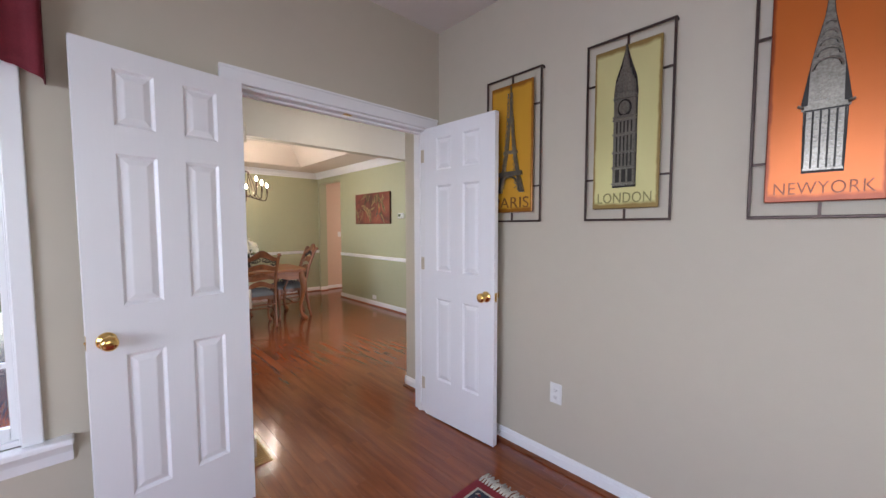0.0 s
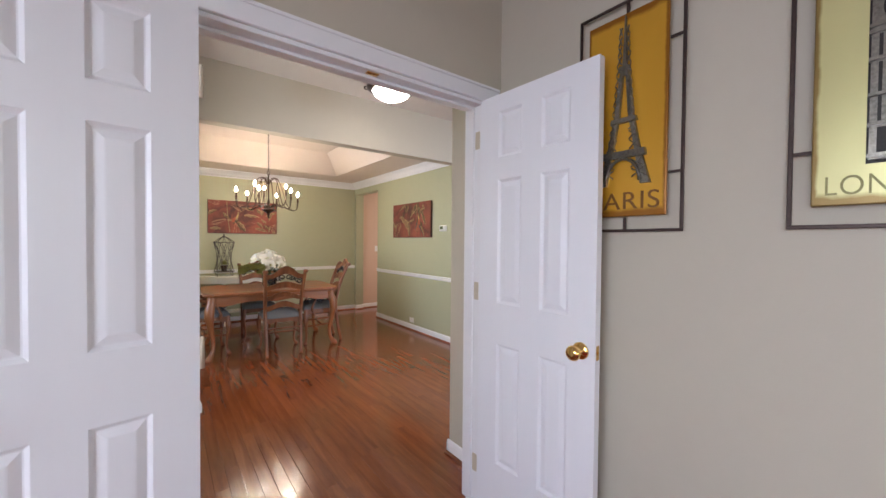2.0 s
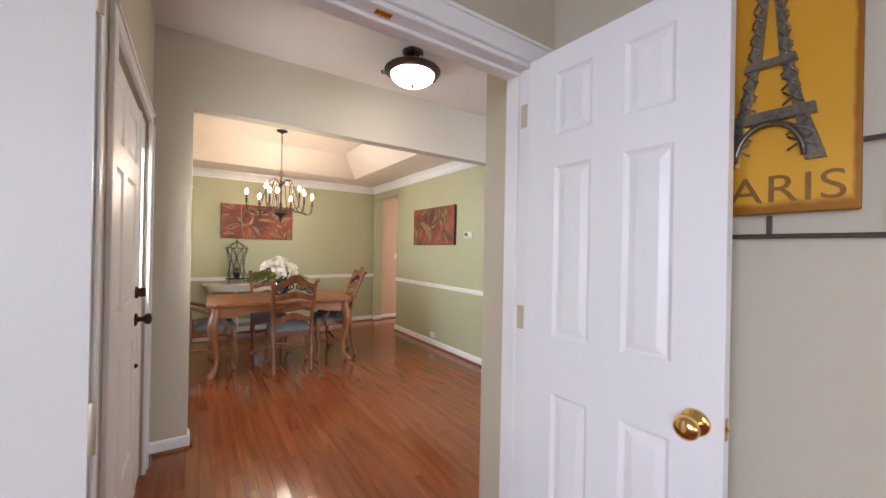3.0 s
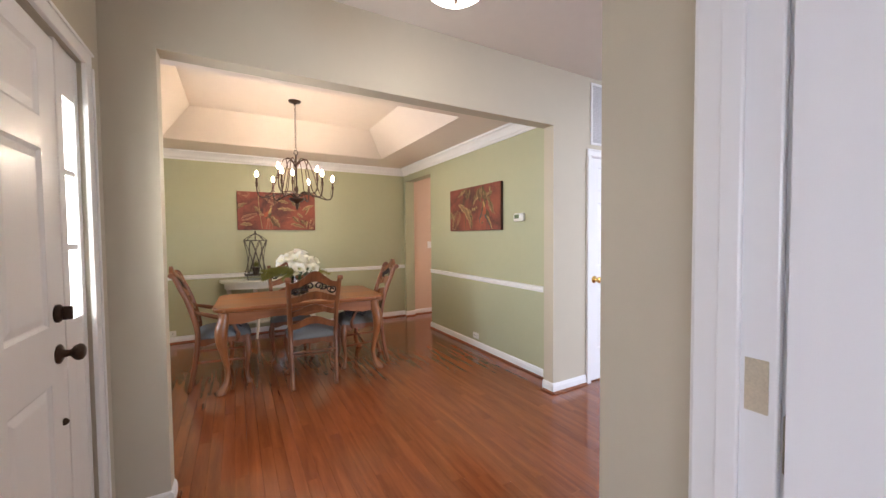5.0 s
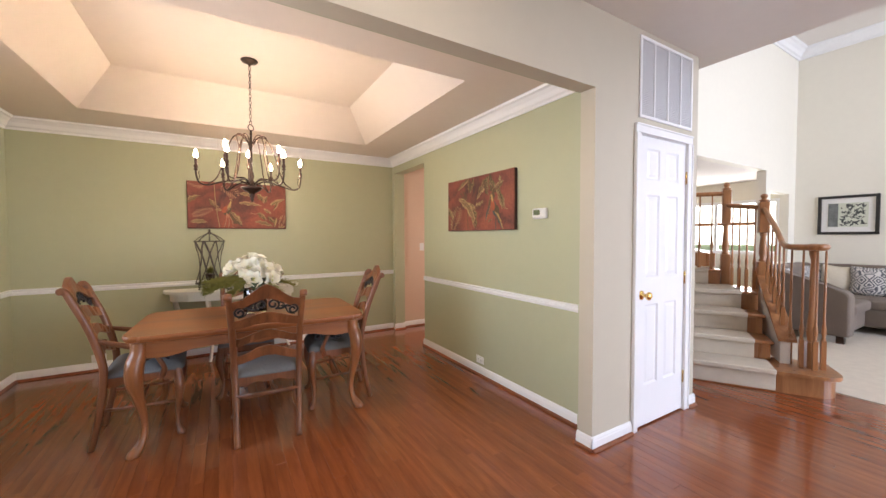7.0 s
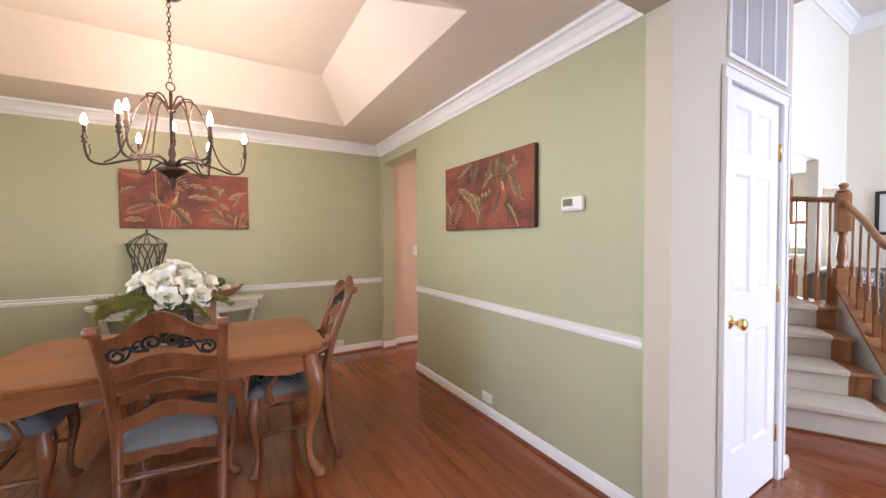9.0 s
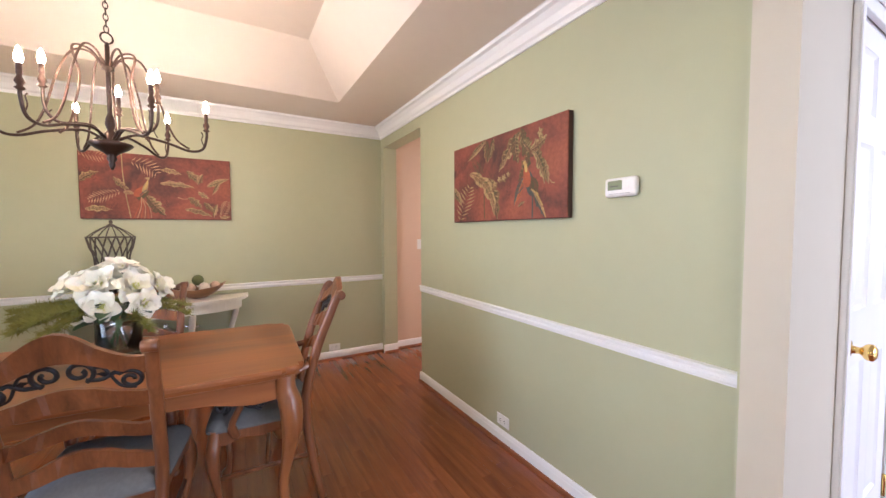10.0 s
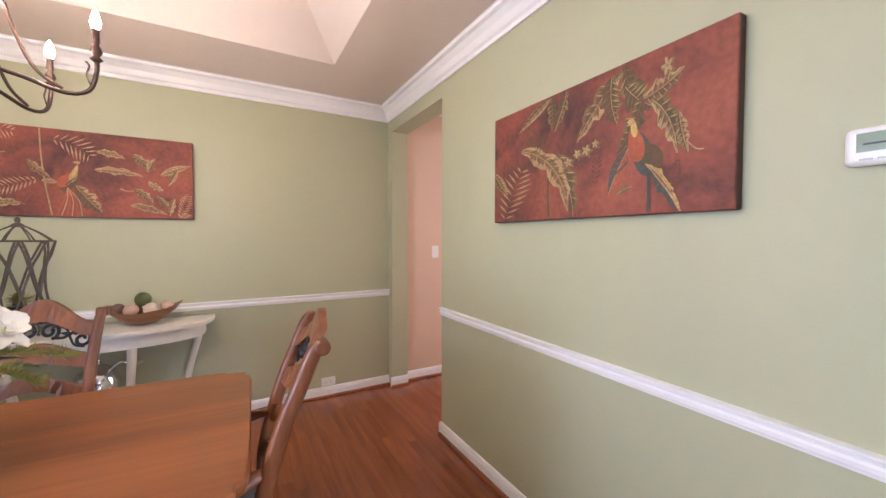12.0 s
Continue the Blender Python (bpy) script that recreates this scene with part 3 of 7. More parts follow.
box(bm, WX0 - 0.11, WX1 + 0.130, YD - 0.055, YD + 0.04, WZ0 - 0.026, WZ0, bevel=0.006)
part("window_sill", bm, WHITE, win)
bm = bmesh.new()
run(bm, [(0, WZ0 - 0.10), (0.010, WZ0 - 0.10), (0.020, WZ0 - 0.06), (0.035, WZ0 - 0.03), (0.035, WZ0 - 0.026), (0, WZ0 - 0.026)], (WX0 - 0.09, YD), (WX1 + 0.125, YD), S)
part("apron", bm, WHITE, win)
for z0, z1, y0, muns in ((0.585, 1.42, YD + 0.025, (0.865, 1.14)), (1.39, 2.12, YD + 0.06, (1.635, 1.875))):
    bm = bmesh.new()
    x0, x1 = WX0 + 0.012, WX1 - 0.012
    for r in ((x0, x0 + 0.020, y0, y0 + 0.03, z0, z1), (x1 - 0.020, x1, y0, y0 + 0.03, z0, z1), (x0 + 0.020, x1 - 0.020, y0, y0 + 0.03, z0, z0 + 0.05), (x0 + 0.020, x1 - 0.020, y0, y0 + 0.03, z1 - 0.04, z1)):
        box(bm, *r, bevel=0.003)
    sash = part("sash", bm, WHITE, win)
    for z in muns:
        part("muntin", boxes([(x0 + 0.020, x1 - 0.020, y0 + 0.004, y0 + 0.026, z - 0.009, z + 0.009)]), WHITE, sash)
    for x in (x0 + 0.36, x0 + 0.67, x0 + 0.98):
        part("muntin", boxes([(x - 0.009, x + 0.009, y0 + 0.006, y0 + 0.024, z0 + 0.05, z1 - 0.04)]), WHITE, sash)
    g = part("pane", boxes([(x0 + 0.016, x1 - 0.016, y0 + 0.013, y0 + 0.016, z0 + 0.045, z1 - 0.035)]), PANE, sash)
    g.visible_shadow = False

RED = mat("dark_red_fabric", (0.16, 0.012, 0.022), 0.8, vary=0.2, scale=30, bump=0.4, bump_scale=400)
val = thing("window_valance", pose(0.11, 0.189, -0.022), "dark red gathered fabric valance over the window", "valance")
bm = bmesh.new()
NX, NZ = 96, 10
grid = []
for i in range(NX + 1):
    x = -1.83 + (1.83 - 0.155) * i / NX
    fold = 0.014 * math.sin(i * 0.9) + 0.006 * math.sin(i * 2.3)
    u = (x + 1.0) / 0.85
    zb = 1.905 + 0.16 * max(0.0, 1 - u * u) + 0.006 * math.sin(i * 0.9)
    grid.append([bm.verts.new((x, 1.875 + fold * (1 - k / NZ * 0.5), zb + (2.36 - zb) * k / NZ)) for k in range(NZ + 1)])
for a, b in zip(grid, grid[1:]):
    for k in range(NZ):
        bm.faces.new((a[k], b[k], b[k + 1], a[k + 1])).smooth = True
geo = bmesh.ops.extrude_face_region(bm, geom=bm.faces[:])
for v in [q for q in geo["geom"] if isinstance(q, bmesh.types.BMVert)]:
    v.co.y -= 0.003
part("fabric", bm, RED, val)
bm = bmesh.new()
tube(bm, [(-1.86, 1.885, 2.35), (-0.14, 1.885, 2.35)], 0.012, 10)
for x in (-1.8, -0.2):
    box(bm, x - 0.01, x + 0.01, 1.885, YD - 0.189, 2.33, 2.345)
part("curtain_rod", bm, IRON, val)
part("return", boxes([(-0.158, -0.154, 1.878, YD - 0.189, 1.905, 2.35)]), RED, val)

# ---- outside ----
GRASS = mat("lawn", (0.09, 0.13, 0.035), 0.9, vary=0.35, scale=3, bump=0.6, bump_scale=40)
CONC = mat("porch_concrete", (0.58, 0.57, 0.54), 0.85, vary=0.12, scale=5, bump=0.3, bump_scale=80)
structure("ground", boxes([(-400, 400, -400, 400, -0.5, -0.35)]), GRASS, "lawn reaching to the horizon", "ground")
structure("porch_slab", boxes([(-2.6, XF - 0.14, YH, 4.13, -0.35, -0.03)]), CONC, "pale concrete front porch", "porch")
BRICK = mat("red_brick", (0.28, 0.13, 0.10), 0.85, vary=0.25, scale=8, bump=0.4, bump_scale=90)
pier = thing("porch_pier", pose(-2.05, 3.75, -0.03), "red brick pier on the porch", "pier")
for k in range(13):
    for j in range(2):
        o = 0.06 if k % 2 else 0.0
        part("brick", boxes([(-0.2 + j * 0.2 + 0.004, -0.2 + (j + 1) * 0.2 - 0.004, -0.2, 0.2, k * 0.072, k * 0.072 + 0.064)], 0.003), BRICK, pier)
part("pier_cap", boxes([(-0.24, 0.24, -0.24, 0.24, 0.936, 0.98)], 0.006), CONC, pier)

# added emissive ring; its glow stands in for the bright view outside
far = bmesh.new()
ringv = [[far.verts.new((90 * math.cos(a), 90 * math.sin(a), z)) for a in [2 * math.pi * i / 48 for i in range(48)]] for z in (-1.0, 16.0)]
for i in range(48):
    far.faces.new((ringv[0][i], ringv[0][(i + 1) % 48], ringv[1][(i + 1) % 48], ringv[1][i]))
structure("backdrop", far, glow("backdrop_glow", (0.95, 0.97, 0.88), 3.2), "pale glowing ring added far off to brighten the window views", "backdrop")

# ---- stairs and living room ----
HONEY = wood("honey_oak", (0.20, 0.075, 0.025), (0.42, 0.19, 0.075), rough=0.3, coat=0.2, along=2, grain=14)
SM = Matrix.Translation((5.493, 3.826, 0)) @ Matrix.Rotation(radians(30.3), 4, "Z")   # local x up the flight, y to its left
stairs = tagged(new("staircase"), "oak staircase with a cream carpet runner and turned balusters", "staircase")
stairs.matrix_world = SM
def slab(pts, z0, z1):
    """A flat outline in plan, from z0 to z1, added to the open mesh."""
    lo = [bm.verts.new((px, py, z0)) for px, py in pts]
    hi = [bm.verts.new((px, py, z1)) for px, py in pts]
    for i in range(len(pts)):
        bm.faces.new((lo[i], lo[(i + 1) % len(pts)], hi[(i + 1) % len(pts)], hi[i]))
    bm.faces.new(lo)
    bm.faces.new(hi)


RISE, GO, SW = 0.188, 0.29, 1.05
for k in range(4):
    z, x = RISE * (k + 1), GO * k
    right = -0.34 if k == 0 else 0.03
    bm = bmesh.new()
    if k == 0:
        # bullnose end
        pts = [(x + 0.015, SW), (x + 0.015, right + 0.12)] + [(x + 0.015 + 0.16 * (1 - math.cos(a)), right + 0.12 - 0.14 * math.sin(a)) for a in [i * math.pi / 16 for i in range(1, 9)]] + [(x + 0.46, right - 0.02), (x + 0.46, SW)]
        slab(pts, 0.0, z - 0.03)
    else:
        box(bm, x + 0.015, x + GO + 0.02, right, SW, 0.0, z - 0.03)
    part("riser", bm, HONEY, stairs)
    bm = bmesh.new()
    if k == 0:
        grown = [(px - 0.03 if px < 0.3 else px, py - 0.03 if py < 0 else py) for px, py in pts]
        slab(grown, z - 0.03, z)
    else:
        box(bm, x - 0.02, x + GO + 0.014, right - 0.02, SW, z - 0.03, z, bevel=0.01)
    part("tread", bm, HONEY, stairs)
    bm = bmesh.new()
    c0 = 0.06 if k == 0 else 0.15
    box(bm, x + 0.002, x + 0.016, c0, SW, RISE * k + 0.012, z - 0.02, bevel=0.005)
    box(bm, x - 0.032, x + GO + 0.010, c0, SW, z - 0.034, z + 0.014, bevel=0.014, seg=3)
    part("carpet_runner", bm, CARPET, stairs, "cream carpet on the step")
# quarter landing under the newel posts, then one more step and the upper landing
bm = bmesh.new()
slab([(3 * GO + 0.26, SW), (3 * GO + 0.26, -0.11), (1.13, -0.13), (1.57, 0.15), (1.57, SW)], 0.0, 4 * RISE)
part("landing", bm, HONEY, stairs)
part("landing_carpet", boxes([(3 * GO + 0.2, 1.45, 0.15, SW, 4 * RISE, 4 * RISE + 0.012)], 0.004), CARPET, stairs, "cream carpet on the landing")
part("riser", boxes([(1.40, 1.80, 0.26, SW, 4 * RISE, 5 * RISE - 0.03)]), HONEY, stairs)
part("tread", boxes([(1.37, 1.80, 0.25, SW, 5 * RISE - 0.03, 5 * RISE)], 0.01), HONEY, stairs)
bm = bmesh.new()
box(bm, 1.388, 1.401, 0.38, SW, 4 * RISE + 0.012, 5 * RISE - 0.02, bevel=0.005)
box(bm, 1.36, 1.80, 0.38, SW, 5 * RISE - 0.032, 5 * RISE + 0.014, bevel=0.014, seg=3)
part("carpet_runner", bm, CARPET, stairs, "cream carpet on the step")
part("upper_landing", boxes([(1.78, 4.3, 0.26, SW + 0.6, 0.95, 6 * RISE)], 0.008), HONEY, stairs)
part("landing_carpet", boxes([(1.76, 4.3, 0.38, SW + 0.6, 6 * RISE, 6 * RISE + 0.012)], 0.004), CARPET, stairs, "cream carpet on the upper landing")
# closed stringer: white side with an oak cap
bm = bmesh.new()
slope = RISE / GO
prism(bm, [(0.27, 0.187), (1.06, 0.187), (1.06, 0.225 + 1.06 * slope), (0.27, 0.225 + 0.27 * slope)], 0.07, Matrix.Translation((0, -0.10, 0)))
part("stringer", bm, WHITE, stairs, "white painted stringer")
bm = bmesh.new()
prism(bm, [(0.255, 0.225 + 0.255 * slope), (1.05, 0.225 + 1.05 * slope), (1.05, 0.25 + 1.05 * slope), (0.255, 0.25 + 0.255 * slope)], 0.13, Matrix.Translation((0, -0.14, 0)))
part("stringer_cap", bm, HONEY, stairs)


def baluster(x, y, z0, z1):
    bm = bmesh.new()
    hgt = z1 - z0
    box(bm, x - 0.016, x + 0.016, y - 0.016, y + 0.016, z0, z0 + hgt * 0.24)
    a = z0 + hgt * 0.24
    lathe(bm, [(0.011, a), (0.016, a + 0.012), (0.010, a + 0.025), (0.017, a + 0.06), (0.016, a + 0.10), (0.009, a + 0.16), (0.012, a + 0.172), (0.009, a + 0.185), (0.0095, a + hgt * 0.4), (0.008, z1)], 10, (x, y, 0))
    return part("baluster", bm, HONEY, stairs)


def newel(x, y, z0, z1):
    bm = bmesh.new()
    hgt = z1 - z0
    box(bm, x - 0.045, x + 0.045, y - 0.045, y + 0.045, z0, z0 + hgt * 0.30, bevel=0.004)
    b = z0 + hgt * 0.30
    lathe(bm, [(0.030, b), (0.042, b + 0.015), (0.026, b + 0.035), (0.038, b + 0.09), (0.034, b + 0.16), (0.022, b + hgt * 0.26), (0.034, b + hgt * 0.28), (0.028, b + hgt * 0.30)], 16, (x, y, 0))
    box(bm, x - 0.043, x + 0.043, y - 0.043, y + 0.043, b + hgt * 0.30, z1 - 0.09, bevel=0.004)
    lathe(bm, [(0.030, z1 - 0.09), (0.045, z1 - 0.080), (0.047, z1 - 0.072), (0.026, z1 - 0.062), (0.020, z1 - 0.052), (0.030, z1 - 0.040), (0.034, z1 - 0.026), (0.028, z1 - 0.012), (0.010, z1)], 16, (x, y, 0))
    return part("newel_post", bm, HONEY, stairs)


NB = (1.08, -0.065)
newel(NB[0], NB[1], 4 * RISE, 1.81)
newel(1.50, 0.20, 4 * RISE, 2.0)
def hand(pts, name="handrail"):
    bm = bmesh.new()
    tube(bm, spline(pts, 6), 0.031, 12, 0.8)
    return part(name, bm, HONEY, stairs)
hand([(NB[0] - 0.02, NB[1], 1.64), (0.75, -0.075, 1.46), (0.50, -0.075, 1.30), (0.40, -0.08, 1.262), (0.28, -0.10, 1.25), (0.17, -0.18, 1.25), (0.16, -0.26, 1.25), (0.23, -0.30, 1.25), (0.29, -0.26, 1.25), (0.27, -0.215, 1.25)])
hand([(NB[0], NB[1], 1.66), (1.28, 0.06, 1.69), (1.48, 0.19, 1.72)])
hand([(1.50, 0.20, 1.87), (1.5, 0.8, 1.875), (1.5, 1.62, 1.88)])
for i in range(5):
    x = 0.42 + i * 0.125
    z0 = 0.235 + x * slope
    baluster(x, -0.075, z0, 1.255 + max(0, x - 0.42) * 0.62)
for x, y in ((0.30, -0.10), (0.20, -0.15), (0.165, -0.23), (0.22, -0.30), (0.29, -0.25)):
    baluster(x, y, RISE, 1.24)
bm = bmesh.new()
box(bm, 0.235 - 0.035, 0.235 + 0.035, -0.225 - 0.035, -0.225 + 0.035, 0.185, 0.42, bevel=0.004)
lathe(bm, [(0.025, 0.42), (0.035, 0.44), (0.024, 0.46), (0.036, 0.53), (0.030, 0.62), (0.020, 0.74), (0.022, 1.0), (0.018, 1.18), (0.028, 1.22), (0.034, 1.27)], 16, (0.235, -0.225, -0.04))
part("newel_post", bm, HONEY, stairs)
for i in range(4):
    f = (i + 1) / 5
    baluster(NB[0] + 0.42 * f, NB[1] + 0.265 * f, 4 * RISE, 1.645 + 0.06 * f)
for i in range(9):
    baluster(1.50, 0.34 + i * 0.125, 5 * RISE, 1.865)
bm = bmesh.new()
tube(bm, [SM.inverted() @ Vector(p) for p in ((4.66, 4.45, 0.90), (4.67, 4.53, 1.00), (5.6, 4.93, 1.60))], 0.024, 10)
part("handrail", bm, HONEY, stairs)

# bright window over the landing
lwin = tagged(new("window_3"), "wide white window with slats over the landing", "window", kind="structure")
lwin.matrix_world = pose(0, 0, 0)
bm = boxes([(9.87, 9.95, 5.20, 5.26, 1.0, 2.02), (9.87, 9.95, 7.12, 7.18, 1.0, 2.02), (9.87, 9.95, 5.26, 7.12, 1.0, 1.06), (9.87, 9.95, 5.26, 7.12, 1.96, 2.02), (9.87, 9.95, 6.16, 6.22, 1.06, 1.96)])
part("window_frame", bm, WHITE, lwin)
part("meeting_rail", boxes([(9.88, 9.94, 5.26, 6.16, 1.55, 1.61)]), HONEY, lwin)
part("meeting_rail", boxes([(9.88, 9.94, 6.22, 7.12, 1.55, 1.61)]), HONEY, lwin)

# sofa along the tall wall
TAUPE = mat("taupe_upholstery", (0.16, 0.124, 0.098), 0.9, vary=0.12, scale=14, bump=0.5, bump_scale=350)
sofa = thing("sofa", pose(7.90, 3.93, 0.006), "taupe upholstered corner sofa with loose cushions", "sofa")
def soft(x0, x1, y0, y1, z0, z1, r=0.05):
    bm = bmesh.new()
    box(bm, x0, x1, y0, y1, z0, z1, bevel=r, seg=4)
    for f in bm.faces:
        f.smooth = True
    return bm
part("base", soft(0.02, 1.90, 0.05, 1.0, 0.10, 0.34, 0.03), TAUPE, sofa)
part("base", soft(0.98, 1.90, -1.9, 0.08, 0.10, 0.34, 0.03), TAUPE, sofa)
bm = bmesh.new()
prism(bm, [(0.0, 0.09), (0.98, 0.09), (0.98, 0.90), (0.80, 0.93), (0.25, 0.70), (0.05, 0.66), (0.0, 0.60)], 0.22, Matrix(((0, 1, 0, 0), (1, 0, 0, 0), (0, 0, 1, 0), (0, 0, 0, 1))))
bmesh.ops.bevel(bm, geom=bm.edges[:], offset=0.03, segments=3, affect="EDGES", profile=0.5)
part("arm", bm, TAUPE, sofa)
part("backrest", soft(0.22, 1.90, 0.80, 1.05, 0.34, 0.90, 0.07), TAUPE, sofa)
part("backrest", soft(1.68, 1.92, -1.9, 0.80, 0.34, 0.90, 0.07), TAUPE, sofa)
part("seat_cushion", soft(0.22, 0.98, -0.01, 0.80, 0.33, 0.48), TAUPE, sofa)
part("seat_cushion", soft(0.98, 1.68, -0.9, 0.80, 0.33, 0.48), TAUPE, sofa)
part("seat_cushion", soft(0.98, 1.68, -1.85, -0.9, 0.33, 0.48), TAUPE, sofa)
for x, y in ((0.06, 0.08), (1.0, -1.85), (0.06, 0.95), (1.8, -1.85)):
    bm = bmesh.new()
    box(bm, x - 0.03, x + 0.04, y - 0.03, y + 0.04, 0, 0.10)
    part("leg", bm, IRON, sofa, "dark block foot")


def pattern_mat(name, base, dark, scale):
    m = mat(name, base, 0.9, bump=0.3, bump_scale=300)
    n, l = m.node_tree.nodes, m.node_tree.links
    b = n["Principled BSDF"]
    co = n.new("ShaderNodeTexCoord")
    mp = n.new("ShaderNodeMapping")
    mp.inputs["Rotation"].default_value = (0, 0, radians(45))
    mp.inputs["Scale"].default_value = (scale, scale, scale)
    l.new(co.outputs["Generated"], mp.inputs[0])
    ck = n.new("ShaderNodeTexVoronoi")
    ck.feature, ck.distance = "F1", "MANHATTAN"
    ck.inputs["Scale"].default_value, ck.inputs["Randomness"].default_value = 1.0, 0.0
    l.new(mp.outputs[0], ck.inputs["Vector"])
    wv = n.new("ShaderNodeMath")
    wv.operation = "PINGPONG"
    wv.inputs[1].default_value = 0.16
    l.new(ck.outputs["Distance"], wv.inputs[0])
    st = n.new("ShaderNodeMath")
    st.operation = "GREATER_THAN"
    st.inputs[1].default_value = 0.08
    l.new(wv.outputs[0], st.inputs[0])
    mx = n.new("ShaderNodeMix")
    mx.data_type = "RGBA"
    mx.inputs[6].default_value, mx.inputs[7].default_value = (*base, 1), (*dark, 1)
    l.new(st.outputs[0], mx.inputs[0])
    l.new(mx.outputs[2], b.inputs["Base Color"])
    return m


PATT = pattern_mat("grey_diamond_fabric", (0.55, 0.52, 0.48), (0.10, 0.10, 0.11), 3.0)
PLAIN = mat("cream_cushion_fabric", (0.52, 0.46, 0.36), 0.9, vary=0.08, bump=0.4, bump_scale=300)


def cushion(m, material, label):
    bm = bmesh.new()
    n = 12
    for s in (1, -1):
        g = [[bm.verts.new(((i / n - 0.5) * 0.44 * (1 - 0.10 * math.sin(math.pi * j / n)), s * 0.075 * (math.sin(math.pi * i / n) * math.sin(math.pi * j / n)) ** 0.55, (j / n) * 0.42 + 0.012 * math.cos(math.pi * 2 * i / n))) for j in range(n + 1)] for i in range(n + 1)]
        for i in range(n):
            for j in range(n):
                bm.faces.new((g[i][j], g[i + 1][j], g[i + 1][j + 1], g[i][j + 1])).smooth = True
    bmesh.ops.remove_doubles(bm, verts=bm.verts[:], dist=0.0005)
    ob = tagged(part("throw_pillow", bm, material), label, "cushion", "cushions on the sofa")
    ob.matrix_world = m
    return ob


cushion(pose(8.62, 4.61, 0.485, -20, 0, 8), PATT, "grey and white patterned cushion on the sofa")
cushion(pose(9.36, 4.34, 0.485, -18, 4, -72), PLAIN, "plain cream cushion on the sofa")
cushion(pose(9.34, 4.60, 0.485, -18, -4, -50), PATT, "grey and white patterned cushion on the sofa")
cushion(pose(9.34, 4.02, 0.485, -18, 0, -82), PATT, "grey and white patterned cushion on the sofa")

cushion(pose(9.34, 3.62, 0.485, -18, 3, -84), PATT, "grey and white patterned cushion on the sofa")

pic = thing("framed_picture", pose(XE, 4.37, 1.675, 0, 0, -90) @ Matrix.Diagonal((0.86, 1, 0.82, 1)), "black framed botanical print with a white mat", "picture")
PW, PH = 0.39, 0.375
bm = bmesh.new()
for r in ((-PW, PW, -0.03, 0, PH - 0.05, PH), (-PW, PW, -0.03, 0, -PH, -PH + 0.05), (-PW, -PW + 0.05, -0.03, 0, -PH + 0.05, PH - 0.05), (PW - 0.05, PW, -0.03, 0, -PH + 0.05, PH - 0.05)):
    box(bm, *r, bevel=0.004)
part("frame", bm, mat("black_frame", (0.015, 0.014, 0.013), 0.35), pic)
part("mat_board", boxes([(-PW + 0.05, PW - 0.05, -0.010, -0.004, -PH + 0.05, PH - 0.05)]), mat("white_mat_board", (0.75, 0.74, 0.70), 0.8), pic)
part("print", boxes([(-0.255, 0.255, -0.013, -0.0105, -0.23, 0.23)]), mat("pale_print", (0.60, 0.62, 0.50), 0.7, vary=0.1), pic)
DARKP = mat("dark_print_ink", (0.06, 0.065, 0.06), 0.7)
part("print_band", boxes([(-0.25, -0.12, -0.0150, -0.0135, -0.225, 0.225)]), mat("grey_print_ink", (0.16, 0.17, 0.16), 0.7, vary=0.5, scale=30), pic)
rnd = random.Random(4)
bm = bmesh.new()
for i in range(95):
    cx, cz, a = rnd.uniform(-0.08, 0.22), rnd.uniform(-0.20, 0.20), rnd.uniform(0, 6.3)
    ln = rnd.uniform(0.02, 0.042)
    out = [(cx + ln * (u * math.cos(a) - v * math.sin(a)), cz + ln * (u * math.sin(a) + v * math.cos(a))) for u, v in ((-1, 0), (-0.3, 0.32), (0.5, 0.25), (1, 0), (0.5, -0.25), (-0.3, -0.32))]
    prism(bm, out, 0.0008, Matrix.Translation((0, -0.0150 + 0.00002 * i, 0)))
part("printed_leaves", bm, DARKP, pic)

# ---- dining furniture ----
TABLEW = wood("honey_cherry_wood", (0.165, 0.050, 0.015), (0.37, 0.130, 0.039), rough=0.34, coat=0.04, along=0, grain=5)
TABLEW.node_tree.nodes["Bump"].inputs["Strength"].default_value = 0.02
CHAIRW = wood("chair_cherry_wood", (0.085, 0.028, 0.010), (0.25, 0.088, 0.031), rough=0.36, coat=0.1, along=2, grain=12)
TABLEL = wood("honey_cherry_leg", (0.16, 0.052, 0.016), (0.32, 0.115, 0.036), rough=0.34, coat=0.08, along=2, grain=9)
SEATF = mat("grey_suede", (0.125, 0.121, 0.114), 0.85, vary=0.16, scale=12, bump=0.4, bump_scale=260)
SCROLL = mat("black_wrought_iron", (0.022, 0.022, 0.024), 0.45, 0.6, vary=0.2, scale=30)


def cabriole(bm, x, y, h, out, top=0.032, knee=0.036, ankle=0.017, foot=0.028, bow=0.045):
    """A curved leg from its top at (x, y, h) to the floor; out: the outward direction."""
    o = Vector((out[0], out[1], 0)).normalized()
    c = Vector((x, y, 0))
    ctrl = [(h, 0.0, top), (h * 0.90, 0.004, top * 1.03), (h * 0.80, bow * 0.45, knee), (h * 0.66, bow * 0.55, knee * 0.9), (h * 0.48, bow * 0.15, ankle * 1.35), (h * 0.28, -bow * 0.35, ankle), (h * 0.13, -bow * 0.15, ankle), (h * 0.05, bow * 0.45, foot * 0.85), (h * 0.018, bow * 0.85, foot), (0.0, bow * 0.90, foot * 0.8)]
    pts = spline([c + o * s + Vector((0, 0, z)) for z, s, r in ctrl], 4)
    rad = [v.x for v in spline([(r, 0, 0) for z, s, r in ctrl], 4)]
    tube(bm, pts, rad, 10)


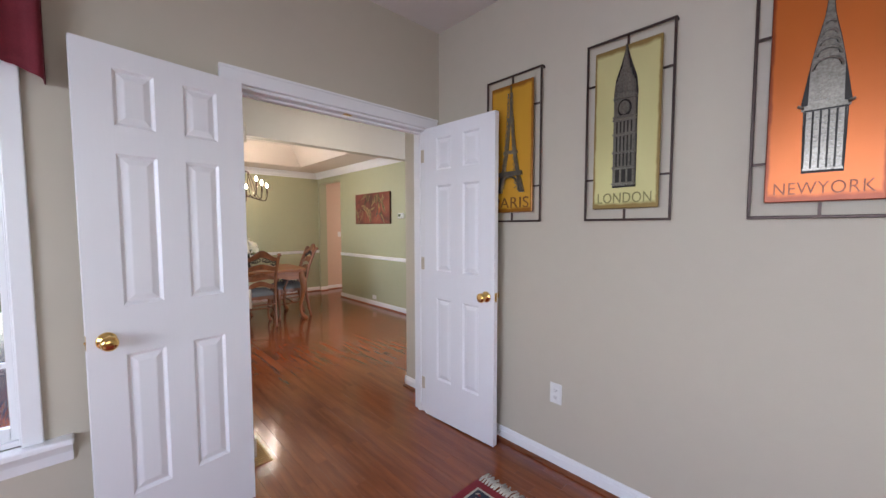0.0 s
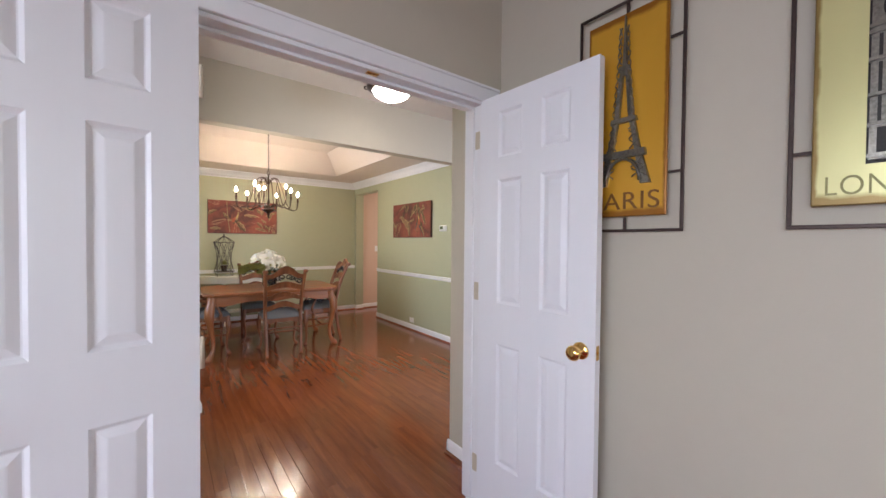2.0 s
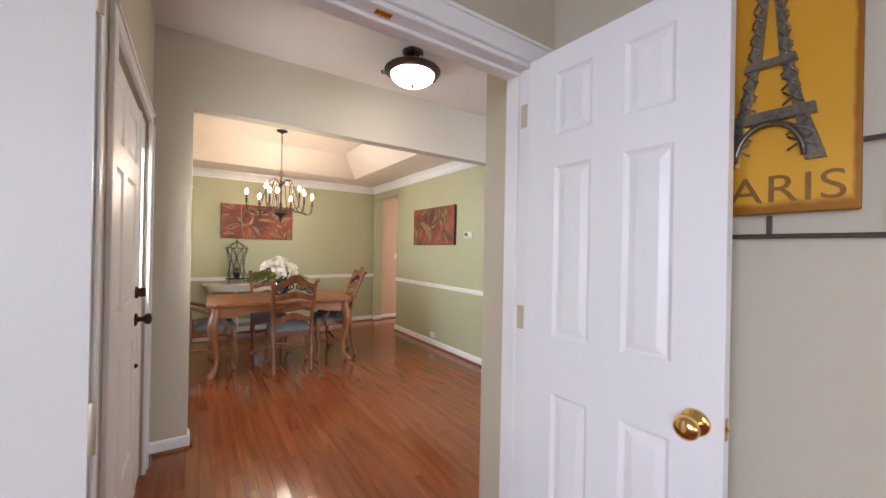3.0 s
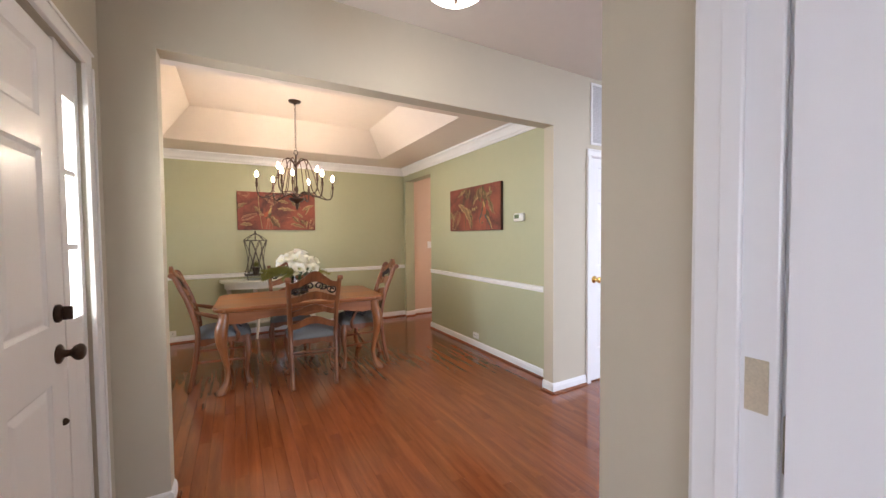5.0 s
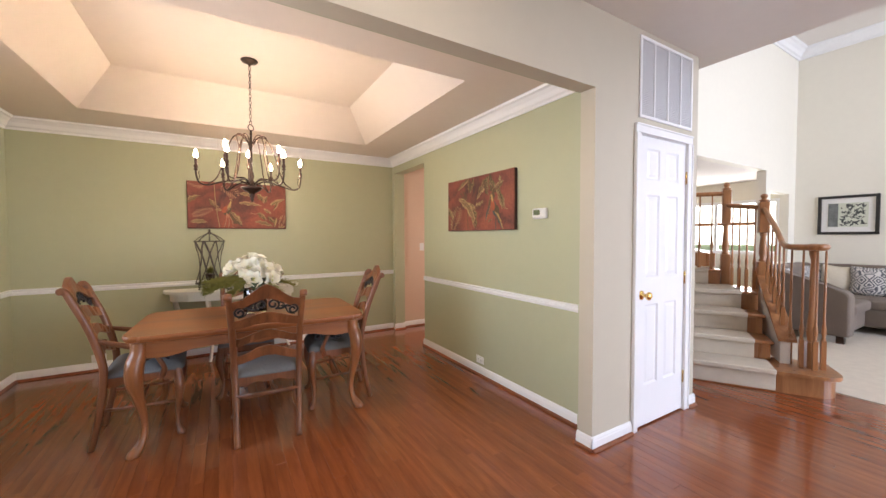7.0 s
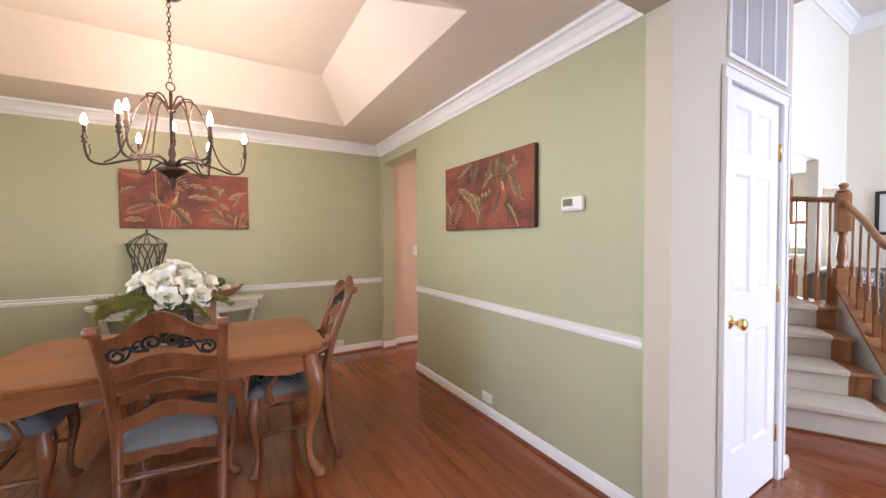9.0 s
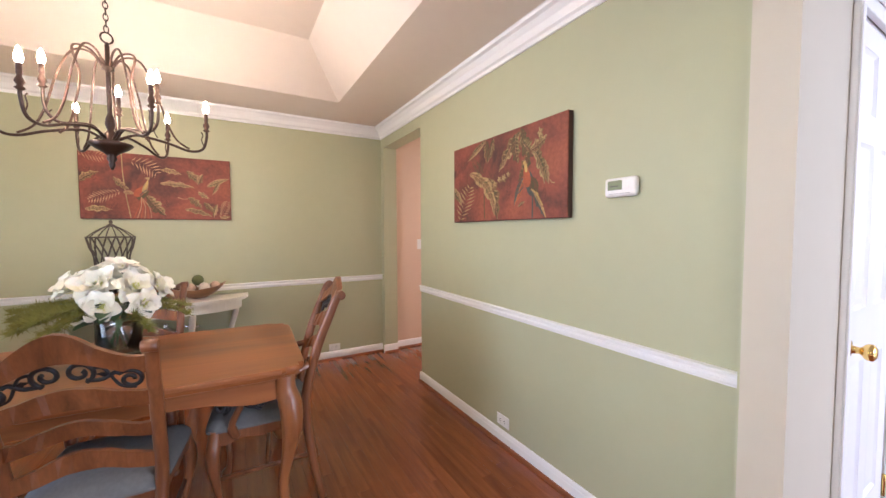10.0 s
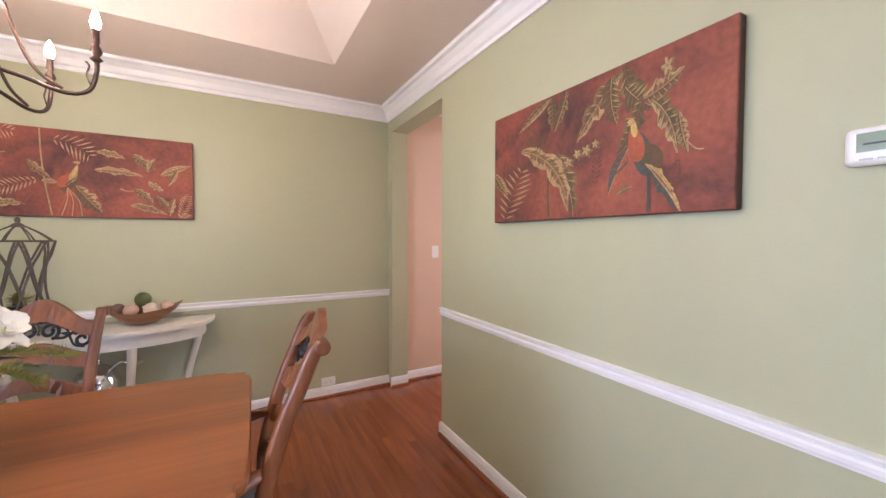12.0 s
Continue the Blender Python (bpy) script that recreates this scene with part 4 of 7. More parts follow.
def scroll_work(bm, w, z0, zc):
    """Iron scrolls filling an arched band of half width w; z0 height at the ends, zc at the middle."""
    def mid(x):
        return z0 + (zc - z0) * (1 - (x / w) ** 2)
    for s in (1, -1):
        def spiral(cx, cz, r, start, turns):
            return [(s * (cx + r * (1 - 0.72 * i / 25) * math.cos(start + turns * i / 25)), 0, cz + r * (1 - 0.72 * i / 25) * math.sin(start + turns * i / 25)) for i in range(26)]
        c1, c2 = 0.038, w - 0.038
        m1, m2 = mid(c1) + 0.006, mid(c2) - 0.004
        tube(bm, spiral(c1, m1, 0.039, -1.2, 8.2), 0.0072, 6)
        tube(bm, spiral(c2, m2, 0.037, 2.3, -8.6), 0.0072, 6)
        tube(bm, spline([(s * (c1 + 0.012), 0, m1 - 0.031), (s * (c1 + 0.055), 0, mid(c1 + 0.055) - 0.016), (s * (c1 + 0.085), 0, mid(c1 + 0.085) + 0.012), (s * (c2 - 0.023), 0, m2 + 0.025)], 6), 0.0068, 6)
        tube(bm, spline([(s * (c1 + 0.030), 0, m1 + 0.012), (s * (c1 + 0.062), 0, mid(c1 + 0.062) + 0.022), (s * (c2 - 0.030), 0, m2 - 0.018), (s * (c2 + 0.012), 0, m2 - 0.033)], 6), 0.0048, 6)
        out = [(s * (c1 + 0.062 + 0.022 * u), mid(c1 + 0.062) + 0.018 * v) for u, v in ((-1, 0.4), (-0.1, 0.6), (1, -0.3), (0.2, -0.6))]
        prism(bm, out, 0.004, Matrix.Translation((0, -0.002, 0)))


def dining_chair(name, label, arms=False):
    """A ladder-back chair facing +y, with its base at the origin."""
    c = thing(name, Matrix(), label, "chair", "chairs round the dining table")
    def post_line(s):
        return [(s * 0.195, -0.272, 0.0), (s * 0.200, -0.228, 0.20), (s * 0.205, -0.200, 0.42), (s * 0.208, -0.205, 0.55), (s * 0.213, -0.258, 0.75), (s * 0.220, -0.318, 0.90), (s * 0.226, -0.350, 0.975), (s * 0.228, -0.372, 0.998)]
    line = spline(post_line(1), 6)
    def back_y(z):
        return min(line, key=lambda v: abs(v.z - z)).y
    for s in (1, -1):
        bm = bmesh.new()
        pts = spline(post_line(s), 6)
        n = len(pts)
        tube(bm, pts, [0.019 + 0.004 * math.sin(math.pi * i / n) for i in range(n)], 10)
        lathe(bm, [(0.016, -0.024), (0.021, -0.02), (0.021, 0.02), (0.016, 0.024)], 14, (s * 0.228, -0.372, 0.991), "X")
        part("back_post", bm, CHAIRW, c)

    def rail(name, lo_end, lo_mid, hi_end, hi_mid, peak=False, thick=0.02):
        bm = bmesh.new()
        m = 18
        w = 0.207 + 0.012 * (lo_end - 0.5)
        def zz(e, k, u, up):
            f = (1 + math.cos(math.pi * u)) / 2
            if peak and up:
                f = f ** 1.25
            return e + (k - e) * f
        lo, hi = [], []
        for side in (0, 1):
            for up, row in ((0, lo), (1, hi)):
                r = []
                for i in range(m + 1):
                    u = -1 + 2 * i / m
                    z = zz(hi_end, hi_mid, u, 1) if up else zz(lo_end, lo_mid, u, 0)
                    y = back_y(z) - 0.018 * (1 - u * u) + (thick / 2 if side else -thick / 2)
                    r.append(bm.verts.new((w * u, y, z)))
                row.append(r)
        for i in range(m):
            bm.faces.new((lo[0][i], lo[0][i + 1], hi[0][i + 1], hi[0][i]))
            bm.faces.new((lo[1][i + 1], lo[1][i], hi[1][i], hi[1][i + 1]))
            bm.faces.new((hi[0][i], hi[0][i + 1], hi[1][i + 1], hi[1][i]))
            bm.faces.new((lo[0][i + 1], lo[0][i], lo[1][i], lo[1][i + 1]))
        for k in (0, m):
            bm.faces.new((lo[0][k], hi[0][k], hi[1][k], lo[1][k]))
        part(name, bm, CHAIRW, c)

    rail("crest_rail", 0.895, 0.965, 0.955, 1.058, True, 0.024)
    rail("slat", 0.770, 0.800, 0.825, 0.875)
    rail("slat", 0.645, 0.695, 0.695, 0.752)
    rail("slat", 0.520, 0.570, 0.575, 0.640)
    bm = bmesh.new()
    scroll_work(bm, 0.20, 0.862, 0.922)
    bmesh.ops.rotate(bm, verts=bm.verts[:], cent=(0, 0, 0.89), matrix=Matrix.Rotation(radians(20), 3, "X"))
    for v in bm.verts:
        v.co.y += back_y(0.89) - 0.012
    part("scroll_work", bm, SCROLL, c, "black wrought iron scrolls")
    # seat frame, cushion, legs
    bm = bmesh.new()
    sh = [(-0.205, -0.205), (0.205, -0.205), (0.235, 0.20), (-0.235, 0.20)]
    for (x0, y0), (x1, y1) in zip(sh, sh[1:] + sh[:1]):
        d = Vector((x1 - x0, y1 - y0, 0))
        m = Matrix.Translation((x0, y0, 0)) @ Matrix.Rotation(math.atan2(d.y, d.x), 4, "Z")
        L = d.length
        prism(bm, [(0, 0.44), (0, 0.375), (L * 0.15, 0.372), (L * 0.32, 0.392), (L * 0.5, 0.380), (L * 0.68, 0.392), (L * 0.85, 0.372), (L, 0.375), (L, 0.44)], 0.022, m)
    part("seat_frame", bm, CHAIRW, c)
    bm = bmesh.new()
    nn = 14
    g = []
    for i in range(nn + 1):
        row = []
        for j in range(nn + 1):
            u, v = i / nn * 2 - 1, j / nn * 2 - 1
            wx = 0.215 + 0.03 * (v + 1) / 2
            edge = max(abs(u), abs(v))
            r = (1 - max(0, (edge - 0.8) / 0.2) ** 2 * 0.5)
            corner = 1 - 0.06 * (abs(u) * abs(v)) ** 6
            row.append(bm.verts.new((wx * u * corner, 0.005 + 0.222 * v * corner, 0.440 + 0.052 * (1 - edge ** 6) + 0.022 * (1 - u * u) * (1 - v * v))))
        g.append(row)
    for i in range(nn):
        for j in range(nn):
            bm.faces.new((g[i][j], g[i + 1][j], g[i + 1][j + 1], g[i][j + 1])).smooth = True
    bot = [bm.verts.new((v.co.x, v.co.y, 0.432)) for v in [g[i][0] for i in range(nn)] + [g[nn][j] for j in range(nn)] + [g[i][nn] for i in range(nn, 0, -1)] + [g[0][j] for j in range(nn, 0, -1)]]
    rim = [g[i][0] for i in range(nn)] + [g[nn][j] for j in range(nn)] + [g[i][nn] for i in range(nn, 0, -1)] + [g[0][j] for j in range(nn, 0, -1)]
    for i in range(len(rim)):
        bm.faces.new((rim[i], rim[(i + 1) % len(rim)], bot[(i + 1) % len(rim)], bot[i]))
    bm.faces.new(bot)
    part("seat_cushion", bm, SEATF, c, "grey suede seat")
    for s in (1, -1):
        bm = bmesh.new()
        cabriole(bm, s * 0.212, 0.185, 0.44, (s, 0.6), 0.027, 0.030, 0.014, 0.024, 0.035)
        part("front_leg", bm, CHAIRW, c)
        bm = bmesh.new()
        tube(bm, [(s * 0.199, -0.215, 0.235), (s * 0.207, 0.19, 0.215)], 0.010, 8)
        part("stretcher", bm, CHAIRW, c)
    for y, z, w in ((-0.222, 0.315, 0.20), (-0.02, 0.226, 0.202)):
        bm = bmesh.new()
        tube(bm, [(-w, y, z), (w, y, z)], 0.010, 8)
        part("stretcher", bm, CHAIRW, c)
    if arms:
        for s in (1, -1):
            bm = bmesh.new()
            pts = spline([(s * 0.208, -0.222, 0.672), (s * 0.232, -0.13, 0.645), (s * 0.255, -0.02, 0.612), (s * 0.258, 0.05, 0.598), (s * 0.250, 0.085, 0.585)], 6)
            tube(bm, pts, [0.016 + 0.007 * math.sin(math.pi * min(1, i / 20)) for i in range(len(pts))], 10, 0.7)
            part("arm", bm, CHAIRW, c)
            bm = bmesh.new()
            tube(bm, spline([(s * 0.222, 0.10, 0.40), (s * 0.246, 0.115, 0.46), (s * 0.256, 0.085, 0.53), (s * 0.256, 0.055, 0.595)], 6), [0.019] * 6 + [0.015] * 13, 9)
            part("arm_support", bm, CHAIRW, c)
            # an iron scroll on each side of the support's head
            bm = bmesh.new()
            for cy, turn in ((-0.005, 1), (0.150, -1)):
                tube(bm, [(s * 0.256, cy + turn * 0.034 * (1 - 0.7 * i / 24) * math.cos(-1.4 + 8.0 * i / 24), 0.552 + 0.034 * (1 - 0.7 * i / 24) * math.sin(-1.4 + 8.0 * i / 24)) for i in range(25)], 0.0066, 6)
            tube(bm, spline([(s * 0.256, -0.005, 0.518), (s * 0.256, 0.04, 0.535), (s * 0.256, 0.10, 0.560), (s * 0.256, 0.150, 0.586)], 6), 0.0066, 6)
            part("scroll_work", bm, SCROLL, c, "black wrought iron scrolls")
    return c


chair = dining_chair("dining_chair", "carved cherry ladder-back dining chair with grey suede seat")
NARROW = Matrix.Diagonal((0.95, 1, 1, 1))
chair.matrix_world = pose(1.648, 5.587, 0, 0, 0, -4) @ NARROW
copy_thing(chair, pose(1.56, 6.43, 0, 0, 0, 177) @ NARROW)
armchair = dining_chair("dining_armchair", "carved cherry ladder-back armchair with grey suede seat", True)
armchair.matrix_world = pose(0.91, 5.981, 0, 0, 0, -88) @ Matrix.Diagonal((1, 1, 1.04, 1))
copy_thing(armchair, pose(2.187, 5.843, 0, 0, 0, 84) @ NARROW)

# table
table = thing("dining_table", pose(1.610, 5.940, 0, 0, 0, -2.2) @ Matrix.Diagonal((1, 1, 0.988, 1)), "honey-brown cherry dining table with curved legs and scalloped apron", "table")
TX, TY = 0.755, 0.465
outline = []
for sx, sy, a0 in ((1, 1, 0), (-1, 1, 90), (-1, -1, 180), (1, -1, 270)):
    corner = []
    for ax, ay in ((TX, TY - 0.13), (TX - 0.006, TY - 0.085), (TX - 0.030, TY - 0.066), (TX - 0.028, TY - 0.036), (TX - 0.045, TY - 0.026), (TX - 0.085, TY - 0.024), (TX - 0.105, TY - 0.005), (TX - 0.16, TY)):
        corner.append((sx * ax, sy * ay))
    outline += corner if sx * sy > 0 else corner[::-1]
bm = bmesh.new()
levels = ((0.715, 0.022), (0.722, 0.006), (0.732, 0.004), (0.740, 0.0), (0.752, 0.0), (0.758, 0.003), (0.760, 0.008))
rings = []
for z, inset in levels:
    rings.append([bm.verts.new((x * (1 - inset / TX), y * (1 - inset / TY), z)) for x, y in outline])
for a, b in zip(rings, rings[1:]):
    for i in range(len(a)):
        bm.faces.new((a[i], a[(i + 1) % len(a)], b[(i + 1) % len(a)], b[i]))
bm.faces.new(list(reversed(rings[0])))
bm.faces.new(rings[-1])
part("tabletop", bm, TABLEW, table)
AX, AY = TX - 0.075, TY - 0.070
for L, m in ((2 * AX, pose(-AX, -AY, 0)), (2 * AX, pose(AX, AY, 0, 0, 0, 180)), (2 * AY, pose(AX, -AY, 0, 0, 0, 90)), (2 * AY, pose(-AX, AY, 0, 0, 0, -90))):
    bm = bmesh.new()
    lower = [(f * L, z) for f, z in ((0, 0.612), (0.05, 0.606), (0.10, 0.600), (0.16, 0.612), (0.22, 0.632), (0.30, 0.640), (0.38, 0.640), (0.44, 0.630), (0.5, 0.618), (0.56, 0.630), (0.62, 0.640), (0.70, 0.640), (0.78, 0.632), (0.84, 0.612), (0.90, 0.600), (0.95, 0.606), (1, 0.612))]
    prism(bm, [(0, 0.716)] + lower + [(L, 0.716)], 0.024, m)
    part("apron", bm, TABLEW, table)
for sx in (1, -1):
    for sy in (1, -1):
        bm = bmesh.new()
        cabriole(bm, sx * (AX - 0.012), sy * (AY - 0.012), 0.715, (sx, sy), 0.043, 0.050, 0.022, 0.036, 0.060)
        part("leg", bm, TABLEL, table)

# console under the painting
CREAMP = mat("cream_console_paint", (0.70, 0.67, 0.57), 0.42, vary=0.05, scale=10, bump=0.1, bump_scale=70)
con = thing("console_table", pose(1.511, YB - 0.032, 0), "cream painted half-round console table against the back wall", "console table")
def bow(w, d, n=24):
    return [(-w, 0)] + [(-w * math.cos(math.pi * i / n), -0.06 - (d - 0.06) * math.sin(math.pi * i / n) ** 0.8) for i in range(n + 1)] + [(w, 0)]
def plate(bm, pts, z0, z1):
    lo = [bm.verts.new((x, y, z0)) for x, y in pts]
    hi = [bm.verts.new((x, y, z1)) for x, y in pts]
    for i in range(len(pts)):
        bm.faces.new((lo[i], lo[(i + 1) % len(pts)], hi[(i + 1) % len(pts)], hi[i]))
    bm.faces.new(list(reversed(lo)))
    bm.faces.new(hi)
bm = bmesh.new()
plate(bm, bow(0.680, 0.40), 0.762, 0.785)
plate(bm, bow(0.665, 0.388), 0.752, 0.762)
part("top", bm, CREAMP, con)
bm = bmesh.new()
plate(bm, bow(0.625, 0.350), 0.675, 0.752)
part("apron", bm, CREAMP, con)
for x, y, o in ((-0.585, -0.055, (-1, -0.4)), (0.585, -0.055, (1, -0.4)), (-0.27, -0.30, (-0.4, -1)), (0.27, -0.30, (0.4, -1))):
    bm = bmesh.new()
    d = Vector((o[0], o[1], 0)).normalized()
    pts = spline([Vector((x, y, z)) + d * s for z, s in ((0.69, 0.0), (0.62, -0.012), (0.50, -0.045), (0.34, -0.075), (0.16, -0.07), (0.05, -0.04), (0.0, -0.015))], 5)
    tube(bm, pts, [0.026 - 0.012 * i / len(pts) for i in range(len(pts))], 8)
    part("leg", bm, CREAMP, con)
bm = bmesh.new()
plate(bm, bow(0.50, 0.24), 0.20, 0.222)
part("lower_shelf", bm, CREAMP, con)

# ---- lamps ----
BULB = glow("lit_candle_bulb", (1.0, 0.80, 0.585), 560.0)
CANDLE = mat("bronze_candle_sleeve", (0.065, 0.033, 0.020), 0.42, 0.6, vary=0.2, scale=30)
ch = thing("chandelier", pose(1.600, 6.003, 0.03), "bronze chandelier with nine lit candle bulbs on curved arms", "chandelier")
CT = 2.73
bm = bmesh.new()
lathe(bm, [(0.062, CT), (0.064, CT - 0.006), (0.055, CT - 0.016), (0.030, CT - 0.026), (0.010, CT - 0.034), (0.006, CT - 0.050)], 24)
part("canopy", bm, IRON, ch)
def ring(bm, c, rx, rz, r, turn):
    pts = [Vector((rx * math.cos(a) * math.cos(turn), rx * math.cos(a) * math.sin(turn), rz * math.sin(a))) + Vector(c) for a in [i * math.pi / 7 for i in range(15)]]
    tube(bm, pts, r, 6)
bm = bmesh.new()
zc, i = CT - 0.055, 0
while zc > 2.225:
    ring(bm, (0, 0, zc - 0.012), 0.0085, 0.017, 0.0024, 1.57 * (i % 2) + 0.3)
    zc, i = zc - 0.0265, i + 1
part("chain", bm, IRON, ch)
bm = bmesh.new()
ring(bm, (0, 0, 2.20), 0.022, 0.024, 0.004, 0.4)
lathe(bm, [(0.006, 2.18), (0.009, 2.165), (0.009, 2.09), (0.020, 2.075), (0.024, 2.06), (0.009, 2.05), (0.009, 1.86), (0.016, 1.84), (0.020, 1.81), (0.012, 1.785), (0.022, 1.77), (0.030, 1.75), (0.032, 1.735), (0.075, 1.728), (0.082, 1.720), (0.060, 1.700), (0.030, 1.683), (0.016, 1.668), (0.020, 1.655), (0.010, 1.640), (0.013, 1.628), (0.004, 1.605)][::-1], 22)
part("stem", bm, IRON, ch)
for k in range(9):
    upper = k >= 6
    a = radians(2 + 60 * k) if not upper else radians(-27.5 + 120 * (k - 6))
    R, zb = (0.372, 1.877) if not upper else (0.215, 1.955)
    ca, sa = math.cos(a), math.sin(a)
    prof = [(0.028, 1.745), (R * 0.25, 1.775), (R * 0.55, 1.755), (R * 0.80, 1.725), (R * 0.95, 1.740), (R, 1.80), (R, zb - 0.03)]
    if upper:
        prof = [(0.028, 1.750), (0.06, 1.79), (0.11, 1.79), (0.17, 1.78), (0.205, 1.81), (R, 1.86), (R, zb - 0.03)]
    bm = bmesh.new()
    tube(bm, spline([(r * ca, r * sa, z) for r, z in prof], 6), 0.0062, 8)
    tube(bm, spline([((R * 0.97) * ca, (R * 0.97) * sa, 1.752), ((R - 0.022) * ca, (R - 0.022) * sa, 1.785), ((R - 0.016) * ca, (R - 0.016) * sa, 1.812), ((R - 0.024) * ca, (R - 0.024) * sa, 1.825)], 5), 0.0028, 6)
    arm = part("arm", bm, IRON, ch)
    bm = bmesh.new()
    tube(bm, spline([(0.020 * ca, 0.020 * sa, 2.075), (0.06 * ca, 0.06 * sa, 2.125), (0.12 * ca, 0.12 * sa, 2.115), (R * 0.46 * ca, R * 0.46 * sa, 2.0), (R * 0.56 * ca, R * 0.56 * sa, 1.86), (R * 0.66 * ca, R * 0.66 * sa, 1.775), (R * 0.80 * ca, R * 0.80 * sa, 1.735)], 6), 0.0048, 7)
    part("scroll_rod", bm, CANDLE, ch)
    bm = bmesh.new()
    lathe(bm, [(0.007, zb - 0.05), (0.016, zb - 0.042), (0.008, zb - 0.034), (0.015, zb - 0.020), (0.0125, zb - 0.010), (0.007, zb + 0.002), (0.0095, zb + 0.010), (0.0085, zb + 0.040), (0.0115, zb + 0.046), (0.009, zb + 0.048)], 12, (R * ca, R * sa, 0))
    part("candle_sleeve", bm, CANDLE, ch)
    bm = bmesh.new()
    lathe(bm, [(0.007, zb + 0.048), (0.0115, zb + 0.058), (0.0125, zb + 0.068), (0.010, zb + 0.082), (0.006, zb + 0.095), (0.001, zb + 0.108)], 10, (R * ca, R * sa, 0))
    part("bulb", bm, BULB, ch, "lit flame-shaped bulb")

SHADE = glow("lit_frosted_glass", (1.0, 0.90, 0.78), 28.0)
fl = thing("ceiling_light", pose(2.00, 3.46, 0.0), "bronze semi-flush ceiling light with a lit white glass bowl", "ceiling light")
bm = bmesh.new()
lathe(bm, [(0.0, HC), (0.075, HC), (0.075, HC - 0.012), (0.05, HC - 0.03), (0.02, HC - 0.04), (0.016, 2.60)][::-1], 24)
part("canopy", bm, IRON, fl)
bm = bmesh.new()
lathe(bm, [(0.150, 2.572), (0.172, 2.580), (0.196, 2.592), (0.200, 2.602), (0.190, 2.612), (0.06, 2.622), (0.01, 2.626)], 32)
part("pan", bm, IRON, fl)
bm = bmesh.new()
lathe(bm, [(0.006, 2.502), (0.05, 2.506), (0.10, 2.520), (0.138, 2.545), (0.155, 2.575), (0.150, 2.585)], 32)
part("shade", bm, SHADE, fl, "lit white glass bowl")
bm = bmesh.new()
lathe(bm, [(0.002, 2.478), (0.009, 2.486), (0.006, 2.493), (0.016, 2.500), (0.014, 2.506)], 14)
part("finial", bm, IRON, fl)
for k in range(3):
    a = radians(15 + 120 * k)
    ca, sa = math.cos(a), math.sin(a)
    bm = bmesh.new()
    tube(bm, spline([(r * ca, r * sa, z) for r, z in ((0.03, 2.71), (0.055, 2.72), (0.062, 2.70), (0.045, 2.695), (0.05, 2.67), (0.09, 2.655), (0.105, 2.625), (0.16, 2.615), (0.215, 2.605), (0.232, 2.615), (0.226, 2.628), (0.216, 2.622))], 6), 0.005, 7)
    part("scroll_arm", bm, IRON, fl)

# ---- table flowers ----
CLEAR = glass("clear_glass", (0.99, 1.0, 1.0))
WATER = glass("water", (0.97, 1.0, 0.99))
WATER.node_tree.nodes["Principled BSDF"].inputs["IOR"].default_value = 1.33
PETAL = mat("cream_white_petal", (0.90, 0.85, 0.70), 0.6, vary=0.08, scale=40, bump=0.2, bump_scale=120)
PETAL.node_tree.nodes["Principled BSDF"].inputs["Subsurface Weight"].default_value = 0.25
PETAL.node_tree.nodes["Principled BSDF"].inputs["Subsurface Radius"].default_value = (0.005, 0.0045, 0.003)
HEART = mat("yellow_green_flower_heart", (0.62, 0.60, 0.20), 0.7, vary=0.25, scale=60)
LEAFG = mat("dark_green_leaf", (0.045, 0.085, 0.025), 0.5, vary=0.3, scale=30)
FERNG = mat("olive_green_sprig", (0.20, 0.19, 0.035), 0.6, vary=0.3, scale=40)
STEMG = mat("green_stem", (0.10, 0.16, 0.05), 0.5, vary=0.2, scale=30)
VX, VY = 1.605, 5.97
vase = thing("flower_vase", pose(VX, VY, 0.753), "clear glass cylinder vase with water", "vase")
bm = bmesh.new()
lathe(bm, [(0.0, 0.0), (0.082, 0.0), (0.085, 0.004), (0.085, 0.205), (0.0835, 0.207), (0.082, 0.205), (0.082, 0.014), (0.0, 0.012)], 36)
part("glass_body", bm, CLEAR, vase)
bm = bmesh.new()
lathe(bm, [(0.0, 0.0125), (0.0815, 0.0145), (0.0815, 0.11), (0.0, 0.11)], 36)
part("water", bm, WATER, vase)
bouquet = thing("bouquet", pose(VX, VY, 0.753), "bouquet of cream magnolia blooms with green sprigs in the vase", "flowers")
rnd = random.Random(11)
def curved_leaf(bm, base, way, up, length, width, cup=0.25, droop=0.3, n=6, ruffle=0.0):
    """A cupped petal or leaf from base along way."""
    way, up = Vector(way).normalized(), Vector(up)
    side = way.cross(up).normalized()
    up = side.cross(way).normalized()
    rows = []
    for i in range(n + 1):
        t = i / n
        w = width * (math.sin(math.pi * min(1, 0.06 + t * 0.92)) ** 0.6)
        c = Vector(base) + way * (length * t) + up * (length * (0.30 * math.sin(math.pi * t * 0.5) - droop * t * t))
        rows.append([bm.verts.new(c + side * (w * k) + up * (cup * w * k * k + ruffle * w * rnd.uniform(-1, 1) * abs(k) * t)) for k in (-1, -0.5, 0, 0.5, 1)])
    for a, b in zip(rows, rows[1:]):
        for k in range(4):
            bm.faces.new((a[k], a[k + 1], b[k + 1], b[k])).smooth = True
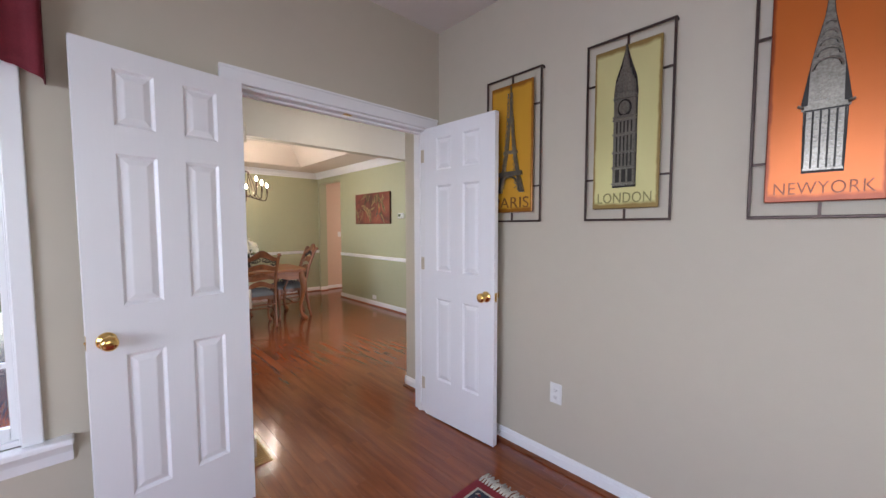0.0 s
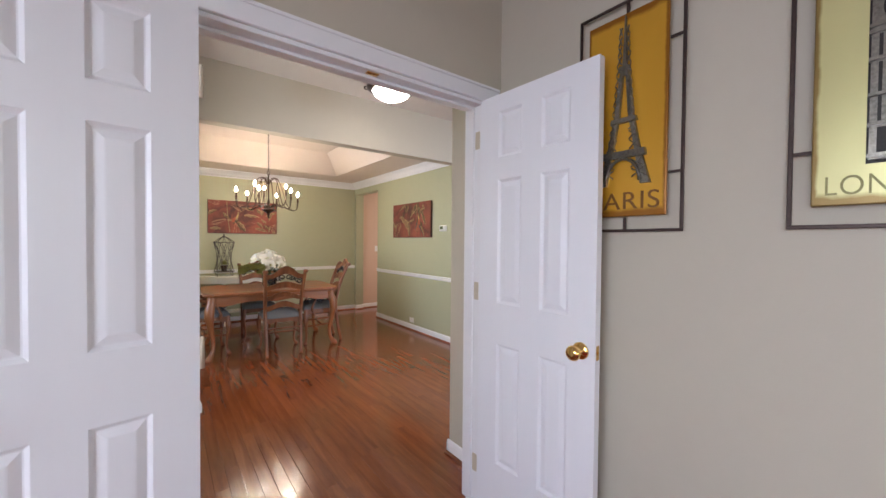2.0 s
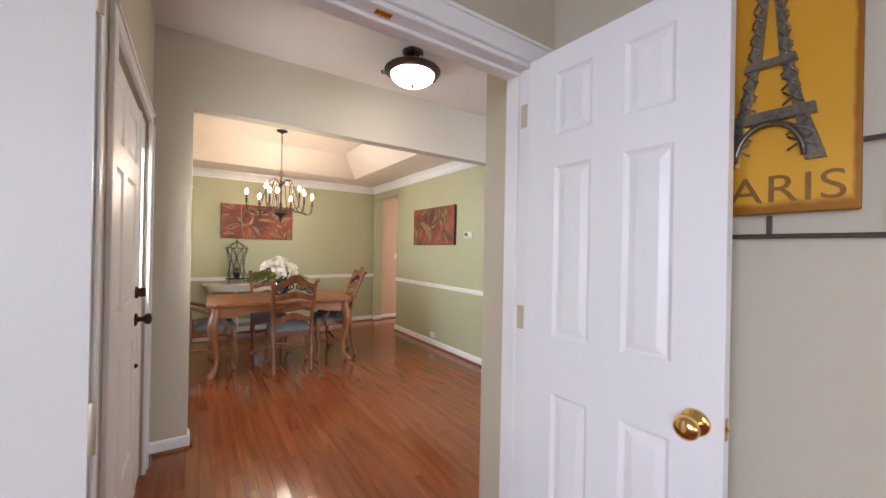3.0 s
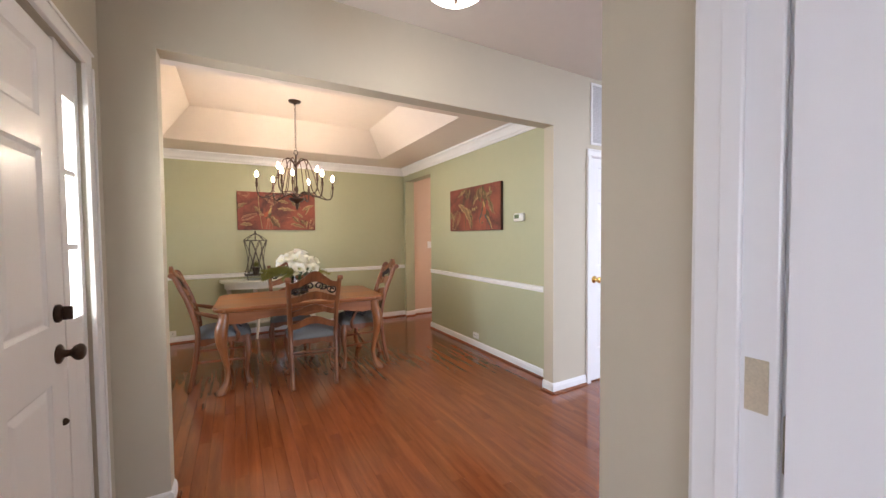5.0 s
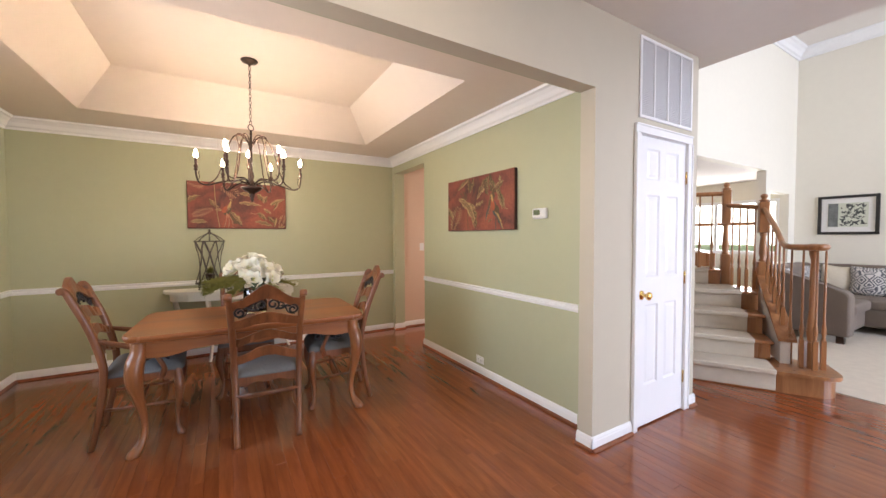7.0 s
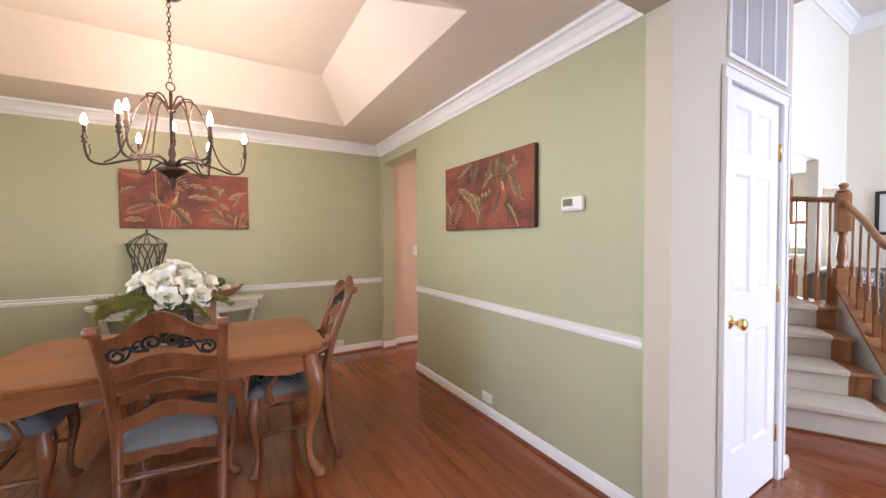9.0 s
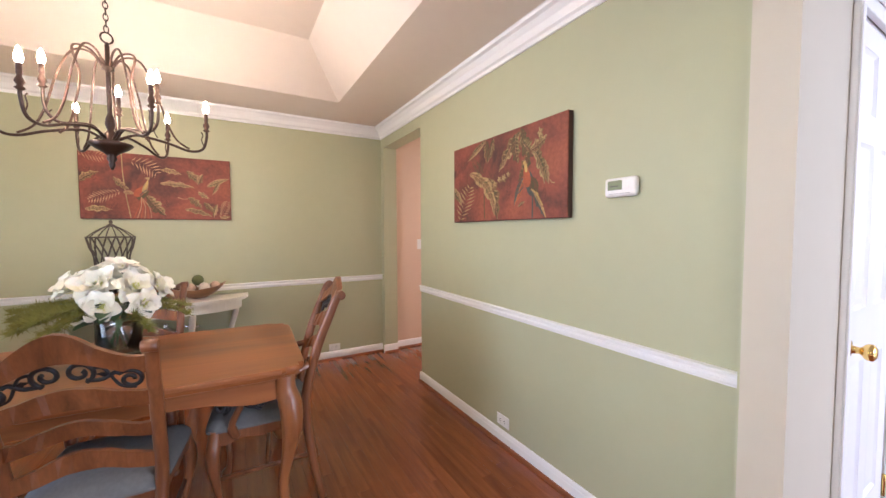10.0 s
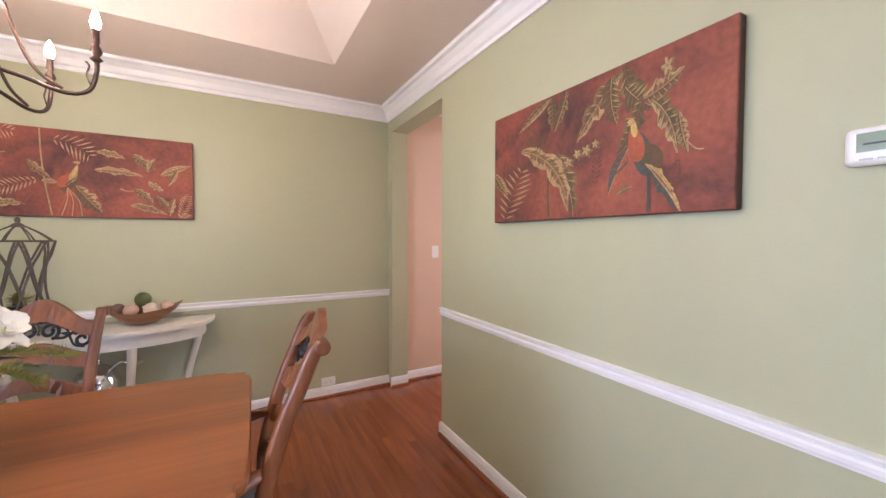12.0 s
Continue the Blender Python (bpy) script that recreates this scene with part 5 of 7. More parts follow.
def bloom(c, size, tilt):
    bm = bmesh.new()
    axis = Vector(tilt).normalized()
    s = axis.orthogonal().normalized()
    t = axis.cross(s)
    for ringn, (cnt, opening, ln) in enumerate(((3, 0.55, 0.75), (5, 0.95, 1.0), (6, 1.45, 1.1))):
        for k in range(cnt):
            a = 2 * math.pi * k / cnt + ringn * 0.5 + rnd.uniform(-0.2, 0.2)
            d = s * math.cos(a) + t * math.sin(a)
            way = axis * math.cos(opening) + d * math.sin(opening)
            curved_leaf(bm, Vector(c) + d * 0.006, way, axis * 1.0 - d * 0.3, size * ln * rnd.uniform(0.9, 1.1), size * rnd.uniform(0.38, 0.52), 0.40, rnd.uniform(-0.25, 0.5), 7, 0.42)
    ob = part("bloom", bm, PETAL, bouquet, "cream white magnolia bloom")
    for p in ob.data.polygons:
        p.use_smooth = True
    bm = bmesh.new()
    for k in range(22):
        d = (axis * rnd.uniform(0.5, 1) + s * rnd.uniform(-0.6, 0.6) + t * rnd.uniform(-0.6, 0.6)).normalized()
        tube(bm, [Vector(c), Vector(c) + d * size * rnd.uniform(0.3, 0.5)], 0.0016, 4)
        bmesh.ops.create_icosphere(bm, subdivisions=1, radius=0.0035, matrix=Matrix.Translation(Vector(c) + d * size * 0.45))
    part("stamens", bm, HEART, ob, "yellow green stamens")
for c, size, tilt in (((-0.02, -0.07, 0.33), 0.105, (-0.2, -0.8, 0.6)), ((0.09, -0.05, 0.31), 0.10, (0.5, -0.7, 0.5)), ((-0.12, 0.0, 0.32), 0.095, (-0.7, -0.4, 0.6)), ((0.03, 0.02, 0.39), 0.095, (0.1, -0.2, 1.0)), ((0.16, 0.03, 0.30), 0.09, (0.9, -0.2, 0.5)), ((-0.06, 0.10, 0.34), 0.095, (-0.4, 0.7, 0.6)), ((0.08, 0.11, 0.33), 0.09, (0.4, 0.8, 0.5)), ((0.00, -0.13, 0.25), 0.085, (0.0, -1.0, 0.2)), ((0.13, -0.11, 0.25), 0.08, (0.7, -0.8, 0.1))):
    bloom((c[0] * 1.0 - 0.025, c[1] * 1.0, max(c[2], 0.25) * 0.98 + 0.03), size * 0.78, tilt)
for k in range(44):
    a = rnd.uniform(0, 6.283)
    r0 = rnd.uniform(0.03, 0.11)
    bm = bmesh.new()
    d = Vector((math.cos(a), math.sin(a), rnd.uniform(-0.15, 0.35)))
    curved_leaf(bm, (r0 * math.cos(a), r0 * math.sin(a), rnd.uniform(0.17, 0.27)), d, (0, 0, 1), rnd.uniform(0.08, 0.14), rnd.uniform(0.018, 0.032), 0.2, rnd.uniform(0.1, 0.4))
    part("leaf", bm, LEAFG, bouquet)
def sprig(base, way, length):
    """A feathery sprig: stem with many needles."""
    bm = bmesh.new()
    way = Vector(way).normalized()
    pts = [Vector(base) + way * (length * t) + Vector((0, 0, -0.35 * length * t * t)) for t in (0, 0.25, 0.5, 0.75, 1)]
    pts = spline(pts, 5)
    tube(bm, pts, 0.0022, 5)
    for i, p in enumerate(pts[3:]):
        for q in range(22):
            d = (way * 0.9 + Vector((rnd.uniform(-1, 1), rnd.uniform(-1, 1), rnd.uniform(-0.6, 0.8)))).normalized()
            e = p + d * rnd.uniform(0.02, 0.05)
            s = d.orthogonal().normalized() * 0.0026
            bm.faces.new([bm.verts.new(v) for v in (p - s, p + s, e)])
    part("sprig", bm, FERNG, bouquet, "feathery olive green sprig")
for k in range(30):
    a = radians(190 + 70 * rnd.uniform(-1, 1)) if k < 20 else rnd.uniform(0, 6.28)
    sprig((0.05 * math.cos(a), 0.05 * math.sin(a), 0.25), (math.cos(a), math.sin(a), rnd.uniform(0.05, 0.4)), rnd.uniform(0.22, 0.32))
bm = bmesh.new()
for k in range(40):
    a, r0 = rnd.uniform(0, 6.28), rnd.uniform(0.05, 0.13)
    bmesh.ops.create_icosphere(bm, subdivisions=1, radius=rnd.uniform(0.004, 0.007), matrix=Matrix.Translation((r0 * math.cos(a), r0 * math.sin(a), rnd.uniform(0.25, 0.36))))
tagged(part("filler_blossom", bm, PETAL, bouquet), kind="stuff")
for k in range(7):
    a = 0.9 * k
    bm = bmesh.new()
    tube(bm, [(0.035 * math.cos(a + 2), 0.035 * math.sin(a + 2), 0.02), (0.01 * math.cos(a), 0.01 * math.sin(a), 0.14), (0.04 * math.cos(a), 0.04 * math.sin(a), 0.26)], 0.0042, 7)
    part("stem", bm, STEMG, bouquet)

# ---- on the console ----
ZC = 0.787
RUST = mat("aged_grey_wood_strip", (0.085, 0.07, 0.055), 0.65, 0.2, vary=0.3, scale=30, bump=0.3, bump_scale=120)
cage = thing("wire_lantern", pose(1.265, 7.50, ZC) @ Matrix.Diagonal((1, 1, 1.05, 1)), "waisted lattice metal lantern with curled feet", "lantern")
def cage_r(z):
    f = (z - 0.06) / 0.44
    return 0.115 - 0.038 * math.sin(math.pi * min(1, max(0, f * 0.95 + 0.05)) ** 1.0) + (0.030 if f > 0.8 else 0.03 * max(0, f)) * 1.0 + 0.03 * (1 - f) ** 2
for s in (1, -1):
    for k in range(8):
        a0 = 2 * math.pi * k / 8
        bm = bmesh.new()
        pts = [(cage_r(z) * math.cos(a0 + s * 1.15 * (z - 0.06) / 0.44), cage_r(z) * math.sin(a0 + s * 1.15 * (z - 0.06) / 0.44), z) for z in [0.06 + 0.44 * i / 12 for i in range(13)]]
        tube(bm, pts, 0.0062, 6, 0.4)
        part("lattice_strip", bm, RUST, cage)
for k in range(8):
    a = 2 * math.pi * k / 8
    bm = bmesh.new()
    r = cage_r(0.50)
    tube(bm, spline([(r * math.cos(a), r * math.sin(a), 0.50), (r * 0.62 * math.cos(a), r * 0.62 * math.sin(a), 0.545), (0.02 * math.cos(a), 0.02 * math.sin(a), 0.585)], 5), 0.004, 6)
    part("top_rib", bm, RUST, cage)
for z in (0.06, 0.50):
    bm = bmesh.new()
    tube(bm, [(cage_r(z) * math.cos(a), cage_r(z) * math.sin(a), z) for a in [i * math.pi / 16 for i in range(33)]], 0.005, 6)
    part("hoop", bm, RUST, cage)
bm = bmesh.new()
lathe(bm, [(0.030, 0.575), (0.024, 0.590), (0.008, 0.600), (0.013, 0.610), (0.012, 0.618), (0.003, 0.628)], 12)
part("finial", bm, RUST, cage)
bm = bmesh.new()
lathe(bm, [(0.0, 0.057), (cage_r(0.06), 0.057), (cage_r(0.06), 0.062), (0.0, 0.062)], 24)
part("base_plate", bm, RUST, cage)
for k in range(4):
    a = radians(45 + 90 * k)
    bm = bmesh.new()
    tube(bm, spline([(r * math.cos(a), r * math.sin(a), z) for r, z in ((0.115, 0.06), (0.145, 0.055), (0.150, 0.03), (0.138, 0.006), (0.148, 0.003), (0.156, 0.010))], 5), 0.004, 6)
    part("foot", bm, RUST, cage)
moss = thing("lantern_plant", pose(1.265, 7.50, ZC + 0.066), "small potted green plant inside the lantern", "plant")
bm = bmesh.new()
lathe(bm, [(0.035, 0.0), (0.05, 0.09), (0.052, 0.095), (0.0, 0.09)], 18)
part("pot", bm, IRON, moss)
bm = bmesh.new()
for k in range(90):
    d = Vector((rnd.uniform(-1, 1), rnd.uniform(-1, 1), rnd.uniform(0.0, 1.2))).normalized()
    curved_leaf(bm, (d.x * 0.02, d.y * 0.02, 0.10 + 0.03 * d.z), d, (0, 0, 1), rnd.uniform(0.03, 0.06), 0.007, 0.1, 0.2, 3)
part("foliage", bm, FERNG, moss)

BOWLW = wood("carved_bowl_wood", (0.10, 0.04, 0.018), (0.26, 0.12, 0.05), rough=0.4, along=0, grain=20)
bowl = thing("leaf_bowl", pose(1.815, 7.465, ZC), "carved wooden leaf-shaped bowl on the console", "bowl")
bm = bmesh.new()
rows = []
NB2 = 32
for i, (f, z) in enumerate(((0.0, 0.008), (0.35, 0.010), (0.62, 0.035), (0.84, 0.068), (1.0, 0.105), (1.02, 0.110), (0.98, 0.108), (0.80, 0.074), (0.58, 0.045), (0.30, 0.022), (0.0, 0.020))):
    row = []
    for k in range(NB2):
        a = 2 * math.pi * k / NB2
        wav = 1 + 0.05 * math.cos(5 * a) * f
        row.append(bm.verts.new((0.195 * f * wav * math.cos(a) + 1e-4 * math.cos(a), 0.115 * f * wav * math.sin(a) + 1e-4 * math.sin(a), z + 0.022 * f * f * math.cos(2 * a) + 0.006 * f * math.cos(5 * a))))
    rows.append(row)
for a, b in zip(rows, rows[1:]):
    for k in range(NB2):
        bm.faces.new((a[k], a[(k + 1) % NB2], b[(k + 1) % NB2], b[k])).smooth = True
part("bowl_body", bm, BOWLW, bowl)
BALLS = (("moss", (0.085, 0.10, 0.03), "moss-covered decorative ball in the bowl"), ("shell", (0.50, 0.34, 0.24), "pinkish mosaic decorative ball in the bowl"), ("ivory", (0.60, 0.52, 0.42), "ivory mosaic decorative ball in the bowl"), ("brown", (0.16, 0.09, 0.06), "brown decorative ball in the bowl"))
def ball_mat(nm, col):
    m = mat(nm + "_ball", col, 0.7, vary=0.35, scale=60, bump=1.0, bump_scale=90)
    return m
BM = {b[0]: (ball_mat(b[0], b[1]), b[2]) for b in BALLS}
for kind, x, y, z, r in (("moss", 0.0, 0.0, 0.158, 0.044), ("shell", -0.055, -0.035, 0.098, 0.040), ("ivory", 0.045, -0.042, 0.099, 0.040), ("brown", -0.122, 0.005, 0.105, 0.035), ("shell", 0.122, -0.005, 0.107, 0.036), ("ivory", 0.075, 0.035, 0.086, 0.034), ("brown", -0.045, 0.045, 0.090, 0.034)):
    bm = bmesh.new()
    bmesh.ops.create_icosphere(bm, subdivisions=3, radius=r)
    for v in bm.verts:
        v.co *= 1 + 0.035 * noise.noise(v.co * 55)
    for f in bm.faces:
        f.smooth = True
    q = tagged(part("decorative_ball", bm, BM[kind][0]), BM[kind][1], "ball", "balls in the bowl")
    q.location = (1.815 + x, 7.465 + y, ZC + z)
SILVER = mat("polished_silver", (0.75, 0.75, 0.76), 0.14, 1.0, vary=0.05)
pot = thing("silver_pot", pose(1.58, 7.50, 0.223), "polished silver lidded pot with a long handle on the console shelf", "pot")
bm = bmesh.new()
lathe(bm, [(0.06, 0.0), (0.066, 0.01), (0.095, 0.06), (0.115, 0.15), (0.11, 0.24), (0.085, 0.30), (0.05, 0.325), (0.02, 0.335), (0.016, 0.35), (0.022, 0.362), (0.006, 0.372)], 28)
part("pot_body", bm, SILVER, pot)
bm = bmesh.new()
tube(bm, spline([(0.07, -0.02, 0.30), (0.12, -0.05, 0.345), (0.19, -0.08, 0.335), (0.24, -0.10, 0.345)], 6), [0.010] * 13 + [0.012] * 6, 8, 0.7)
part("handle", bm, SILVER, pot)

# ---- paintings ----
def paint(name, color, cover=0.55, scale=26.0):
    """Dry-brushed paint that lets the red canvas show through."""
    m = mat(name, color, 0.66, vary=0.35, scale=30, bump=0.4, bump_scale=240)
    n, l = m.node_tree.nodes, m.node_tree.links
    b = n["Principled BSDF"]
    co = n.new("ShaderNodeTexCoord")
    ns = n.new("ShaderNodeTexNoise")
    ns.inputs["Scale"].default_value, ns.inputs["Detail"].default_value, ns.inputs["Distortion"].default_value = scale, 5, 1.2
    l.new(co.outputs["Object"], ns.inputs["Vector"])
    mr = n.new("ShaderNodeMapRange")
    mr.inputs[1].default_value, mr.inputs[2].default_value = 0.36, 0.66
    mr.inputs[3].default_value, mr.inputs[4].default_value = 0.0, 1.0 - cover + 0.25
    l.new(ns.outputs[0], mr.inputs[0])
    mx = n.new("ShaderNodeMix")
    mx.data_type = "RGBA"
    l.new(mr.outputs[0], mx.inputs[0])
    l.new(b.inputs["Base Color"].links[0].from_socket, mx.inputs[6])
    mx.inputs[7].default_value = (0.17, 0.045, 0.026, 1)
    l.new(mx.outputs[2], b.inputs["Base Color"])
    return m


def canvas_mat():
    """Red-brown ground with muddy violet and orange clouds."""
    m = mat("red_brown_painted_canvas", (0.20, 0.052, 0.032), 0.68, vary=0.4, scale=7, bump=0.5, bump_scale=240)
    n, l = m.node_tree.nodes, m.node_tree.links
    b = n["Principled BSDF"]
    co = n.new("ShaderNodeTexCoord")
    ns = n.new("ShaderNodeTexNoise")
    ns.inputs["Scale"].default_value, ns.inputs["Detail"].default_value, ns.inputs["Distortion"].default_value = 4.5, 6, 0.8
    l.new(co.outputs["Object"], ns.inputs["Vector"])
    rp = n.new("ShaderNodeValToRGB")
    e = rp.color_ramp.elements
    e[0].position, e[0].color = 0.34, (0.36, 0.50, 0.62, 1)
    e[1].position, e[1].color = 0.52, (1.0, 1.0, 1.0, 1)
    q = e.new(0.70)
    q.color = (1.2, 1.3, 1.1, 1)
    l.new(ns.outputs[0], rp.inputs[0])
    mx = n.new("ShaderNodeMix")
    mx.data_type, mx.blend_type = "RGBA", "MULTIPLY"
    mx.inputs[0].default_value = 1.0
    l.new(b.inputs["Base Color"].links[0].from_socket, mx.inputs[6])
    l.new(rp.outputs[0], mx.inputs[7])
    l.new(mx.outputs[2], b.inputs["Base Color"])
    return m


CANV = canvas_mat()
EDGE = mat("dark_canvas_edge", (0.055, 0.025, 0.018), 0.6, vary=0.2, scale=10)
GOLDL = paint("painted_khaki", (0.36, 0.265, 0.11), 0.85)
DGREEN = paint("painted_dark_olive", (0.072, 0.060, 0.022), 0.8)
OCHRE = paint("painted_tan", (0.46, 0.27, 0.14), 0.85)
MIDT = paint("painted_olive", (0.16, 0.115, 0.040), 0.7)
MAROON = paint("painted_dark_maroon", (0.11, 0.028, 0.020), 0.7)
RUSTP = paint("painted_rust_orange", (0.36, 0.085, 0.030), 0.9)
YELL = paint("painted_straw_yellow", (0.50, 0.34, 0.10), 0.9)
TEALP = paint("painted_teal", (0.045, 0.070, 0.060), 0.9)


class Brush:
    """Collects thin painted shapes by colour, each a hair above the last."""
    def __init__(self, w, h, lean=1.0):
        self.w, self.h, self.k, self.b, self.lean = w, h, 0, {}, lean

    def shape(self, color, pts):
        pts = [(min(max(x, 0.004), self.w - 0.004), min(max(z, 0.004), self.h - 0.004)) for x, z in pts]
        pts = [(self.w * (x / self.w) * self.lean / (1 - x / self.w + x / self.w * self.lean), z) for x, z in pts]
        bm = self.b.setdefault(color, bmesh.new())
        vs = [bm.verts.new((x, -0.0006 - 0.000015 * self.k, z)) for x, z in pts]
        bm.faces.new(vs)

    def leaf(self, x, z, length, width, ang, bend=0.3, colors=("gold", "green"), cuts=0):
        """A two-toned leaf from (x, z), bending as it goes; cuts: notches in its edge."""
        n = 24
        self.k += 1
        a, px, pz = radians(ang), x, z
        mid = []
        for i in range(n + 1):
            mid.append((px, pz, a))
            px, pz = px + length / n * math.cos(a), pz + length / n * math.sin(a)
            a += bend / n
        for s, col in ((1, colors[0]), (-1, colors[1])):
            rows = []
            for i, (mx, mz, ma) in enumerate(mid):
                t = i / n
                w = width * math.sin(math.pi * (0.03 + 0.95 * t) ** 0.75)
                if cuts:
                    w *= 0.80 + 0.20 * math.sin(t * 19 + s * 1.3 + x * 40) + 0.10 * math.sin(t * 43 + z * 60)
                lag = 0.35 * w
                rows.append([(mx - s * w * f * math.sin(ma) - lag * f * math.cos(ma) * -1, mz + s * w * f * math.cos(ma) + lag * f * math.sin(ma)) for f in (0, 0.5, 1)])
            inner = {"gold": "mid", "ochre": "gold", "mid": "green"}.get(col, col)
            for i in range(n):
                for k in (0, 1):
                    self.shape(inner if k == 0 else col, [rows[i][k], rows[i + 1][k], rows[i + 1][k + 1], rows[i][k + 1]])
            vein = {"gold": "ochre", "ochre": "mid", "mid": "gold", "green": "mid"}.get(col, "mid")
            shade = {"gold": "green", "ochre": "mid", "mid": "green"}.get(col, "green")
            for i in range(2, n - 3, 3):
                for j, c, w in ((i, vein, 0.05), (i + 1, shade, 0.06)):
                    p, q = rows[j][0], rows[j + 1][2]
                    nx, nz = (p[1] - q[1]) * w, (q[0] - p[0]) * w
                    self.k += 0.2
                    self.shape(c, [p, ((p[0] + q[0]) / 2 + nx, (p[1] + q[1]) / 2 + nz), q, ((p[0] + q[0]) / 2 - nx, (p[1] + q[1]) / 2 - nz)])
        self.stroke("ochre" if colors[0] != "green" else "mid", [(m[0], m[1]) for m in mid[::4]], 0.0022)

    def fern(self, x, z, length, ang, bend, lw, color="gold", n=11):
        self.k += 1
        a, px, pz = radians(ang), x, z
        for i in range(n):
            qx, qz = px + length / n * math.cos(a), pz + length / n * math.sin(a)
            t = i / n
            for s in (1, -1):
                la = a + s * 0.95
                ln = lw * math.sin(math.pi * (0.15 + 0.8 * t))
                ex, ez = px + ln * math.cos(la), pz + ln * math.sin(la)
                nx, nz = -math.sin(la) * 0.0045, math.cos(la) * 0.0045
                self.shape(color, [(px, pz), ((px + ex) / 2 + nx, (pz + ez) / 2 + nz), (ex, ez), ((px + ex) / 2 - nx, (pz + ez) / 2 - nz)])
            px, pz, a = qx, qz, a + bend / n

    def stroke(self, color, pts, w):
        self.k += 1
        p = spline([(x, 0, z) for x, z in pts], 6)
        for i in range(len(p) - 1):
            d = (p[i + 1] - p[i]).normalized()
            nx, nz = -d.z * w / 2, d.x * w / 2
            self.shape(color, [(p[i].x + nx, p[i].z + nz), (p[i + 1].x + nx, p[i + 1].z + nz), (p[i + 1].x - nx, p[i + 1].z - nz), (p[i].x - nx, p[i].z - nz)])

    def drop(self, color, x, z, rx, rz, ang, taper=0.5):
        self.k += 1
        a = radians(ang)
        pts = []
        for i in range(18):
            q = 2 * math.pi * i / 18
            u, v = rx * math.cos(q), rz * math.sin(q) * (1 - taper * math.cos(q))
            pts.append((x + u * math.cos(a) - v * math.sin(a), z + u * math.sin(a) + v * math.cos(a)))
        self.shape(color, pts)

    def flower(self, color, x, z, r):
        for k in range(5):
            a = 2 * math.pi * k / 5 + x * 9
            self.drop(color, x + r * 0.6 * math.cos(a), z + r * 0.6 * math.sin(a), r * 0.5, r * 0.26, math.degrees(a), 0.2)

    def done(self, parent):
        mats = {"mid": MIDT, "rust": RUSTP, "yellow": YELL, "gold": GOLDL, "green": DGREEN, "ochre": OCHRE, "maroon": MAROON, "teal": TEALP}
        names = {"mid": "painted_undertone", "rust": "painted_breast", "yellow": "painted_light", "gold": "painted_leaves", "green": "painted_shadows", "ochre": "painted_highlights", "maroon": "painted_depths", "teal": "painted_figure"}
        for c, bm in self.b.items():
            tagged(part(names[c], bm, mats[c], parent), kind="stuff")


def canvas(m, w, h, label):
    t = thing("painting", m, label, "painting", "paintings in the dining room")
    bm = bmesh.new()
    box(bm, 0, w, 0, 0.036, 0, h, bevel=0.004)
    part("canvas", bm, CANV, t)
    part("canvas_edge", boxes([(0.001, w - 0.001, 0.006, 0.034, -0.0008, 0.0), (w, w + 0.0008, 0.006, 0.034, 0.002, h - 0.002), (-0.0008, 0, 0.006, 0.034, 0.002, h - 0.002)]), EDGE, t, "dark painted canvas edge")
    return t


AW, AH = 1.055, 0.52
back_art = canvas(pose(1.058, YB - 0.038, 1.458) @ Matrix.Diagonal((0.963, 1, 1.02, 1)), AW, AH, "wide red-brown canvas painted with golden ferns and leaves")
b = Brush(AW, AH)
b.fern(0.0, 0.505, 0.17, -4, -0.2, 0.075, "ochre", 8)
b.fern(0.10, 0.30, 0.12, 120, 0.3, 0.04, "maroon", 7)
b.leaf(-0.01, 0.28, 0.16, 0.032, 48, -0.6, ("gold", "mid"), 1)
b.fern(0.25, 0.215, 0.22, 198, 0.1, 0.062, "ochre", 11)
b.leaf(0.03, 0.075, 0.17, 0.028, 8, -0.35, ("gold", "gold"), 1)
b.fern(0.19, 0.05, 0.10, 70, -0.3, 0.03, "maroon", 7)
b.stroke("gold", [(0.272, 0.515), (0.276, 0.36), (0.292, 0.19), (0.318, 0.01)], 0.008)
b.leaf(0.215, 0.33, 0.14, 0.028, -58, 0.5, ("gold", "mid"), 1)
b.leaf(0.275, 0.21, 0.075, 0.016, 10, -0.6, ("ochre", "gold"))
b.fern(0.335, 0.46, 0.21, -10, -0.75, 0.095, "ochre", 8)
b.fern(0.37, 0.30, 0.09, 160, 0.3, 0.03, "maroon", 6)
b.leaf(0.43, 0.19, 0.20, 0.055, -58, 0.25, ("gold", "green"), 1)
b.drop("green", 0.405, 0.195, 0.055, 0.022, 40, 0.3)
b.drop("rust", 0.388, 0.225, 0.058, 0.028, 48, 0.3)
b.drop("gold", 0.425, 0.262, 0.055, 0.017, 72, 0.4)
b.drop("yellow", 0.430, 0.275, 0.042, 0.008, 74, 0.4)
b.drop("gold", 0.437, 0.330, 0.018, 0.009, 175, 0.6)
b.stroke("teal", [(0.385, 0.19), (0.405, 0.215), (0.432, 0.235)], 0.007)
for k in range(6):
    b.stroke("ochre" if k % 2 else "rust", [(0.392, 0.175), (0.375 + 0.014 * k, 0.10), (0.338 + 0.024 * k, 0.008)], 0.005)
b.fern(0.57, 0.10, 0.10, 115, -0.2, 0.035, "maroon", 7)
b.leaf(0.535, 0.405, 0.15, 0.026, 2, -0.5, ("gold", "gold"), 1)
b.leaf(0.525, 0.295, 0.25, 0.028, 4, -0.35, ("ochre", "gold"), 1)
b.leaf(0.72, 0.41, 0.15, 0.036, -48, 0.4, ("gold", "mid"), 1)
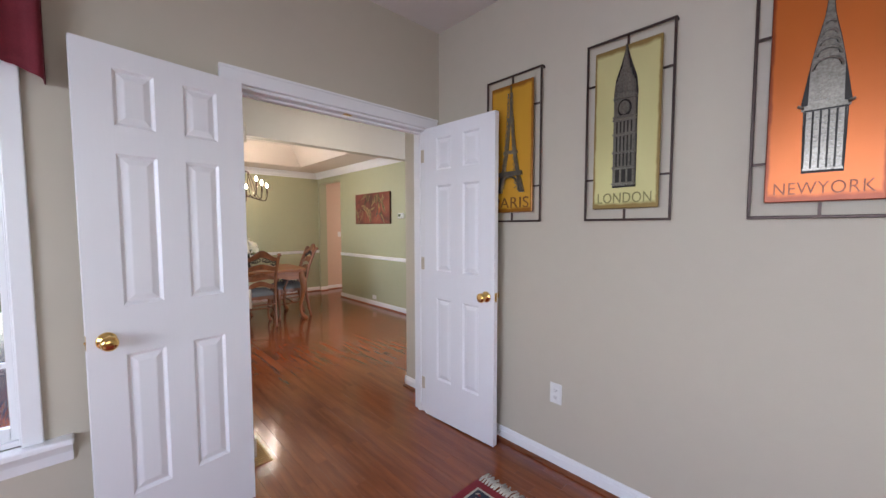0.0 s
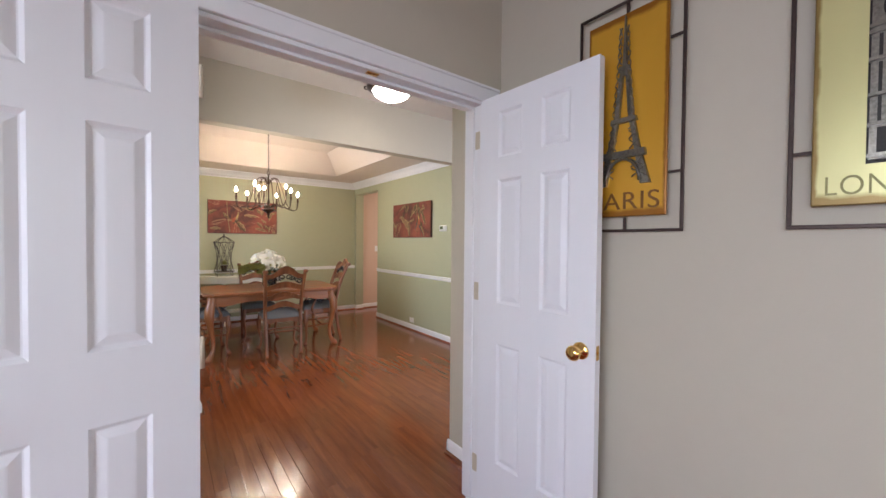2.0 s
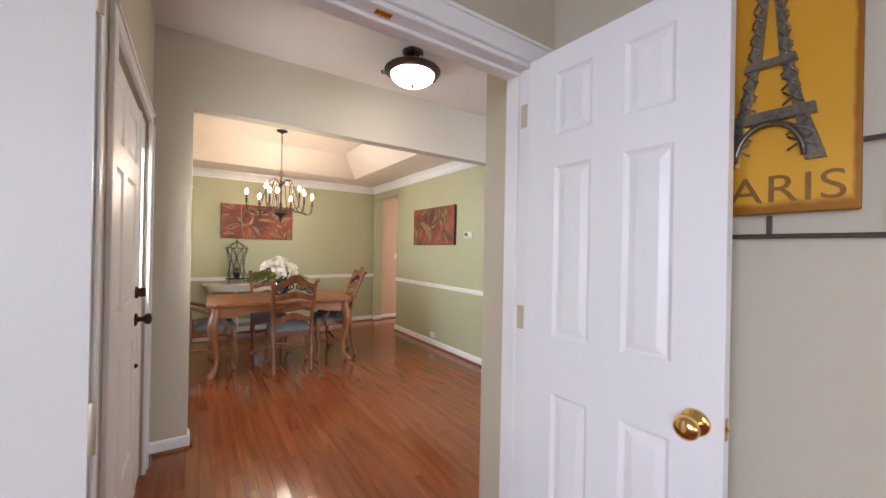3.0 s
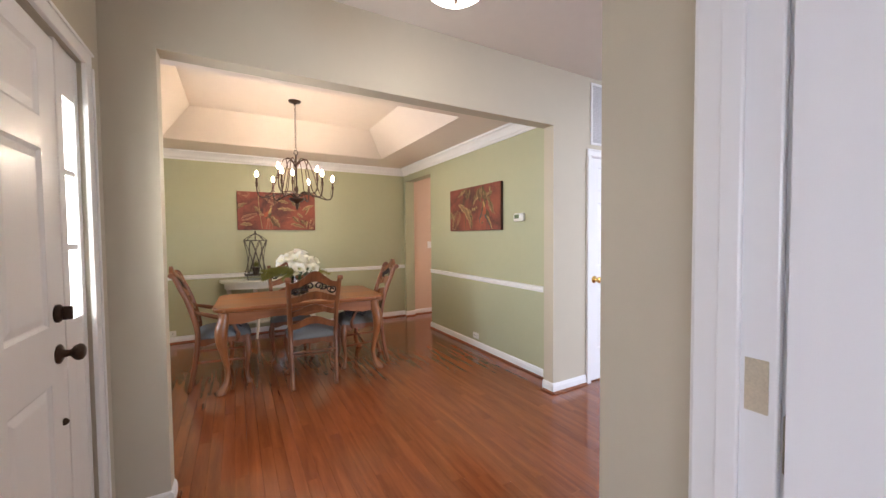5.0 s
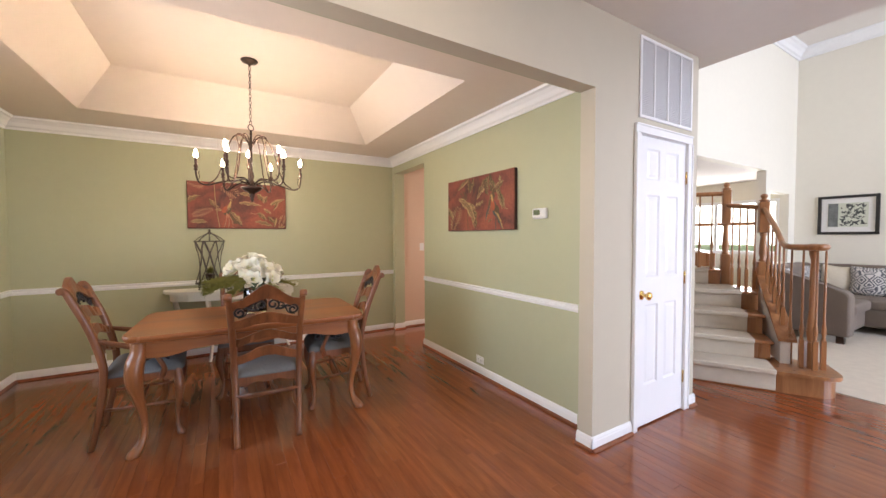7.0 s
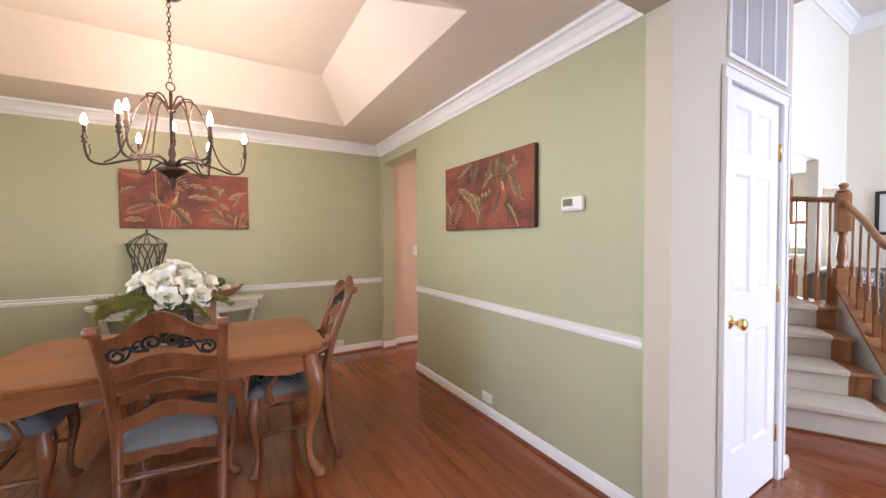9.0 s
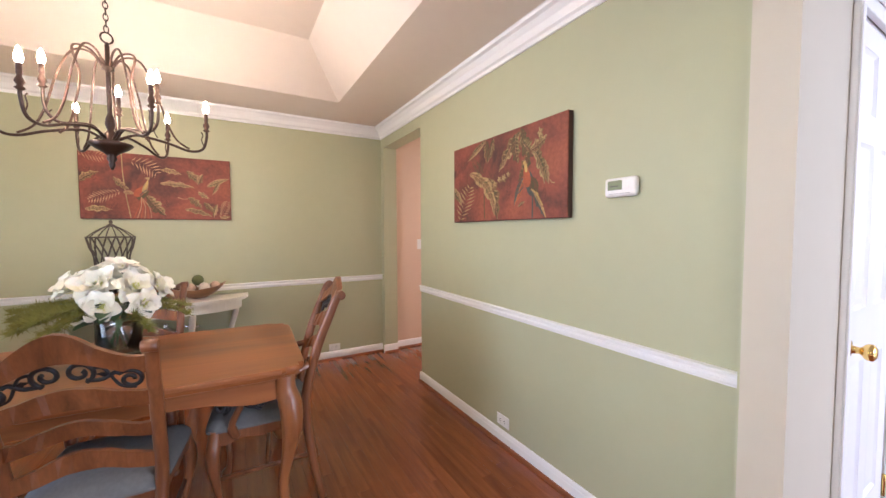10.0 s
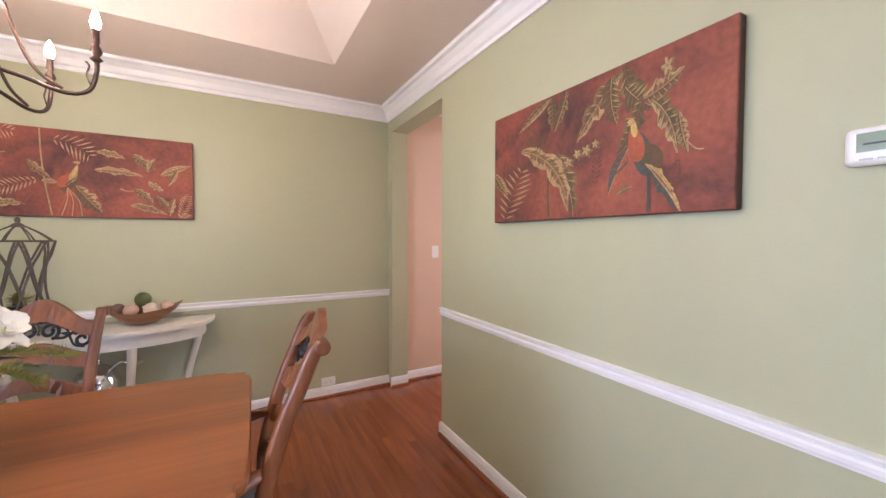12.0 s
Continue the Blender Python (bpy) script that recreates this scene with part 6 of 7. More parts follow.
b.leaf(0.80, 0.30, 0.10, 0.022, 75, -0.3, ("ochre", "mid"))
b.leaf(0.87, 0.285, 0.19, 0.024, 32, -0.3, ("ochre", "gold"))
b.leaf(0.965, 0.325, 0.12, 0.016, -112, -0.2, ("ochre", "mid"))
b.leaf(0.80, 0.24, 0.10, 0.024, -42, 0.3, ("ochre", "gold"), 1)
b.stroke("ochre", [(0.65, 0.185), (0.69, 0.172), (0.735, 0.18)], 0.005)
b.leaf(0.725, 0.185, 0.13, 0.034, -32, -0.3, ("gold", "mid"), 1)
b.leaf(0.70, 0.085, 0.21, 0.026, -6, -0.35, ("gold", "gold"), 1)
b.leaf(0.845, 0.15, 0.12, 0.026, -55, 0.4, ("gold", "mid"), 1)
b.leaf(0.945, 0.135, 0.12, 0.024, -112, 0.3, ("ochre", "mid"), 1)
b.fern(0.975, 0.02, 0.16, 66, 0.1, 0.06, "ochre", 9)
b.leaf(0.965, 0.018, 0.08, 0.012, 5, 0.1, ("gold", "gold"))
b.done(back_art)

side_art = canvas(pose(XR - 0.038, 6.062, 1.413, 0, 0, -90) @ Matrix.Diagonal((0.975, 1, 1.04, 1)), 1.078, 0.50, "wide red canvas painted with drooping banana leaves and ferns")
b = Brush(1.078, 0.50, 1.92)
b.fern(0.050, 0.015, 0.24, 74, -0.15, 0.085, "gold", 9)
b.leaf(0.0, 0.24, 0.13, 0.022, -70, 0.3, ("gold", "mid"))
b.leaf(0.27, 0.26, 0.27, 0.050, -58, -0.5, ("mid", "green"), 1)
b.leaf(0.12, 0.31, 0.37, 0.046, -22, -1.15, ("gold", "gold"), 1)
b.stroke("green", [(0.245, 0.015), (0.24, 0.09), (0.24, 0.17)], 0.008)
b.leaf(0.25, 0.49, 0.17, 0.020, 205, 0.35, ("gold", "mid"))
b.leaf(0.26, 0.49, 0.14, 0.026, -95, 0.2, ("green", "mid"), 1)
b.leaf(0.32, 0.49, 0.15, 0.026, -105, -0.2, ("mid", "green"), 1)
b.fern(0.145, 0.40, 0.14, -58, 0.2, 0.040, "green", 9)
b.leaf(0.57, 0.49, 0.20, 0.050, -75, 0.8, ("green", "mid"), 1)
b.leaf(0.56, 0.47, 0.27, 0.046, -148, 0.45, ("gold", "mid"), 1)
b.leaf(0.52, 0.47, 0.17, 0.050, -100, 0.7, ("mid", "green"), 1)
b.leaf(0.58, 0.42, 0.15, 0.060, -50, 0.5, ("mid", "green"), 1)
b.leaf(0.66, 0.37, 0.20, 0.045, -112, -0.5, ("green", "mid"), 1)
b.leaf(0.66, 0.36, 0.19, 0.040, 8, 0.3, ("gold", "mid"), 1)
b.leaf(0.70, 0.35, 0.22, 0.050, -32, -0.9, ("mid", "gold"), 1)
b.leaf(0.82, 0.29, 0.13, 0.032, -78, 0.3, ("gold", "mid"), 1)
for x, z, r in ((0.30, 0.195, 0.018), (0.33, 0.215, 0.022), (0.37, 0.24, 0.020), (0.41, 0.245, 0.024), (0.45, 0.26, 0.018), (0.765, 0.435, 0.032)):
    b.flower("mid", x + 0.008, z - 0.006, r)
    b.flower("gold", x, z, r * 0.8)
b.leaf(0.60, 0.22, 0.17, 0.030, -128, 0.25, ("rust", "teal"))
b.drop("teal", 0.660, 0.195, 0.080, 0.042, 116, 0.25)
b.drop("green", 0.70, 0.175, 0.060, 0.040, 140, 0.3)
b.drop("rust", 0.632, 0.225, 0.060, 0.034, 108, 0.25)
b.drop("yellow", 0.622, 0.278, 0.032, 0.014, 104, 0.2)
b.drop("yellow", 0.608, 0.300, 0.016, 0.011, 170, 0.5)
b.stroke("mid", [(0.612, 0.308), (0.618, 0.322)], 0.004)
b.stroke("teal", [(0.60, 0.175), (0.57, 0.155), (0.53, 0.135)], 0.007)
b.leaf(0.675, 0.155, 0.235, 0.031, -38, -0.25, ("yellow", "teal"), 1)
b.leaf(0.69, 0.152, 0.19, 0.013, -37, -0.2, ("yellow", "gold"))
b.stroke("teal", [(0.69, 0.13), (0.693, 0.07), (0.69, 0.005)], 0.014)
b.fern(0.45, 0.12, 0.13, 80, 0.2, 0.035, "maroon", 8)
b.fern(0.80, 0.06, 0.10, 70, 0.3, 0.03, "maroon", 8)
b.leaf(0.55, 0.07, 0.07, 0.010, 30, -0.4, ("mid", "mid"))
b.stroke("gold", [(0.86, 0.20), (0.90, 0.175), (0.935, 0.17)], 0.004)
b.done(side_art)

# ---- city panels on the office wall ----
BLACKI = mat("dark_bronze_frame", (0.060, 0.040, 0.034), 0.42, 0.7, vary=0.3, scale=25)
PEWTER = mat("antiqued_pewter", (0.20, 0.185, 0.155), 0.30, 0.85, vary=0.55, scale=20, bump=0.25, bump_scale=90)
RELIEF_DARK = mat("black_relief_lines", (0.022, 0.019, 0.016), 0.5, 0.4, vary=0.3, scale=30)


def text_mesh(body, size, depth):
    cu = bpy.data.curves.new(body, "FONT")
    cu.body, cu.size, cu.extrude, cu.align_x, cu.offset, cu.space_character = body, size, depth, "CENTER", -0.0003, 1.06
    ob = bpy.data.objects.new(body, cu)
    scene.collection.objects.link(ob)
    bpy.context.view_layer.update()
    me = bpy.data.meshes.new_from_object(ob.evaluated_get(bpy.context.evaluated_depsgraph_get()))
    bpy.data.objects.remove(ob)
    bm = bmesh.new()
    bm.from_mesh(me)
    for v in bm.verts:
        v.co = Vector((v.co.x, -v.co.z, v.co.y))
    return bm


def city_panel(y_left, word, color, label, tower, letter, slim, tint, wide=0.80):
    """A metal wall panel in a rod frame; local x to the right, front facing -y."""
    W2, H2p = 0.405, 0.868
    t = thing("metal_wall_panel", pose(XP - 0.028, y_left, 1.390, 0, 0, -90) @ Matrix.Diagonal((0.965, 1, 0.992, 1)), label, "wall panel", "city panels on the office wall")
    bm = bmesh.new()
    for r in ((0, W2, -0.004, 0.004, 0, 0.011), (0, W2, -0.004, 0.004, H2p - 0.011, H2p), (0, 0.011, -0.004, 0.004, 0.011, H2p - 0.011), (W2 - 0.011, W2, -0.004, 0.004, 0.011, H2p - 0.011)):
        box(bm, *r, bevel=0.002)
    part("rod_frame", bm, BLACKI, t)
    for r in ((0.011, 0.05, 0.20), (0.011, 0.05, 0.66), (0.355, 0.394, 0.20), (0.355, 0.394, 0.66)):
        part("frame_link", boxes([(r[0], r[1], -0.003, 0.003, r[2], r[2] + 0.009)]), BLACKI, t)
    for z0, z1 in ((0.011, 0.055), (0.815, H2p - 0.011)):
        part("frame_link", boxes([(W2 / 2 - 0.005, W2 / 2 + 0.005, -0.003, 0.003, z0, z1)]), BLACKI, t)
    for x, z in ((0.0055, 0.0055), (W2 - 0.0055, H2p - 0.0055)):
        part("wall_stud", boxes([(x - 0.005, x + 0.005, 0.003, 0.028, z - 0.005, z + 0.005)]), BLACKI, t)
    m = bpy.data.materials.new(word.lower() + "_patina_metal")
    m.use_nodes = True
    n, l = m.node_tree.nodes, m.node_tree.links
    pb = n["Principled BSDF"]
    pb.inputs["Metallic"].default_value, pb.inputs["Roughness"].default_value = 0.35, 0.32
    co = n.new("ShaderNodeTexCoord")
    ns = n.new("ShaderNodeTexNoise")
    ns.inputs["Scale"].default_value, ns.inputs["Detail"].default_value = 14, 5
    l.new(co.outputs["Object"], ns.inputs["Vector"])
    # darker burnished rim, by distance from the plate's middle
    sp = n.new("ShaderNodeVectorMath")
    sp.operation = "MULTIPLY_ADD"
    sp.inputs[1].default_value, sp.inputs[2].default_value = (2 / 0.305, 0, 2 / 0.755), (-2 * 0.2025 / 0.305, 0, -2 * 0.435 / 0.755)
    l.new(co.outputs["Object"], sp.inputs[0])
    ab = n.new("ShaderNodeVectorMath")
    ab.operation = "ABSOLUTE"
    l.new(sp.outputs[0], ab.inputs[0])
    sx = n.new("ShaderNodeSeparateXYZ")
    l.new(ab.outputs[0], sx.inputs[0])
    mxn = n.new("ShaderNodeMath")
    mxn.operation = "MAXIMUM"
    l.new(sx.outputs[0], mxn.inputs[0])
    l.new(sx.outputs[2], mxn.inputs[1])
    ad = n.new("ShaderNodeMath")
    ad.operation = "MULTIPLY_ADD"
    ad.inputs[1].default_value = 0.10
    l.new(ns.outputs[0], ad.inputs[0])
    l.new(mxn.outputs[0], ad.inputs[2])
    rp = n.new("ShaderNodeValToRGB")
    e = rp.color_ramp.elements
    e[0].position, e[0].color = 0.15, (*[min(1, c * 1.15) for c in color], 1)
    e[1].position, e[1].color = 0.955, (*color, 1)
    q = e.new(1.10)
    q.position, q.color = 1.0, (color[0] * 0.45, color[1] * 0.32, color[2] * 0.2, 1)
    l.new(ad.outputs[0], rp.inputs[0])
    l.new(rp.outputs[0], pb.inputs["Base Color"])
    bpn = n.new("ShaderNodeBump")
    bpn.inputs["Strength"].default_value, bpn.inputs["Distance"].default_value = 0.35, 0.003
    l.new(ns.outputs[0], bpn.inputs["Height"])
    l.new(bpn.outputs[0], pb.inputs["Normal"])
    bm = bmesh.new()
    box(bm, 0.050, 0.355, -0.014, -0.002, 0.058, 0.812, bevel=0.004)
    part("plate", bm, m, t, "coloured patina metal plate")
    bm = bmesh.new()
    tower(bm)
    for v in bm.verts:
        v.co.x = 0.2025 + (v.co.x - 0.2025) * slim
    part("tower_relief", bm, [PEWTER, RELIEF_DARK], t, "antiqued pewter tower relief")
    bm = text_mesh(word, letter, 0.0015)
    for v in bm.verts:
        v.co.x *= wide
    ob = part("lettering", bm, mat(word.lower() + "_letter", tint, 0.45, 0.3, vary=0.3, scale=60), t, "embossed dark capital letters")
    ob.location = (0.2025, -0.0155, 0.085)
    return t


def sym(bm, cx, rows, depth, y=-0.014):
    """A relief symmetric about cx from rows (half width, height)."""
    prism(bm, [(cx - w, z) for w, z in rows] + [(cx + w, z) for w, z in reversed(rows)], depth, Matrix.Translation((0, y - depth, 0)))


def dark(bm, known):
    """Gives the black material to all faces made since known, as recesses and outlines."""
    for f in bm.faces:
        if f not in known:
            f.material_index = 1


def lattice_tower(bm):
    c = 0.205
    for s in (1, -1):
        prism(bm, [(c + s * 0.105, 0.175), (c + s * 0.068, 0.175), (c + s * 0.045, 0.30), (c + s * 0.018, 0.43), (c + s * 0.004, 0.60), (c + s * 0.016, 0.60), (c + s * 0.038, 0.43), (c + s * 0.066, 0.30)], 0.014, Matrix.Translation((0, -0.028, 0)))
        for i in range(16):
            z = 0.20 + i * 0.035
            w = 0.085 * math.exp(-3.2 * (z - 0.175)) + 0.004
            tube(bm, [(c + s * w * 1.1, -0.029, z), (c + s * w * 0.45, -0.029, z + 0.03)], 0.0026, 5)
            tube(bm, [(c + s * w * 0.45, -0.029, z), (c + s * w * 1.0, -0.029, z + 0.03)], 0.0026, 5)
    sym(bm, c, [(0.010, 0.58), (0.005, 0.70), (0.001, 0.80)], 0.012)
    sym(bm, c, [(0.088, 0.275), (0.084, 0.300)], 0.018)
    sym(bm, c, [(0.052, 0.405), (0.048, 0.422)], 0.018)
    sym(bm, c, [(0.020, 0.60), (0.018, 0.612)], 0.018)
    tube(bm, [(c + 0.068 * math.cos(a), -0.030, 0.185 + 0.085 * math.sin(a)) for a in [i * math.pi / 12 for i in range(13)]], 0.006, 6)


def clock_tower(bm):
    c = 0.2025
    sym(bm, c, [(0.068, 0.157), (0.068, 0.56), (0.070, 0.59), (0.060, 0.66), (0.034, 0.72), (0.012, 0.78), (0.002, 0.812)], 0.0015)
    dark(bm, set())
    sym(bm, c, [(0.062, 0.165), (0.062, 0.56), (0.066, 0.565), (0.066, 0.58), (0.056, 0.585), (0.050, 0.64), (0.040, 0.665), (0.034, 0.67), (0.028, 0.70), (0.020, 0.705), (0.012, 0.745), (0.004, 0.775), (0.001, 0.812)], 0.012)
    for z in (0.170, 0.245, 0.315, 0.400, 0.465, 0.480, 0.565):
        sym(bm, c, [(0.066, z), (0.066, z + 0.008)], 0.019)
    was = set(bm.faces)
    for i in range(5):
        x = c - 0.042 + i * 0.0208
        box(bm, x - 0.004, x + 0.004, -0.0275, -0.0255, 0.255, 0.395)
        box(bm, x - 0.004, x + 0.004, -0.0275, -0.0255, 0.41, 0.462)
    for i in range(3):
        box(bm, c - 0.046 + i * 0.036, c - 0.022 + i * 0.036, -0.0275, -0.0255, 0.18, 0.24)
    lathe(bm, [(0.040, -0.0285), (0.040, -0.0255)], 22, (c, 0, 0.522), "Y")
    dark(bm, was)
    lathe(bm, [(0.030, -0.034), (0.030, -0.026)], 22, (c, 0, 0.522), "Y")
    lathe(bm, [(0.023, -0.038), (0.023, -0.034)], 22, (c, 0, 0.522), "Y")
    for s in (1, -1):
        sym(bm, c + s * 0.052, [(0.006, 0.58), (0.005, 0.62), (0.001, 0.645)], 0.016)
        for i in range(3):
            box(bm, c + s * (0.012 + i * 0.013) - 0.003, c + s * (0.012 + i * 0.013) + 0.003, -0.031, -0.026, 0.595, 0.635)


def spire_tower(bm):
    c = 0.2025
    sym(bm, c, [(0.070, 0.157), (0.074, 0.37), (0.083, 0.392), (0.062, 0.50), (0.040, 0.60), (0.018, 0.68), (0.008, 0.75), (0.002, 0.812)], 0.0015)
    dark(bm, set())
    sym(bm, c, [(0.066, 0.165), (0.070, 0.37), (0.080, 0.372), (0.080, 0.385), (0.058, 0.388), (0.056, 0.50), (0.050, 0.545), (0.036, 0.60), (0.024, 0.64), (0.013, 0.69), (0.006, 0.75), (0.001, 0.812)], 0.013)
    for i in range(5):
        x = c - 0.052 + i * 0.026
        for k in range(9):
            box(bm, x - 0.0085, x + 0.0085, -0.033, -0.027, 0.178 + k * 0.0205, 0.192 + k * 0.0205)
    was = set(bm.faces)
    for i in range(6):
        x = c - 0.065 + i * 0.026
        box(bm, x - 0.0035, x + 0.0035, -0.0295, -0.0265, 0.172, 0.365)
    box(bm, c - 0.07, c + 0.07, -0.0295, -0.0265, 0.366, 0.371)
    for r, z in ((0.043, 0.505), (0.036, 0.545), (0.028, 0.58), (0.020, 0.615)):
        tube(bm, [(c + r * math.cos(a), -0.0285, z + r * 0.75 * math.sin(a)) for a in [i * math.pi / 10 for i in range(11)]], 0.0032, 6)
    dark(bm, was)
    for k, (r, z) in enumerate(((0.050, 0.50), (0.042, 0.54), (0.034, 0.575), (0.025, 0.61), (0.017, 0.645))):
        tube(bm, [(c + r * math.cos(a), -0.030, z + r * 0.75 * math.sin(a)) for a in [i * math.pi / 10 for i in range(11)]], 0.0050, 6)
    for i in range(3):
        box(bm, c - 0.036 + i * 0.026, c - 0.018 + i * 0.026, -0.032, -0.027, 0.40, 0.48)
    for s in (1, -1):
        tube(bm, [(c + s * 0.07, -0.03, 0.38), (c + s * 0.092, -0.034, 0.388)], 0.005, 6)


city_panel(1.662, "PARIS", (0.62, 0.33, 0.03), "golden metal panel with a lattice tower relief reading PARIS", lattice_tower, 0.092, 0.95, (0.20, 0.09, 0.02), 1.12)
city_panel(1.017, "LONDON", (0.58, 0.54, 0.25), "pale yellow metal panel with a clock tower relief reading LONDON", clock_tower, 0.070, 0.80, (0.22, 0.20, 0.075))
city_panel(0.370, "NEWYORK", (0.47, 0.112, 0.010), "orange metal panel with a skyscraper relief reading NEWYORK", spire_tower, 0.062, 0.76, (0.17, 0.055, 0.02))

# ---- rug, floor register, outlets, small fittings ----
def rug_mat():
    m = mat("red_oriental_rug", (0.24, 0.02, 0.03), 0.95, vary=0.2, scale=50, bump=0.8, bump_scale=500)
    return m
rug = thing("area_rug", pose(0, 0, 0.001), "red bordered oriental rug with cream fringe", "rug")
RX0, RX1, RY0, RY1 = -0.55, 1.50, -1.67, 1.397
part("rug_field", boxes([(RX0, RX1, RY0, RY1, 0, 0.008)], 0.002), rug_mat(), rug)
def rug_band(name, inset, w, col, z):
    bm = bmesh.new()
    x0, x1, y0, y1 = RX0 + inset, RX1 - inset, RY0 + inset, RY1 - inset
    for r in ((x0, x1, y0, y0 + w), (x0, x1, y1 - w, y1), (x0, x0 + w, y0 + w, y1 - w), (x1 - w, x1, y0 + w, y1 - w)):
        box(bm, *r, 0.008, z)
    part(name, bm, col, rug)
NAVY = mat("navy_wool", (0.030, 0.035, 0.06), 0.95, vary=0.3, scale=60, bump=0.8, bump_scale=500)
IVORY = mat("ivory_wool", (0.50, 0.46, 0.40), 0.95, vary=0.2, scale=60, bump=0.8, bump_scale=500)
rug_band("rug_border_line", 0.045, 0.012, IVORY, 0.0086)
rug_band("rug_border", 0.057, 0.13, NAVY, 0.0084)
rug_band("rug_border_line", 0.187, 0.012, IVORY, 0.0086)
rr = random.Random(7)
bm = bmesh.new()
bm2 = bmesh.new()
for k in range(260):
    side_k = rr.random()
    tq = rr.uniform(0.07, 0.175)
    if side_k < 0.5:
        x, y = RX1 - tq, rr.uniform(0.2, RY1 - 0.07)
    else:
        x, y = rr.uniform(0.5, RX1 - 0.07), RY1 - tq
    a, s = rr.uniform(0, 3.14), rr.uniform(0.006, 0.014)
    pts = [(x + s * (u * math.cos(a) - v * math.sin(a)), y + s * (u * math.sin(a) + v * math.cos(a))) for u, v in ((-1, 0), (0, 0.5), (1, 0), (0, -0.5))]
    tgt = bm if k % 3 else bm2
    tgt.faces.new([tgt.verts.new((px, py, 0.0088 + 0.000004 * k)) for px, py in pts])
part("rug_motifs", bm, IVORY, rug)
part("rug_motifs", bm2, rug_mat(), rug)
bm = bmesh.new()
y = RY0 + 0.01
while y < RY1:
    for q in range(3):
        e = (RX1 + rr.uniform(0.045, 0.085), y + rr.uniform(-0.02, 0.02), 0.003)
        tube(bm, [(RX1 - 0.002, y, 0.005), (RX1 + 0.03, y + rr.uniform(-0.008, 0.008), rr.uniform(0.008, 0.014)), e], 0.0042, 5)
    y += 0.019
tagged(part("fringe", bm, mat("cream_fringe", (0.60, 0.55, 0.47), 0.95, vary=0.15, scale=60), rug), kind="stuff")

AGED = mat("aged_brass", (0.34, 0.22, 0.09), 0.42, 0.8, vary=0.3, scale=40)
reg = thing("floor_register", pose(0.645, 2.335, 0.0), "brass floor register by the office doors", "floor vent")
bm = bmesh.new()
for r in ((0, 0.12, 0, 0.016), (0, 0.12, 0.284, 0.30), (0, 0.016, 0.016, 0.284), (0.104, 0.12, 0.016, 0.284)):
    box(bm, r[0], r[1], r[2], r[3], 0, 0.006, bevel=0.002)
part("frame", bm, AGED, reg)
# no hole: a black sheet gives the shade between the slats
part("opening", boxes([(0.016, 0.104, 0.016, 0.284, 0.0, 0.0015)]), BLACK, reg)
for i in range(12):
    part("slat", boxes([(0.016, 0.104, 0.026 + i * 0.0215, 0.036 + i * 0.0215, 0.0015, 0.005)]), AGED, reg)

PLATE = mat("white_plastic", (0.78, 0.78, 0.76), 0.35)
def outlet(m, label="white duplex outlet with a white cover plate"):
    t = thing("wall_outlet", m, label, "outlet", "outlets")
    bm = bmesh.new()
    box(bm, -0.036, 0.036, -0.006, 0, -0.058, 0.058, bevel=0.003)
    part("cover_plate", bm, PLATE, t)
    for z in (0.02, -0.02):
        bm = bmesh.new()
        box(bm, -0.017, 0.017, -0.0085, -0.006, z - 0.014, z + 0.014, bevel=0.001)
        r = part("receptacle", bm, PLATE, t)
        # slots are flat black boxes, with the shade of holes as their colour
        part("slots", boxes([(-0.008, -0.0055, -0.0088, -0.0084, z - 0.004, z + 0.006), (0.0055, 0.008, -0.0088, -0.0084, z - 0.004, z + 0.006), (-0.002, 0.002, -0.0088, -0.0084, z - 0.010, z - 0.006)]), BLACK, r)
    return t
outlet(pose(XP, 1.172, 0.425, 0, 0, -90), "white duplex outlet on the beige office wall")
outlet(pose(XR, 5.535, 0.150, 0, 90, -90), "white duplex outlet low on the green wall")
outlet(pose(2.99, YB, 0.128, 0, 90, 0), "white duplex outlet just above the baseboard")
outlet(pose(0.28, YB, 0.128, 0, 90, 0), "white duplex outlet just above the baseboard")

th = thing("thermostat", pose(XR, 4.740, 1.532, 0, 0, -90), "white digital thermostat with a green display on the wall", "thermostat")
bm = bmesh.new()
box(bm, -0.075, 0.075, -0.030, 0, -0.041, 0.041, bevel=0.0145, seg=5)
part("housing", bm, PLATE, th)
part("display", boxes([(-0.055, 0.012, -0.0315, -0.0295, -0.012, 0.028)]), mat("grey_green_display", (0.16, 0.20, 0.11), 0.2), th)
part("display_bar", boxes([(-0.045, -0.005, -0.0322, -0.0314, 0.002, 0.006)]), BLACK, th)
for x, z in ((0.035, 0.018), (0.035, -0.004), (0.060, 0.018), (0.060, -0.004)):
    bm = bmesh.new()
    box(bm, x - 0.009, x + 0.009, -0.0325, -0.029, z - 0.006, z + 0.006, bevel=0.002)
    part("button", bm, PLATE, th)
for k in range(4):
    part("label_bar", boxes([(-0.050 + k * 0.026, -0.030 + k * 0.026, -0.0310, -0.0298, -0.030, -0.026)]), mat("grey_print", (0.48, 0.48, 0.48), 0.5), th)

stop = thing("door_stop", pose(XP - 0.014, 1.56, 0.05), "spring door stop on the office baseboard", "door stop")
bm = bmesh.new()
lathe(bm, [(0.012, 0.0), (0.012, -0.006), (0.006, -0.010), (0.006, -0.06), (0.010, -0.062), (0.010, -0.075)], 12, (0, 0, 0), "X")
part("spring", bm, mat("nickel", (0.5, 0.48, 0.45), 0.3, 1.0), stop)

